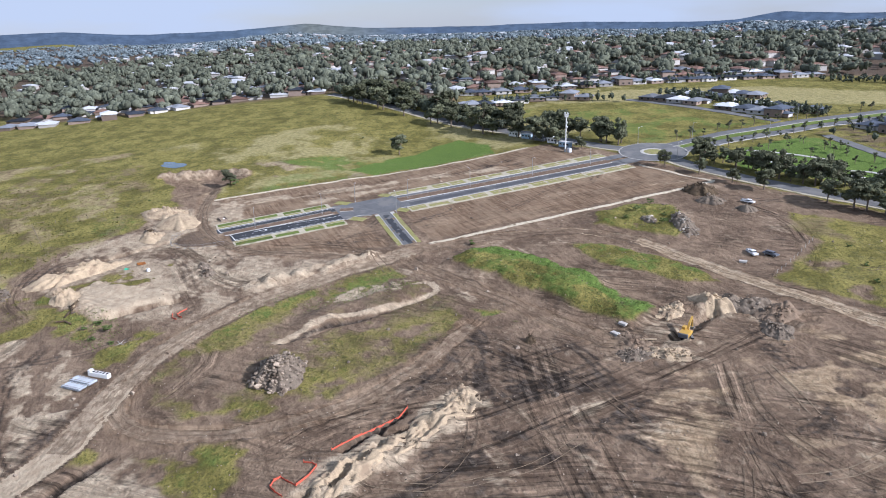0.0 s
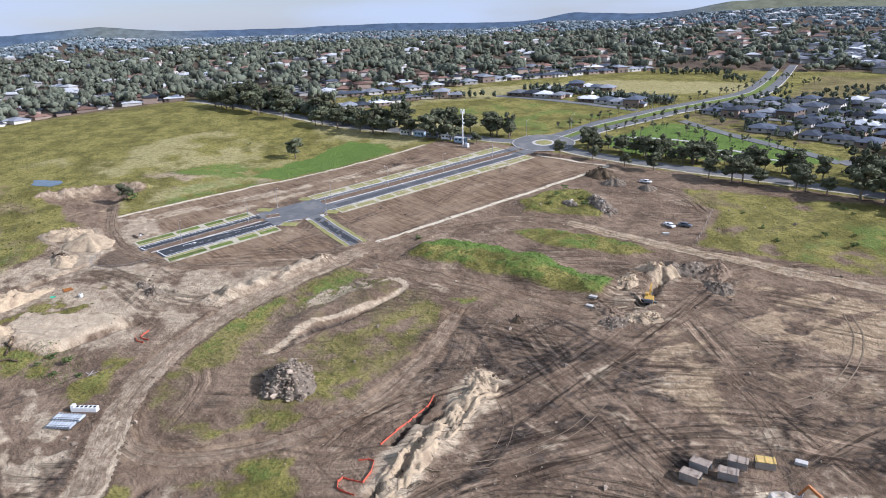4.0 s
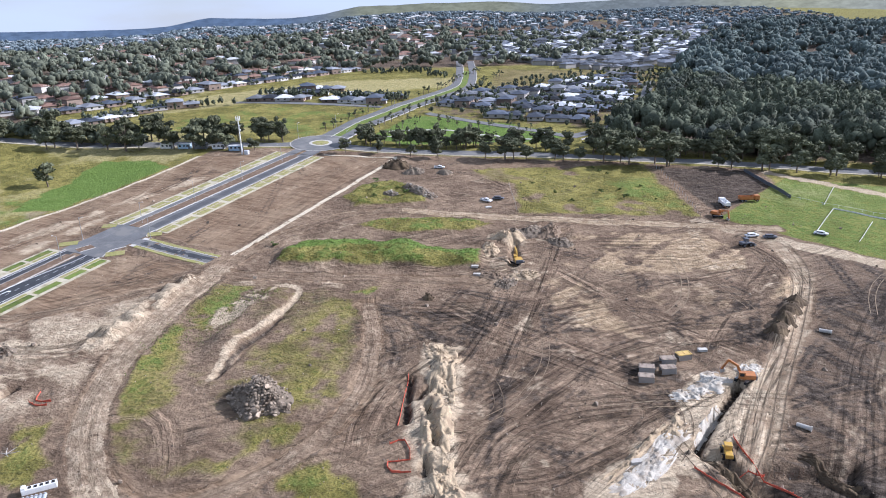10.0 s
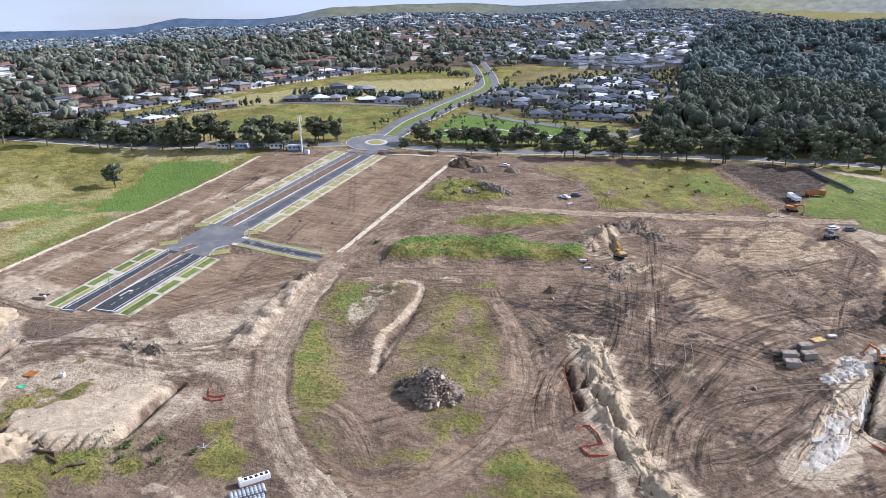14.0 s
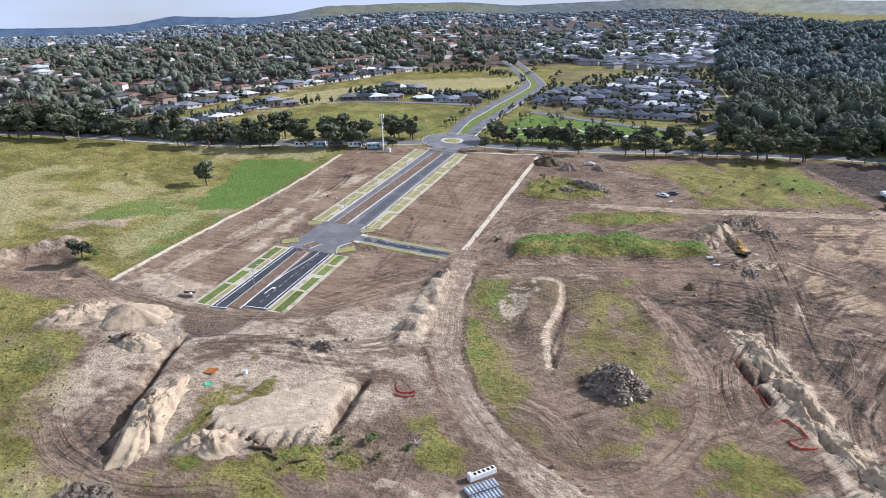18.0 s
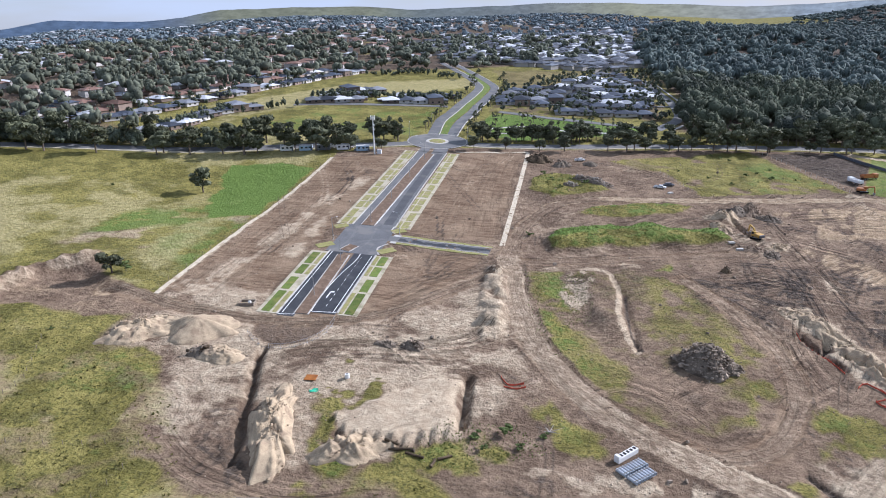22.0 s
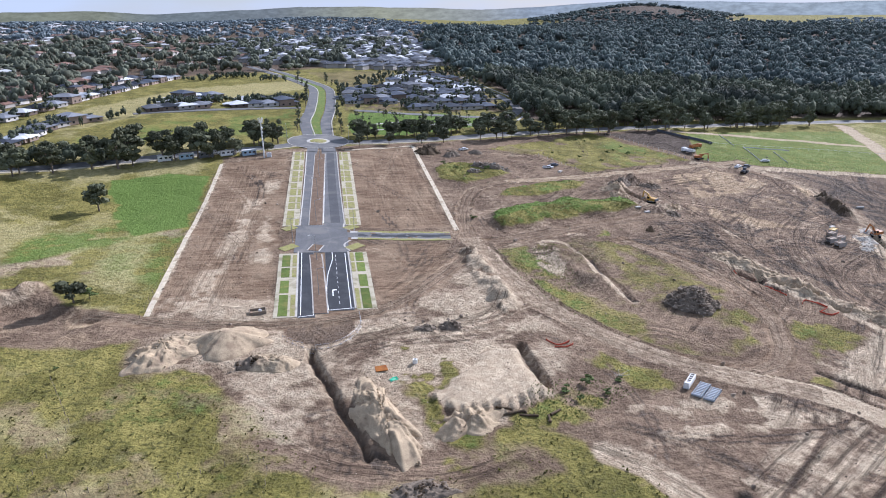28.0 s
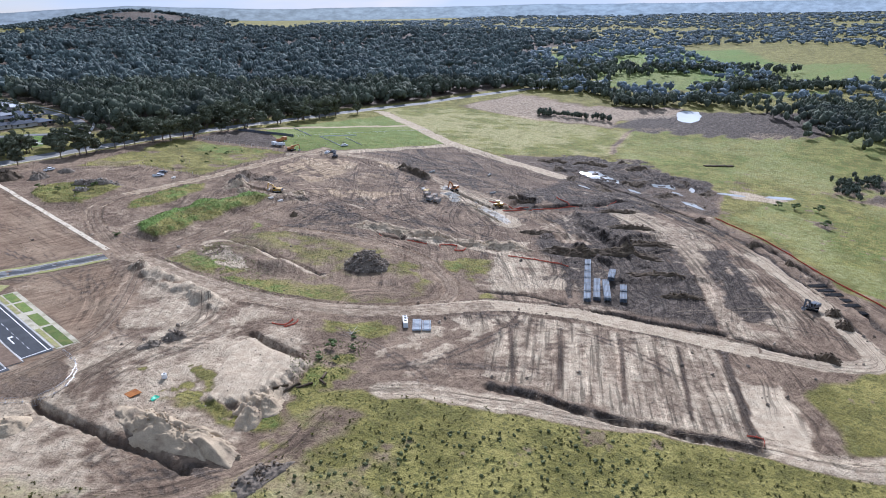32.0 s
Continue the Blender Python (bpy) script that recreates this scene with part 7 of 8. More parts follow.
# ---------------------------------------------------------------- heaps and loose earth
def heap(name, label, x, y, rx, ry, h, mat, seed, turn=0.0, rough=0.35, flat=0.0, clods=0, clod=0.4, clod_mat=None, category="heap", grooves=0.0):
    """A dumped heap, lying on the ground, with lumps and slumps."""
    c, s = math.cos(radians(turn)), math.sin(radians(turn))
    z0 = height(x, y)
    sides, rings = 72, 22
    v, f = [], []
    rng = np.random.default_rng(seed)
    r, a = np.meshgrid(np.arange(rings + 1) / rings, 2 * np.pi * np.arange(sides) / sides, indexing="ij")
    edge = 1 + (0.22 + 0.2 * flat) * fbm(np.cos(a) * 2 + seed, np.sin(a) * 2, 0.9, 3, seed)
    blunt = 0.62 if rx > 2 * ry else 0.9
    u, w = rx * r * edge * np.sign(np.cos(a)) * np.abs(np.cos(a)) ** blunt, ry * r * edge * np.sign(np.sin(a)) * np.abs(np.sin(a)) ** blunt
    bow = 0.06 * rx * fbm(u * 1.0, seed + 0 * u, max(6.0, rx * 0.8), 2, seed + 13)
    w = w + bow * (rx > 2 * ry)
    wx_, wy_ = x + u * c - w * s, y + u * s + w * c
    crest = np.clip(1 - r ** 1.35, 0, 1) * (1 - flat) + flat * np.clip((1 - r) * 2.2, 0, 1)
    n = fbm(wx_, wy_, max(2.0, min(rx, ry) * 0.8), 3, seed + 3)
    fine = fbm(wx_, wy_, 0.9, 3, seed + 9)
    arc = a * (rx + ry) / 2
    gully = (1 - np.abs(fbm(arc + n * 1.6 + r * 2, r * 2.5 + seed, 2.6, 3, seed + 5))) * np.clip(0.7 + n, 0.15, 1.2)      # rills down the flanks
    cut = (0.035 + grooves) * h * np.clip(gully - 0.55, 0, 1) * 2.2 * np.clip(r * 3, 0, 1) * np.clip((1 - r) * 3, 0, 1)
    z = heights(wx_, wy_) + h * crest * (1 + rough * 0.6 * n) + 0.42 * rough * fine * np.clip((1 - r) * 6, 0, 1) - cut - np.where(r > 0.999, 0.25, 0)
    v = [tuple(p) for p in np.stack([wx_ - x, wy_ - y, z - z0], -1).reshape(-1, 3)]
    for k in range(rings):
        for q in range(sides):
            t = (q + 1) % sides
            f.append((k * sides + q, (k + 1) * sides + q, (k + 1) * sides + t, k * sides + t))
    ob = thing(name, label, category, at=(x, y, z0))
    part("mass", mesh_of("mass", v, f, mat, True), mat, ob)
    if clods:
        cv, cf = [], []
        for _ in range(clods):
            i = rng.integers(0, len(v) - sides)
            d = clod * rng.uniform(0.2, 0.8) * (2.0 if rng.random() < 0.06 else 1)
            n = len(cv)
            wob = 1 + 0.3 * rng.normal(size=(len(ICO1[0]), 1))
            cv += [tuple(p) for p in ICO1[0] * wob * d * (1, 1, 0.75) + np.array(v[i]) + rng.normal(size=3) * 0.3]
            cf += [tuple(q + n for q in t) for t in ICO1[1]]
        tagged(part("loose_rubble", mesh_of("loose_rubble", cv, cf, clod_mat or mat), mat, ob), kind="stuff")
    return ob


heap("rubble_heap", "grey heap of broken clay clods on the grassy oval", 104.5, -0.5, 7.6, 5.6, 4.4, CLAY, 1, -30, 0.6, 0.1, 900, 0.55)
heap("gravel_heap", "smooth pale heap of crushed gravel beside the track", -24, -11, 10, 7.5, 3.4, SPOIL, 2, 20, 0.12, 0.05, 60, 0.25)
heap("spoil_heap", "ridged pale heap of dumped sandy spoil", -38, -14, 10, 7, 2.2, SPOIL, 3, 50, 1.0, 0.4, 90, 0.4, grooves=0.14)
heap("spoil_heap", "small crumbling heap of brown and pale spoil", -13, -22, 5.2, 4.2, 2.0, SPOIL, 4, 0, 0.8, 0.15, 40, 0.35)
heap("spoil_heap", "long furrowed bank of pale spoil beside the trench", 10.2, -46.5, 14, 4.6, 2.8, SPOIL, 5, -76, 0.9, 0.5, 120, 0.34, grooves=0.16)
heap("spoil_heap", "slumped grey-brown bank below the sand pad", 28, -50, 7.5, 3.8, 2.0, SPOIL, 7, 20, 0.9, 0.3, 50, 0.35, grooves=0.1)
heap("rubble_heap", "small heap of pale broken rock on the sandy flat", 32, -7.5, 3.0, 2.2, 1.6, CLAY, 8, 0, 0.6, 0.1, 60, 0.45)
heap("rubble_heap", "low scatter of pale broken rock on the sandy flat", 25.5, -8, 3.4, 1.8, 0.7, CLAY, 9, 0, 0.6, 0.1, 50, 0.4)
heap("topsoil_heap", "dark overgrown heap of topsoil near the highway", 55, 177, 7, 5, 3.2, SOIL_DARK, 10, 10, 0.5, 0.2, 120, 0.5)
heap("topsoil_heap", "brown heap of topsoil with pale rubble", 66, 172, 5, 4, 2.2, CLAY, 11, 40, 0.5, 0.2, 90, 0.5)
heap("topsoil_heap", "low dark heap of torn clods beside the pasture", 15, -68.5, 6.5, 2.6, 0.7, CLAY, 15, 8, 0.9, 0.4, 70, 0.4, SOIL_DARK)
heap("rubble_heap", "dark weedy mound of clods on sandy ground", -17, -22, 4.2, 3.0, 1.5, CLAY, 16, 0, 0.6, 0.2, 60, 0.5, SOIL_DARK)
heap("gravel_heap", "small grey heap of gravel near parked gear", 79, 176, 3.6, 3.0, 2.0, CLAY, 12, 0, 0.2, 0.05, 20, 0.2)
heap("concrete_rubble", "spread of broken concrete slabs on weedy ground", 81, 145, 9, 4.5, 1.3, CLAY, 13, -24, 0.9, 0.3, 170, 0.42, RUBBLE)
heap("concrete_rubble", "small pile of pale broken concrete in weeds", 70, 139, 3.2, 2.4, 1.1, CLAY, 14, 0, 0.6, 0.2, 50, 0.45, RUBBLE)
for i, (x, y, r, h) in enumerate(((128, 112, 5, 2.4), (134, 119, 6, 2.8), (141, 122, 5, 2.2), (126, 100, 4, 1.8), (146, 116, 5, 1.8), (133, 82, 4, 1.4), (142, 86, 4, 1.2), (138, 78, 3.5, 1.0))):
    heap("spoil_heap", "brown heap of dug earth round the excavation", x, y, r * 1.25, r * 0.8, h * 0.6, (SPOIL, CLAY, DUG)[i % 3], 20 + i, i * 37, 0.9, 0.3, 110, 0.42, grooves=0.1)
for i, (x, y, r, w, h, m, a) in enumerate(((198.5, 45, 6.0, 3.4, 0.7, CHALK, 60), (194, 38, 4.0, 2.6, 0.35, CHALK, 40), (207, 54, 4.5, 2.6, 0.5, CHALK, 60), (199.3, 31, 8.0, 0.9, 0.45, CHALK, 72), (189.5, 12, 13, 2.8, 0.35, CHALK, 68), (186.5, 14, 12, 0.8, 0.6, SPOIL, 68), (192, 24, 5, 2.2, 0.4, SPOIL, 70))):
    heap("spoil_heap", "whitish bank of chalky spoil beside the pipe trench", x, y, r, w, h, m, 30 + i, a, 0.9, 0.6, 26, 0.28)
for i, (x, y) in enumerate(((220, 97), (218, 90), (216, 83), (214, 77))):
    heap("topsoil_heap", "dark heap of damp soil tipped beside the track", x, y, 4.0, 2.8, 1.6, SOIL_DARK, 40 + i, 70, 0.4, 0.2, 20, 0.3)
for i, (x, y, r, w, h, a) in enumerate(((139.5, 24, 12, 3.4, 0.9, -74), (144.5, 6, 11, 3.6, 1.0, -66), (153, -10, 10, 3.8, 0.9, -52), (160, -20, 8, 3.8, 0.6, -50), (134, 34, 5, 3.4, 0.8, 0))):
    heap("spoil_heap", "pale lumpy bank of spoil thrown up along the trench", x, y, r, w, h * 0.62, SPOIL, 50 + i, a, 1.0, 0.55, 70, 0.3, grooves=0.12)
for i, (x, y, r, h) in enumerate(((172, -38, 9, 1.9), (188, -52, 10, 2.2), (206, -50, 9, 1.8), (176, -70, 8, 1.5), (222, -36, 8, 1.8), (164, -84, 6, 1.2), (240, -20, 8, 1.6), (184, -16, 7, 1.6), (205, 14, 6, 1.8), (222, 22, 5, 1.6))):
    heap("topsoil_heap", "long low ridge of black soil on the wet ground", x, y, r * 1.25, r * 0.3, h * 0.6, SOIL_DARK, 60 + i, -58 + i * 3, 0.9, 0.4, 30, 0.35)
for i, (x, y) in enumerate(((189, -123), (181, -128), (153, -131), (258, -52), (242, -80), (230, -98))):
    heap("topsoil_heap", "dark clump of soil and weeds at the site edge", x, y, 3.2, 2.4, 1.8, SOIL_DARK, 80 + i, i * 40, 0.5, 0.2, 40, 0.5)
heap("stump_heap", "small dark heap of burnt stumps on bare soil", 120, 60, 1.8, 1.4, 1.0, SOIL_DARK, 90, 0, 0.6, 0.1, 30, 0.4)

for i, (x, y, r, h) in enumerate(((312, 62, 7, 1.8), (324, 44, 8, 2.2), (338, 20, 7, 2.0), (300, 2, 8, 1.6), (290, -20, 6, 1.5), (314, -32, 6, 1.4), (346, 34, 5, 1.8), (282, 30, 6, 1.4), (296, 48, 6, 1.6), (328, -14, 5, 1.2), (276, 8, 6, 1.4), (264, -30, 7, 1.5))):
    heap("topsoil_heap", "glistening heap of black mud on wet ground", x, y, r * 1.3, r * 0.5, h * 0.55, SOIL_DARK, 120 + i, -40 + i * 9, 0.9, 0.4, 30, 0.35)


def scatter_stuff():
    rng = np.random.default_rng(17)
    v, f = [], []
    pts = scatter(5200, SITE, 31, lambda d: np.clip((220 / d) ** 1.5, 0.05, 1))
    for x, y in pts:
        if (-15 < x < 15 and -1 < y < 200) or (8 < x < 46 and 52 < y < 68):
            continue
        d = rng.uniform(0.07, 0.2) * (3.0 if rng.random() < 0.04 else 1)
        n = len(v)
        wob = 1 + 0.3 * rng.normal(size=(12, 1))
        v += [tuple(p) for p in ICO0 * wob * d + (x, y, height(x, y) + d * 0.3)]
        f += [tuple(q + n for q in t) for t in ICO0F]
    tagged(new("loose_clods", mesh_of("loose_clods", v, f, CLAY)), "loose clods and stones strewn over the bare earth", "stones", kind="stuff")
    # tussocks in the rough grass south of the works
    v, f = [], []
    area = [(-120, -175), (-110, -10), (-92, -12), (-46, -26), (-14, -40), (2, -70), (22, -64), (44, -54), (60, -72), (74, -100), (96, -140), (110, -175)]
    for x, y in scatter(6000, area, 33, lambda d: d * 0 + 1):
        s = rng.uniform(0.16, 0.42) * (1.7 if rng.random() < 0.05 else 1)
        z = height(x, y)
        for k in range(6):
            a = rng.uniform(0, 6.28)
            lean = rng.uniform(0.2, 0.9)
            n = len(v)
            ca, sa = math.cos(a), math.sin(a)
            lean *= 1.5
            v += [(x - sa * s * 0.4, y + ca * s * 0.4, z - 0.05), (x + sa * s * 0.4, y - ca * s * 0.4, z - 0.05), (x + ca * s * lean + sa * s * 0.2, y + sa * s * lean - ca * s * 0.2, z + s * 0.6), (x + ca * s * lean - sa * s * 0.2, y + sa * s * lean + ca * s * 0.2, z + s * 0.6)]
            f += [(n, n + 1, n + 2, n + 3)]
    tagged(new("grass_tussocks", mesh_of("grass_tussocks", v, f, TUSSOCK)), "olive and dark green tussocks in the rough pasture", "grass", kind="stuff")
    v, f = [], []
    for x, y in scatter(260, [(12, -72), (40, -72), (72, -100), (84, -125), (40, -120), (14, -95)], 37, lambda d: d * 0 + 1):
        s, n, z = rng.uniform(0.18, 0.5), len(v), height(x, y)
        wob = 1 + 0.28 * rng.normal(size=(12, 1))
        v += [tuple(p) for p in ICO0 * wob * s * (1, 1, 0.8) + (x, y, z + s * 0.4)]
        f += [tuple(q + n for q in t) for t in ICO0F]
    tagged(new("rush_clumps", mesh_of("rush_clumps", v, f, RUSH)), "dark round clumps of rushes dotted over the pasture", "rushes", kind="stuff")
    v, f = [], []
    for poly, n_, sz in ((MOUND_N, 1600, 0.26), (MOUND_TOP, 700, 0.26), (MOUND_FAR, 800, 0.22), ([(56, 44), (60, 10), (68, -8), (72, 12), (74, 46)], 500, 0.25), ([(76, 10), (79, 48), (70, 46), (70, 20)], 500, 0.2), ([(46, -36), (60, -34), (68, -42), (52, -50), (36, -52)], 700, 0.24)):
        for x, y in scatter(n_, poly, 35 + n_, lambda d: d * 0 + 1):
            s = sz * rng.uniform(0.5, 1.4)
            z = height(x, y)
            for k in range(3):
                a, t = rng.uniform(0, 6.28), rng.uniform(0.2, 0.8)
                n = len(v)
                ca, sa = math.cos(a), math.sin(a)
                v += [(x - sa * s * 0.5, y + ca * s * 0.5, z - 0.05), (x + sa * s * 0.5, y - ca * s * 0.5, z - 0.05), (x + ca * s * t, y + sa * s * t, z + s)]
                f += [(n, n + 1, n + 2)]
    tagged(new("weeds", mesh_of("weeds", v, f, WEED)), "bright green weeds growing over the old mounds", "weeds", kind="stuff")


_p = (1 + 5 ** 0.5) / 2
ICO0 = np.array([(-1, _p, 0), (1, _p, 0), (-1, -_p, 0), (1, -_p, 0), (0, -1, _p), (0, 1, _p), (0, -1, -_p), (0, 1, -_p), (_p, 0, -1), (_p, 0, 1), (-_p, 0, -1), (-_p, 0, 1)]) / 1.9
ICO0F = ((0, 11, 5), (0, 5, 1), (0, 1, 7), (0, 7, 10), (0, 10, 11), (1, 5, 9), (5, 11, 4), (11, 10, 2), (10, 7, 6), (7, 1, 8), (3, 9, 4), (3, 4, 2), (3, 2, 6), (3, 6, 8), (3, 8, 9), (4, 9, 5), (2, 4, 11), (6, 2, 10), (8, 6, 7), (9, 8, 1))
TUSSOCK = material("tussock_grass", (0.115, 0.105, 0.028), 0.9, vary=0.4, size=2, random_tone=-0.5)
RUSH = material("rush_clump", (0.10, 0.11, 0.045), 0.9, vary=0.5, size=0.5, bump=0.2, random_tone=-0.4)
WEED = material("weed_leaves", (0.17, 0.20, 0.065), 0.85, vary=0.4, size=2, random_tone=-0.45)
scatter_stuff()


# ---------------------------------------------------------------- machines and vehicles
SHOE = finish(boxes((0, 0, 0, 0.2, 0.62, 0.08)), "track_shoe", STEEL)


def excavator(x, y, turn, swing, paint, label, reach=(3.9, 62, -78)):
    e = thing("excavator", label, "excavator", at=(x, y), turn=turn)
    for s in (-1, 1):
        bm = boxes((0, s * 1.25, 0.48, 3.0, 0.6, 0.7), bevel=0.1)
        for q in (-1.5, 1.5):
            rod(bm, (q, s * 1.25 - 0.3, 0.48), (q, s * 1.25 + 0.3, 0.48), 0.42, sides=14)
        tr = part("track", bm, BLACK, e, "black steel crawler track")
        for k in range(11):
            part("track_shoe", SHOE, STEEL, tr).location = (-1.5 + 0.3 * k, s * 1.25, 0.9)
    turret = Matrix.Rotation(radians(swing), 4, "Z")

    def put(name, bm, mat, label_="", parent=e):
        bm.transform(turret)
        return part(name, bm, mat, parent, label_)
    put("turntable", rod(bmesh.new(), (0, 0, 0.8), (0, 0, 1.1), 0.8, sides=16), BLACK)
    put("body", boxes((-0.9, 0, 1.65, 2.9, 2.5, 1.1), (0.9, -0.65, 1.45, 1.1, 1.1, 0.7), bevel=0.08), paint)
    put("counterweight", boxes((-2.4, 0, 1.55, 0.55, 2.45, 1.15), bevel=0.15), CARGREY, "dark grey counterweight")
    cab = put("cab", boxes((0.75, 0.75, 2.0, 1.5, 0.95, 1.7), bevel=0.08), paint)
    put("windscreen", boxes((1.52, 0.75, 2.2, 0.04, 0.75, 1.0)), GLASS, "", cab)
    put("side_window", boxes((0.8, 1.24, 2.3, 1.0, 0.04, 0.8)), GLASS, "", cab)
    ln, up, down = reach
    a = Vector((0.9, -0.1, 1.6))
    k1 = a + Vector((math.cos(radians(up)), 0, math.sin(radians(up)))) * ln * 0.55
    k2 = k1 + Vector((math.cos(radians(up - 38)), 0, math.sin(radians(up - 38)))) * ln * 0.55
    tip = k2 + Vector((math.cos(radians(down)), 0, math.sin(radians(down)))) * 2.9

    def limb(p, q, wide, deep):
        m = Matrix.Translation((p + q) / 2) @ (q - p).to_track_quat("X", "Z").to_matrix().to_4x4() @ Matrix.Diagonal(((q - p).length + 0.2, wide, deep, 1))
        bm = bmesh.new()
        bmesh.ops.create_cube(bm, size=1.0, matrix=m)
        return bm
    boom = put("boom", limb(a, k1, 0.5, 0.62), paint)
    put("boom_tip", limb(k1, k2, 0.45, 0.5), paint, "", boom)
    put("ram", rod(rod(bmesh.new(), a + Vector((0.5, 0.35, -0.2)), k1, 0.09), a + Vector((0.5, -0.35, -0.2)), k1, 0.09), STEEL, "bright steel ram", boom)
    put("stick", limb(k2, tip, 0.36, 0.42), paint)
    bk = boxes((tip.x - 0.25, tip.y, tip.z - 0.45, 0.9, 1.1, 0.12, 0, 25), (tip.x - 0.65, tip.y, tip.z - 0.15, 0.12, 1.1, 0.8, 0, -15), (tip.x - 0.2, tip.y - 0.53, tip.z - 0.1, 0.9, 0.06, 0.7), (tip.x - 0.2, tip.y + 0.53, tip.z - 0.1, 0.9, 0.06, 0.7))
    put("bucket", bk, STEEL, "worn steel bucket")
    return e


excavator(137, 95, -30, 150, YELLOW, "yellow crawler excavator digging among earth heaps")
excavator(206, 49, 60, 130, ORANGE, "orange crawler excavator working at the pipe trench", (4.6, 70, -60))
excavator(196, 163, 10, -40, ORANGE, "dull orange excavator parked beside the haul road", (3.6, 45, -80))
excavator(188, -117, 100, 60, CARGREY, "dark grey excavator beside the muddy perimeter track", (3.8, 65, -75))


def loader(x, y, turn, paint, label):
    e = thing("wheel_loader", label, "loader", at=(x, y), turn=turn)
    for a in (-1.3, 1.3):
        for s in (-1, 1):
            w = part("wheel", rod(bmesh.new(), (a, s * 0.75, 0.65), (a, s * 1.2, 0.65), 0.65, sides=16), BLACK, e)
            part("rim", rod(bmesh.new(), (a, s * 0.9, 0.65), (a, s * 1.23, 0.65), 0.32, sides=12), paint, w)
    part("body", boxes((-1.2, 0, 1.35, 2.2, 1.5, 0.9), (0.8, 0, 1.05, 2.0, 1.1, 0.6), bevel=0.08), paint, e)
    cab = part("cab", boxes((0.1, 0, 2.2, 1.3, 1.4, 1.3), (0.1, 0, 2.9, 1.5, 1.6, 0.12), bevel=0.06), paint, e)
    part("windscreen", boxes((0.77, 0, 2.3, 0.04, 1.2, 0.9)), GLASS, cab)
    for s in (-0.55, 0.55):
        part("lift_arm", boxes((2.1, s, 0.95, 2.0, 0.22, 0.35, 0, 15)), paint, e)
    part("bucket", boxes((3.2, 0, 0.25, 0.9, 2.4, 0.1), (2.8, 0, 0.6, 0.1, 2.4, 0.8), (3.15, 1.18, 0.5, 0.8, 0.06, 0.6), (3.15, -1.18, 0.5, 0.8, 0.06, 0.6)), STEEL, e)


loader(203, 20, 100, YELLOW, "small yellow wheel loader beside the open trench")
loader(206, 137, 40, CARGREY, "dark wheel loader parked on the bare ground")


def car(x, y, turn, paint, label, ute=False, long=4.7):
    c = thing("car", label, "car", at=(x, y), turn=turn)
    c.location.z += 0.02
    bm = boxes((0, 0, 0.62, long, 1.8, 0.62), bevel=0.14)
    part("body", bm, paint, c)
    cab_x, cab_l = (0.35, 1.9) if ute else (-0.25, 2.7)
    bm = boxes((cab_x, 0, 1.18, cab_l, 1.55, 0.62), bevel=0.2)
    cab = part("cabin", bm, paint, c)
    part("window_band", boxes((cab_x, 0, 1.16, cab_l * 1.0 + 0.03, 1.3, 0.34), (cab_x, 0, 1.16, cab_l * 0.8, 1.58, 0.34)), GLASS, cab)
    if ute:
        part("tray", boxes((-1.45, 0.8, 1.02, 1.7, 0.06, 0.25), (-1.45, -0.8, 1.02, 1.7, 0.06, 0.25), (-2.3, 0, 1.02, 0.06, 1.6, 0.25)), STEEL, c)
    for a in (-1.4, 1.4):
        for s in (-1, 1):
            w = part("wheel", rod(bmesh.new(), (a, s * 0.68, 0.34), (a, s * 0.92, 0.34), 0.34, sides=14), BLACK, c)
            part("rim", rod(bmesh.new(), (a, s * 0.8, 0.34), (a, s * 0.935, 0.34), 0.2, sides=10), STEEL, w)
    for s in (-1, 1):
        part("headlight", boxes((long / 2 - 0.02, s * 0.62, 0.68, 0.06, 0.36, 0.16)), SHEET_WHITE, c)


car(108.5, 147.5, -20, CARWHITE, "white utility truck parked on bare ground", True, 5.2)
car(74, 182, 15, CARWHITE, "white utility truck parked near the highway", True, 5.0)
car(208, 146, 30, CARWHITE, "white car parked beside the haul road")
car(214, 148, 20, CARGREY, "dark grey car parked beside the haul road")
car(231, 158, -15, CARWHITE, "white car on the gravel way by the sports field")
car(-35, 173, 10, CARGREY, "dark car parked by the site sheds")
car(112.5, 151, 10, CARGREY, "dark car parked beside the white utility")


def truck(x, y, turn, paint, label):
    c = thing("truck", label, "truck", at=(x, y), turn=turn)
    part("chassis", boxes((0, 0, 0.75, 8.0, 0.9, 0.25)), BLACK, c)
    cab = part("cab", boxes((3.1, 0, 1.7, 1.9, 2.3, 1.9), bevel=0.12), paint, c)
    part("windscreen", boxes((4.06, 0, 2.0, 0.04, 2.0, 0.8)), GLASS, cab)
    part("tipper_body", boxes((-1.1, 0, 1.1, 5.6, 2.4, 0.15), (-1.1, 1.15, 1.7, 5.6, 0.1, 1.1), (-1.1, -1.15, 1.7, 5.6, 0.1, 1.1), (1.65, 0, 1.8, 0.1, 2.4, 1.4), (-3.85, 0, 1.7, 0.1, 2.4, 1.1)), paint, c)
    for a in (3.1, -1.5, -2.8):
        for s in (-1, 1):
            w = part("wheel", rod(bmesh.new(), (a, s * 0.8, 0.5), (a, s * 1.15, 0.5), 0.5, sides=14), BLACK, c)
            part("rim", rod(bmesh.new(), (a, s * 0.95, 0.5), (a, s * 1.17, 0.5), 0.27, sides=10), STEEL, w)


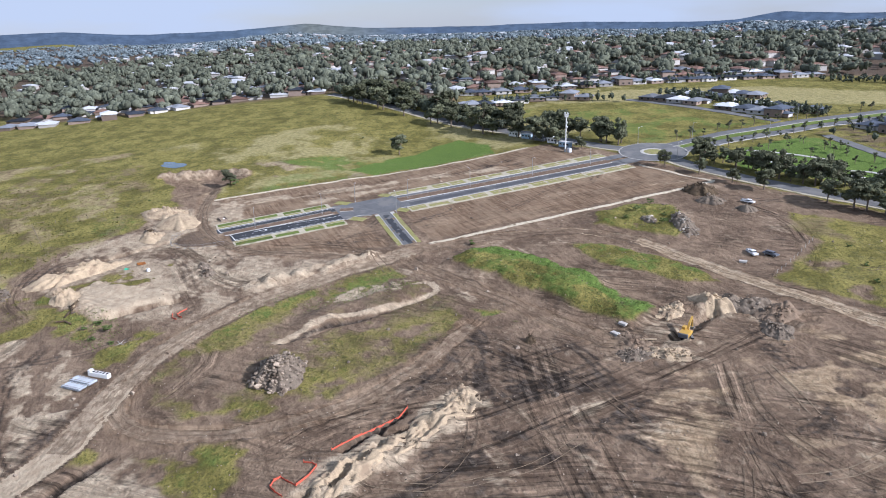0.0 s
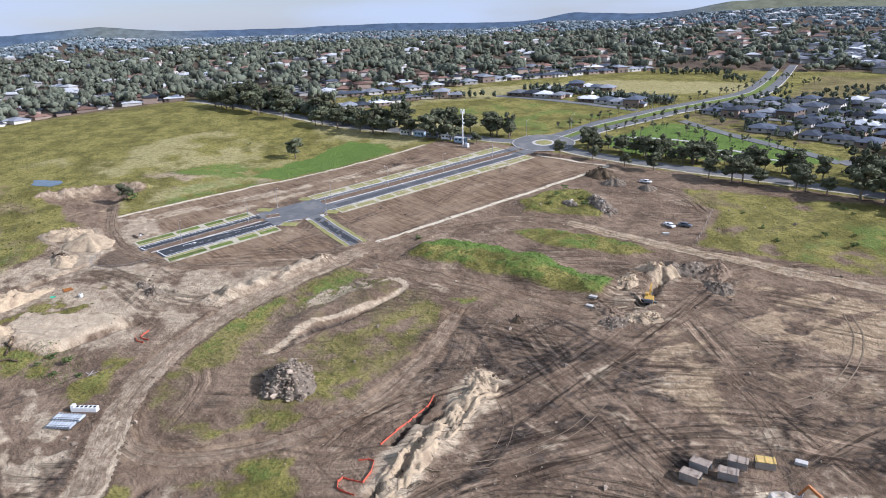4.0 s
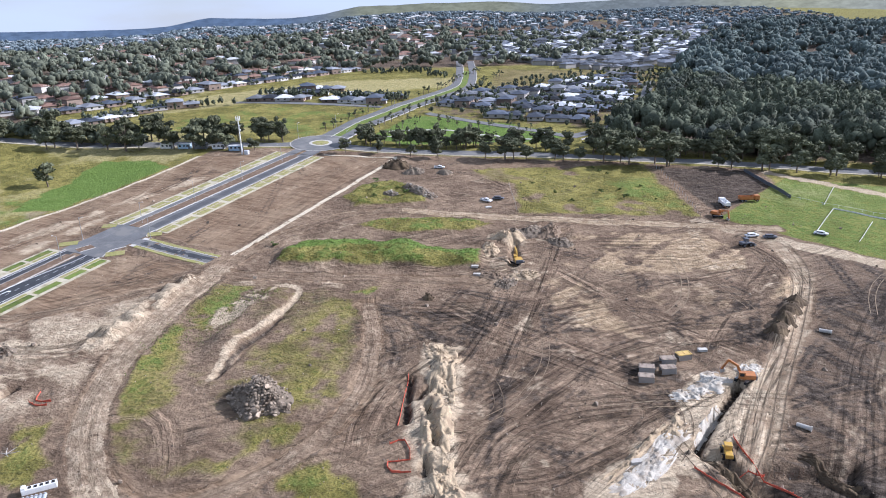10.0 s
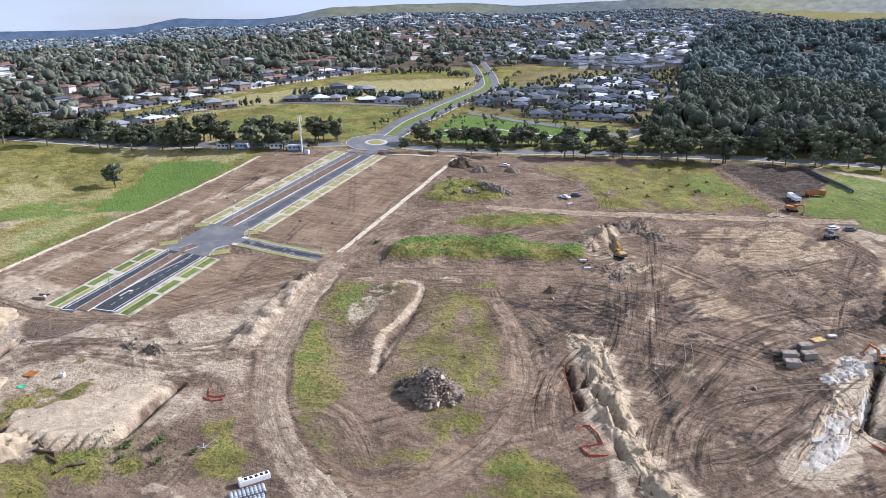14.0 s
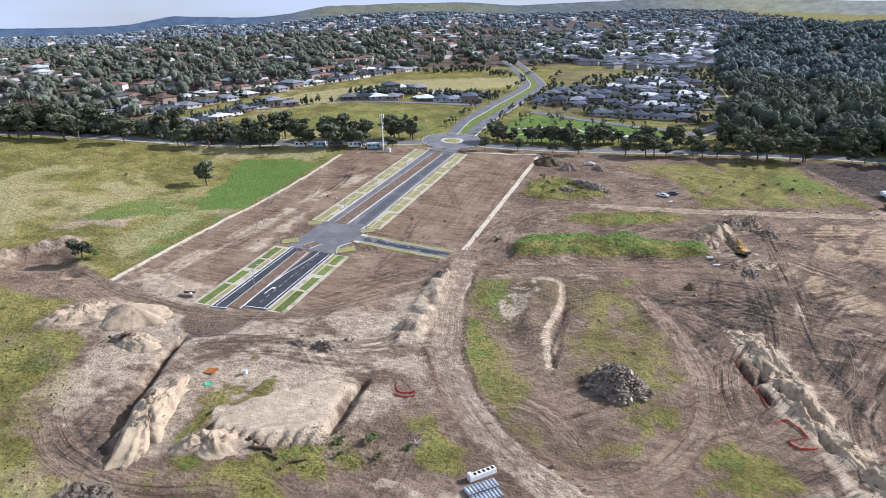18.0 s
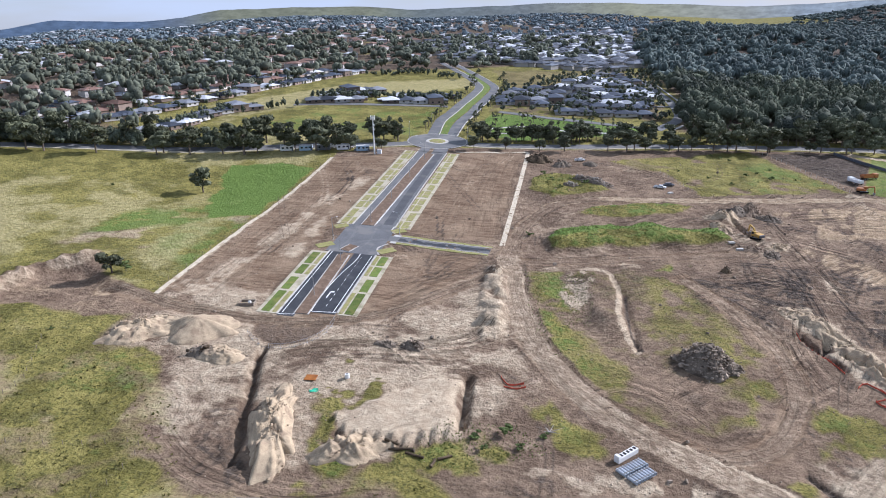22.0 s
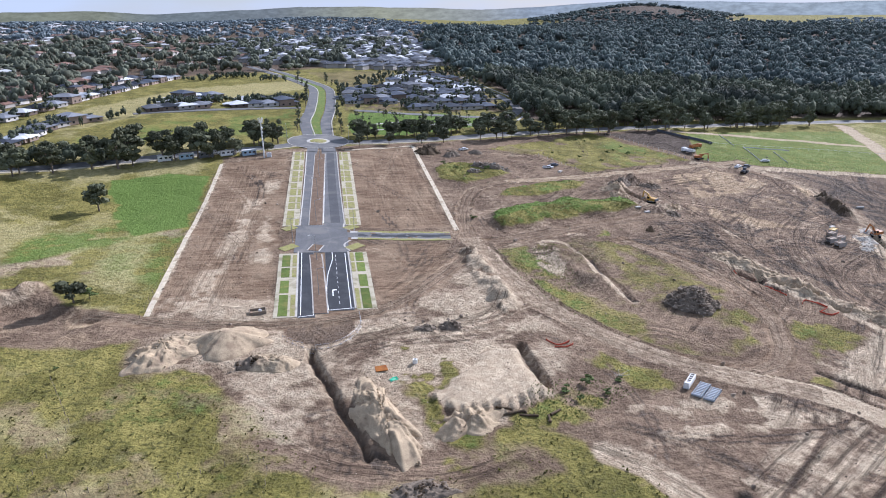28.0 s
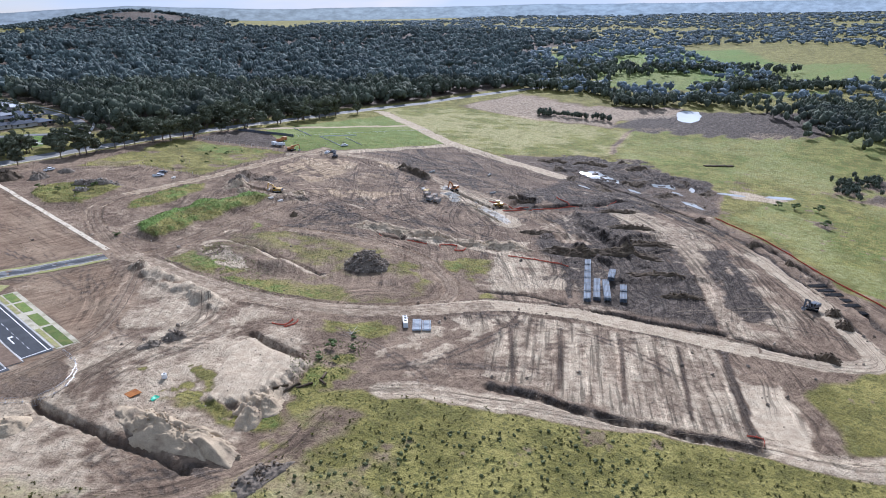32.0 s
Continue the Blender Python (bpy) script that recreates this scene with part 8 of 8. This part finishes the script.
truck(198, 178, 110, CARWHITE, "white tipper truck parked on bare ground")
truck(207, 187, 20, ORANGE, "faded red tipper truck parked on bare ground")
truck(-50, 173.5, 18, CARWHITE, "white truck parked beside the site sheds")


def skip(x, y, turn, lid, label):
    b = thing("trench_box", label, "trench box", "steel trench boxes", at=(x, y), turn=turn)
    part("side_panel", boxes((0, 1.0, 0.8, 3.6, 0.12, 1.5), bevel=0.02), STEEL, b)
    part("side_panel", boxes((0, -1.0, 0.8, 3.6, 0.12, 1.5), bevel=0.02), STEEL, b)
    part("lid", boxes((0, 0, 1.6, 3.7, 2.3, 0.14), bevel=0.03), lid, b)
    for k in (-1.5, 0, 1.5):
        part("rib", boxes((k, 0, 1.72, 0.14, 2.3, 0.1)), lid, b)
    for s in (-1.2, 1.2):
        part("strut", rod(bmesh.new(), (s, -1.0, 0.5), (s, 1.0, 0.5), 0.08), STEEL, b)


BOX_GREY = material("dusty_grey_steel", (0.33, 0.27, 0.215), 0.8, vary=0.2, size=1, spots=(0.17, 0.13, 0.1))
BOX_YELLOW = material("faded_yellow_steel", (0.55, 0.38, 0.12), 0.7, vary=0.2, size=1, spots=(0.4, 0.28, 0.13))
for x, y, a, m in ((184.4, 40.6, 12, BOX_GREY), (184.0, 44.6, 10, BOX_GREY), (188.8, 46.2, 25, BOX_GREY), (188.4, 50.4, 22, BOX_GREY), (191.8, 54.2, 34, BOX_YELLOW)):
    skip(x, y, a, m, ("faded yellow" if m is BOX_YELLOW else "dusty grey") + " steel trench box lying on bare soil")


# ---------------------------------------------------------------- pipes
def pipe_mesh(length, r, mat, name="pipe"):
    n, v, f = 12, [], []
    for x, rr in ((-length / 2, r), (length / 2, r), (length / 2, r * 0.8), (-length / 2, r * 0.8)):
        for k in range(n):
            a = 2 * math.pi * k / n
            v.append((x, rr * math.cos(a), rr * math.sin(a)))
    for ring in range(4):
        for k in range(n):
            t = (k + 1) % n
            f.append((ring * n + k, ((ring + 1) % 4) * n + k, ((ring + 1) % 4) * n + t, ring * n + t))
    return mesh_of(name, v, f, mat)


PVC = material("grey_plastic_pipe", (0.34, 0.37, 0.40), 0.5, vary=0.12, size=1, random_tone=0.2)
BLOCK = material("white_wrap", (0.72, 0.72, 0.70), 0.6, vary=0.1, size=1)
PVC_BLUE = material("blue_grey_pipe", (0.19, 0.215, 0.245), 0.75, vary=0.12, size=1, random_tone=0.2)
SMALL_PIPE, LONG_PIPE, BIG_PIPE = pipe_mesh(5.4, 0.19, PVC), pipe_mesh(5.2, 0.21, PVC_BLUE), pipe_mesh(3.0, 0.5, CONCRETE)

SHORT_PIPE = pipe_mesh(2.4, 0.35, PVC)
DRAIN_PIPE = pipe_mesh(6.0, 0.22, BLACK)


def bundle(x, y, turn, across, layers, pipe, r, label, group, ends=1.8):
    b = thing("pipe_bundle", label, "pipe bundle", group, at=(x, y), turn=turn)
    for j in range(layers):
        for k in range(across):
            p = part("pipe", pipe, PVC, b)
            p.location = (0, (k - (across - 1) / 2) * r * 2.05, 0.16 + r + j * r * 2.02)
    for q in (-ends, ends):
        part("bearer", boxes((q, 0, 0.06, 0.12, across * r * 2.1, 0.2)), TIMBER, b)
        part("strap", boxes((q, 0, 0.17 + layers * r * 2.02, 0.1, across * r * 2.06, 0.03)), TIMBER, b)


for x, y, n_ in ((83.2, -43.5, 9), (84.9, -45.5, 8)):
    bundle(x, y, -47, n_, 1, SHORT_PIPE, 0.36, "row of short pale grey pipes lying on bearers", "pipe rows by the haul road", 0.8)
crate = thing("pipe_fitting_crate", "long white crate of pipe fittings with open bays", "crate", at=(82.3, -39.9), turn=47)
part("crate", boxes((0, 0, 0.6, 6.0, 1.3, 1.1), (-2.6, 0, 1.35, 0.8, 1.2, 0.5), bevel=0.06), BLOCK, crate)
# thin black slabs on the closed top paint the shade of open bays
for k in range(5):
    part("bay", boxes((-1.6 + k * 1.0, 0, 1.16, 0.6, 0.8, 0.04)), BLACK, crate, "black slab drawn for a shaded open bay")
part("pallet", boxes((0, 0, 0.02, 6.1, 1.4, 0.12)), TIMBER, crate)
for (x0, y0), (x1, y1), n_ in (((135.5, -66), (168.8, -46.6), 6), ((139, -67.4), (154.4, -58.6), 3), ((141.2, -70), (156, -60.9), 3), ((156, -62.8), (166.8, -57.7), 2), ((144, -73.9), (156.4, -67.3), 2)):
    for k in range(n_):
        q = (k + 0.5) / n_
        bundle(x0 + (x1 - x0) * q, y0 + (y1 - y0) * q, math.degrees(math.atan2(y1 - y0, x1 - x0)), 5, 3, LONG_PIPE, 0.21, "long strapped stack of blue-grey pipes on wet ground", "pipe stacks on the dark ground")
for x, y, a in ((226, 82, -8), (218, 35, -20), (247, 60, 10)):
    b = thing("concrete_pipe", "single pale concrete pipe lying on the soil", "pipe", at=(x, y), turn=a)
    p = part("barrel", BIG_PIPE, CONCRETE, b)
    p.location = (0, 0, 0.48)
    part("socket", pipe_mesh(0.4, 0.6, CONCRETE, "socket"), CONCRETE, b).location = (1.4, 0, 0.48)
for k in range(6):
    b = thing("pipe_bundle", "stack of dark drain pipes at the site edge", "pipe bundle", "dark pipe stacks", at=(200 + k * 2.6, -128 + k * 3.2), turn=-48)
    for j in range(5):
        part("pipe", DRAIN_PIPE, BLACK, b).location = (0, (j - 2) * 0.46, 0.24)
for k in range(4):
    b = thing("timber_stack", "stack of dark sawn timber in the pasture", "timber stack", "timber stacks", at=(389 + k * 4, -2 - k * 3), turn=-38)
    for j in range(4):
        part("log", boxes((0, (j - 1.5) * 0.7, 0.4, 5.0, 0.6, 0.6), bevel=0.08), SOIL_DARK, b)


# ---------------------------------------------------------------- fences and barriers
def barrier(line, label, high=0.6, net=RED_NET, step=2.2, sag=0.3, name="barrier_fence", posts=True):
    c = curve(line, step)
    x0, y0 = c[0]
    z0 = height(x0, y0)
    ob = thing(name, label, "fence", at=(x0, y0, z0))
    rng = random.Random(len(c))
    for i, (x, y) in enumerate(c):
        if posts:
            z = height(x, y) - z0
            part("post", rod(bmesh.new(), (x - x0, y - y0, z - 0.2), (x - x0 + rng.uniform(-0.1, 0.1), y - y0, z + high + 0.15), 0.035, sides=6), STEEL if net is not RED_NET else net, ob)
        if i + 1 < len(c):
            u, w = c[i + 1]
            za, zb = height(x, y) - z0, height(u, w) - z0
            top = [high - rng.uniform(0, sag) for _ in range(2)]
            nx_, ny_ = (w - y), (x - u)
            q = 0.03 / (math.hypot(nx_, ny_) + 1e-6)
            v = []
            for s in (-1, 1):
                ax_, ay_ = nx_ * q * s, ny_ * q * s
                v += [(x - x0 + ax_, y - y0 + ay_, za + 0.03), (u - x0 + ax_, w - y0 + ay_, zb + 0.03), (u - x0 + ax_, w - y0 + ay_, zb + top[1]), (x - x0 + ax_, y - y0 + ay_, za + top[0])]
            part("net", mesh_of("net", v, [(0, 1, 2, 3), (7, 6, 5, 4), (3, 2, 6, 7), (0, 3, 7, 4), (1, 5, 6, 2)], net), net, ob)
    return ob


for line in ([(131, 22), (133, 15), (135.5, 8), (137, 3)], [(138, -3), (140.5, -1), (144, -6), (140, -8), (142, -10.5), (145.5, -9)], [(150, -25), (153, -29), (156, -35), (160, -44)], [(204, 26), (206, 22), (210, 17), (218, 14)],
             [(98, -128), (99.5, -131), (97, -132)], [(197, 13), (208, 7), (220, 2), (232, -3)], [(237, 11), (234, 3), (231, -5)], [(240, -8), (250, -9), (261, -8)], [(55, -16.5), (57, -19.5), (60.5, -18.5)], [(56, -20.5), (59, -21), (61, -20)], [(203, 14), (207, 17), (210, 18)]):
    barrier(line, "sagging red plastic barrier netting on short posts")
barrier([(269, -54), (254, -80), (228, -109), (209, -134)], "long red silt barrier along the pasture edge", 0.7, step=4)


def wire_fence(line, label, step=4.0, high=1.2, mat=None, wires=3, group="", rails=0.006):
    c = curve(line, step)
    x0, y0 = c[0]
    z0 = height(x0, y0)
    ob = thing("fence", label, "fence", group, at=(x0, y0, z0))
    mat = mat or TIMBER
    for x, y in c:
        z = height(x, y) - z0
        part("post", rod(bmesh.new(), (x - x0, y - y0, z - 0.3), (x - x0, y - y0, z + high), 0.06, sides=6), mat, ob)
    for k in range(wires):
        zz, ring = high * (k + 0.9) / wires, ((0, rails), (rails, 0), (0, -rails), (-rails, 0))
        v = [(x - x0 + dx, y - y0 + dx, height(x, y) - z0 + zz + dz) for x, y in c for dx, dz in ring]
        f = [(4 * i + q, 4 * i + (q + 1) % 4, 4 * i + 4 + (q + 1) % 4, 4 * i + 4 + q) for i in range(len(c) - 1) for q in range(4)]
        part("wire", mesh_of("wire", v, f, CARWHITE if rails > 0.03 else TIMBER), STEEL, ob)


wire_fence([(-47.5, 4), (-46, 80), (-45.5, 160)], "post and wire fence along the pale earth bank", 5)
wire_fence([(124, 139), (119, 152), (111, 171)], "pale post and wire fence at the paddock corner", 3, mat=CONCRETE)
wire_fence([(190, 161), (180, 190), (166, 223)], "wire fence between the paddock and dark bay", 3.5, 1.6, STEEL)
wire_fence([(124, 139), (158, 146), (190, 160)], "wire fence along the haul road paddock", 5)
wire_fence([(-52, -64), (-36, -61), (-24, -59), (-13, -57), (-13, -72)], "old timber fence round rough grass", 3.2, 1.2, TIMBER)
wire_fence([(-60, -24), (-53, -38), (-51, -44), (-54, -60)], "broken wire fence leaning in long grass", 4)
wire_fence([(222, 198), (248, 190), (318, 172)], "low white rail round the sports field", 5, 1.1, CARWHITE, 1, rails=0.04)


def mesh_fence(line, label):
    c = curve(line, 2.4)
    whole = thing("temporary_fence", label, "fence", at=c[0])
    for (x, y), (u, w) in zip(c, c[1:]):
        a = math.degrees(math.atan2(w - y, u - x))
        ln = math.hypot(u - x, w - y)
        mx_, my_ = (x + u) / 2, (y + w) / 2
        ob = new("panel")
        ob.parent = whole
        ob.matrix_basis = pose(mx_ - c[0][0], my_ - c[0][1], height(mx_, my_) - height(*c[0]), 0, 0, a)
        fr = bmesh.new()
        for p, q in (((-ln / 2, 0, 0.05), (-ln / 2, 0, 1.3)), ((ln / 2, 0, 0.05), (ln / 2, 0, 1.3)), ((-ln / 2, 0, 1.3), (ln / 2, 0, 1.3)), ((-ln / 2, 0, 0.1), (ln / 2, 0, 0.1))):
            rod(fr, p, q, 0.03, sides=5)
        part("frame", fr, STEEL, ob)
        ms = bmesh.new()
        for k in range(1, 6):
            rod(ms, (-ln / 2 + ln * k / 6, 0, 0.1), (-ln / 2 + ln * k / 6, 0, 1.3), 0.012, sides=4)
        part("bars", ms, STEEL, ob)
        part("foot", boxes((-ln / 2, 0, 0.05, 0.25, 0.6, 0.12)), CONCRETE, ob)


mesh_fence([(8.5, 1), (8.5, -6), (5.5, -12), (0, -16), (-6, -15.5), (-11, -11)], "grey temporary fence panels round the turning circle")
for line in ([(235, 194), (241, 220)], [(230, 161), (238, 190)], [(243, 156), (250, 179)], [(238, 190), (262, 182)]):
    barrier(line, "white marker boards across the green sports turf", 0.5, CARWHITE, 3.0, 0.0, "marker_boards", False)
for line in ([(205, 230), (214, 213.5), (223, 197)],):
    barrier(line, "dark wind fence beside the levelled bay", 1.5, CARGREY, 3.0, 0.0, "wind_fence")


# ---------------------------------------------------------------- mast, lamps, sheds, small things
def mast(x, y):
    m = thing("phone_mast", "pale steel phone mast with panel antennas", "mast", at=(x, y))
    part("pole", rod(bmesh.new(), (0, 0, -0.3), (0, 0, 18), 0.38, 0.22, 14), BLOCK, m)
    head = bmesh.new()
    for k in range(6):
        a = k * math.pi / 3
        rod(head, (0, 0, 17.6), (1.0 * math.cos(a), 1.0 * math.sin(a), 17.6), 0.05, sides=5)
    part("headframe", head, STEEL, m)
    for k in range(6):
        a = k * math.pi / 3
        part("antenna", boxes((1.05 * math.cos(a), 1.05 * math.sin(a), 17.7, 0.16, 0.34, 2.2, math.degrees(a)), bevel=0.03), BLOCK, m)
    for k in range(2):
        part("dish", rod(bmesh.new(), (0.3, 0.2 + k * 0.1, 14 - k * 2), (0.6, 0.4, 14 - k * 2), 0.4, 0.4, 14), BLOCK, m)
    part("cabinet", boxes((2.2, 0.8, 0.95, 2.2, 1.4, 2.0), bevel=0.04), SHEET_WHITE, m)


mast(-25.6, 168)


def lamp(x, y, turn, high=8.0):
    m = thing("street_lamp", "tall galvanised street lamp with outreach arm", "street lamp", "street lamps", at=(x, y), turn=turn)
    part("pole", rod(bmesh.new(), (0, 0, -0.2), (0, 0, high), 0.11, 0.06, 10), STEEL, m)
    part("arm", rod(bmesh.new(), (0, 0, high - 0.1), (1.6, 0, high + 0.25), 0.05, 0.04, 8), STEEL, m)
    part("lantern", boxes((1.8, 0, high + 0.25, 0.6, 0.24, 0.12), bevel=0.03), BLOCK, m)
    part("footing", boxes((0, 0, 0.08, 0.5, 0.5, 0.2), bevel=0.02), CONCRETE, m)


for x, y, a in ((-1.9, 14, 0), (-2.3, 40, 180), (-2.1, 76, 0), (-1.2, 104, 180), (-0.3, 134, 0), (0.4, 164, 180), (-10, 56, 0), (11, 66, 180), (16, 200, 90), (-16, 204, 90), (-9, 232, 0), (11, 262, 0), (-5, 300, 0)):
    lamp(x, y, a)


def shed(x, y, turn, mat, label, long=7.0):
    s = thing("site_shed", label, "site shed", "site sheds", at=(x, y), turn=turn)
    part("wall", boxes((0, 0, 1.45, long, 2.6, 2.5), bevel=0.04), mat, s)
    part("roof", boxes((0, 0, 2.78, long + 0.3, 2.9, 0.16), bevel=0.03), SHEET_WHITE, s)
    for k in (-0.3, 0.05, 0.32):
        w = part("window", boxes((k * long, -1.32, 1.7, 1.1, 0.06, 0.8)), GLASS, s)
        part("sill", boxes((k * long, -1.36, 1.26, 1.2, 0.12, 0.06)), BLOCK, w)
    part("door", boxes((0.45 * long - 0.2, -1.32, 1.2, 0.8, 0.06, 1.95)), CARGREY, s)
    for k in (-0.4, 0.4):
        part("block", boxes((k * long, 0, 0.05, 0.4, 2.2, 0.4)), CONCRETE, s)


BLUE_SHED = material("pale_blue_cladding", (0.33, 0.45, 0.55), 0.6, vary=0.1, size=2)
for x, y, m, t in ((-70, 165.5, BLOCK, "white"), (-61, 168, BLUE_SHED, "pale blue"), (-52.5, 170.5, CARGREY, "dark grey"), (-43, 172.5, BLOCK, "white"), (-33, 173, BLUE_SHED, "pale blue")):
    shed(x, y, 16, m, f"{t} portable site shed beside the gum trees", 6.5)

plate = thing("rusty_plate", "square rusty steel plate lying on pale sand", "steel plate", at=(11.8, -26.8), turn=4)
part("plate", boxes((0, 0, 0.1, 2.8, 2.6, 0.12), bevel=0.02), RUST, plate)
part("lifting_eye", boxes((1.1, 1.0, 0.2, 0.2, 0.06, 0.16)), RUST, plate)
sheet = thing("green_sheet", "crumpled bright green plastic sheet on sand", "plastic sheet", at=(14.2, -31.6), turn=20)
v_, f_ = [], []
for j in range(7):
    for i in range(9):
        v_.append((i * 0.25 - 1, j * 0.22 - 0.66, 0.14 + 0.18 * float(fbm(i * 0.5, j * 0.5, 1.0, 2, 8))))
for j in range(6):
    for i in range(8):
        f_.append((j * 9 + i, j * 9 + i + 1, j * 9 + i + 10, j * 9 + i + 9))
part("sheet", mesh_of("sheet", v_, f_, GREEN_SHEET, True), GREEN_SHEET, sheet)
tank = thing("water_tank", "small white plastic tank on the sandy flat", "tank", at=(20, -25))
part("barrel", rod(bmesh.new(), (0, 0, 0), (0, 0, 1.0), 0.6, 0.55, 16), BLOCK, tank)
part("lid", rod(bmesh.new(), (0, 0, 1.0), (0, 0, 1.12), 0.25, 0.2, 12), CARGREY, tank)
pit = thing("timber_pit_box", "timber boxed pit with pale liner", "timber box", at=(-18, 4.5), turn=8)
for a in ((0, 1.3, 0.45, 4.2, 0.15, 0.9), (0, -1.3, 0.45, 4.2, 0.15, 0.9), (2.05, 0, 0.45, 0.15, 2.5, 0.9), (-2.05, 0, 0.45, 0.15, 2.5, 0.9)):
    part("side_board", boxes(a, bevel=0.02), TIMBER, pit)
part("liner", boxes((0, 0, 0.2, 3.9, 2.4, 0.1)), SPOIL, pit)
part("bag", boxes((0.6, 0.2, 0.6, 0.8, 0.7, 0.7), bevel=0.15), BLOCK, pit)
for i, (x, y, a, ln) in enumerate(((38, -47.5, 10, 5.0), (41, -48.5, -15, 4.0), (47, -48, 30, 3.0), (45, -50, 80, 2.6), (36, -46.5, -25, 3.5))):
    lg = thing("log", "dark weathered log lying in weeds", "log", "old logs", at=(x, y), turn=a)
    part("stem", rod(bmesh.new(), (-ln / 2, 0, 0.3), (ln / 2, 0, 0.28), 0.32, 0.26, 10), SOIL_DARK, lg)
    part("stub", rod(bmesh.new(), (ln * 0.2, 0, 0.35), (ln * 0.3, 0.5, 0.75), 0.12, 0.08, 7), SOIL_DARK, lg)
br = thing("dead_branch", "bleached dead branch lying on the grass", "branch", at=(67, -35))
for a, ln in ((20, 3.2), (70, 2.2), (-25, 2.4), (130, 1.6), (200, 1.5)):
    part("limb", rod(bmesh.new(), (0, 0, 0.1), (ln * math.cos(radians(a)), ln * math.sin(radians(a)), 0.3 + 0.15 * ln), 0.09, 0.03, 6), CONCRETE, br)
for i, (x, y, a) in enumerate(((196, 60, 20), (160, -52, 40), (126, 84, 15), (128, 80, 10), (-40, 176, 0), (186, 10, 30), (112, 140, 40))):
    pl = thing("slab_stack", "low stack of pale concrete slabs", "slab stack", "slab stacks", at=(x, y), turn=a)
    for k in range(3):
        part("slab", boxes((0.05 * k, 0.04 * k, 0.14 + 0.2 * k, 2.2, 1.3, 0.16), bevel=0.02), CONCRETE, pl)
pl = thing("steel_beam", "pale steel trench sheet leaning over the cutting", "steel sheet", at=(134, 84), turn=55)
part("sheet", boxes((0, 0, 0.35, 6.5, 0.7, 0.14, 0, -4), bevel=0.02), SPOIL, pl)


def pond(x, y, rx, ry, turn, mat, label):
    c, s = math.cos(radians(turn)), math.sin(radians(turn))
    edge = []
    for k in range(40):
        a = 2 * math.pi * k / 40
        r = 1 + 0.28 * float(fbm(math.cos(a) * 1.5 + x, math.sin(a) * 1.5 + y, 1.3, 3, 4))
        u, w = rx * r * math.cos(a), ry * r * math.sin(a)
        edge.append((x + u * c - w * s, y + u * s + w * c))
    z = max(height(*p) for p in edge) * 0.5 + min(height(*p) for p in edge) * 0.5 + 0.05
    v = [(x, y, height(x, y) + 0.1)] + [(a, b, height(a, b) + 0.1) for a, b in edge]
    f = [(0, k + 1, (k + 1) % 40 + 1) for k in range(40)]
    tagged(new("water", mesh_of("water", v, f, mat)), label, "water", kind="structure")


pond(-118, -6, 7, 4.5, 30, WATER, "small blue farm pond in the pasture")
pond(299, 25, 13, 5.5, 68, MILKY, "milky settling pond among black mud")
pond(311, -9, 7, 3, -60, MILKY, "shallow puddles on the black wet ground")
pond(284, -37, 7, 2.2, 65, MILKY, "long shallow puddle beside the haul way")
for x, y, a, b, t in ((324, -42, 6, 2.4, -60), (340, -60, 8, 3, -50), (284, -6, 5, 1.4, 70), (318, -22, 4, 1.6, 30), (270, 16, 4, 0.9, 80), (300, -22, 4, 1.2, 60)):
    pond(x, y, a, b, t, MILKY, "shallow puddle shining on churned black soil")
pond(556, 82, 30, 10, 20, DAM, "bright farm dam beyond the paddock")
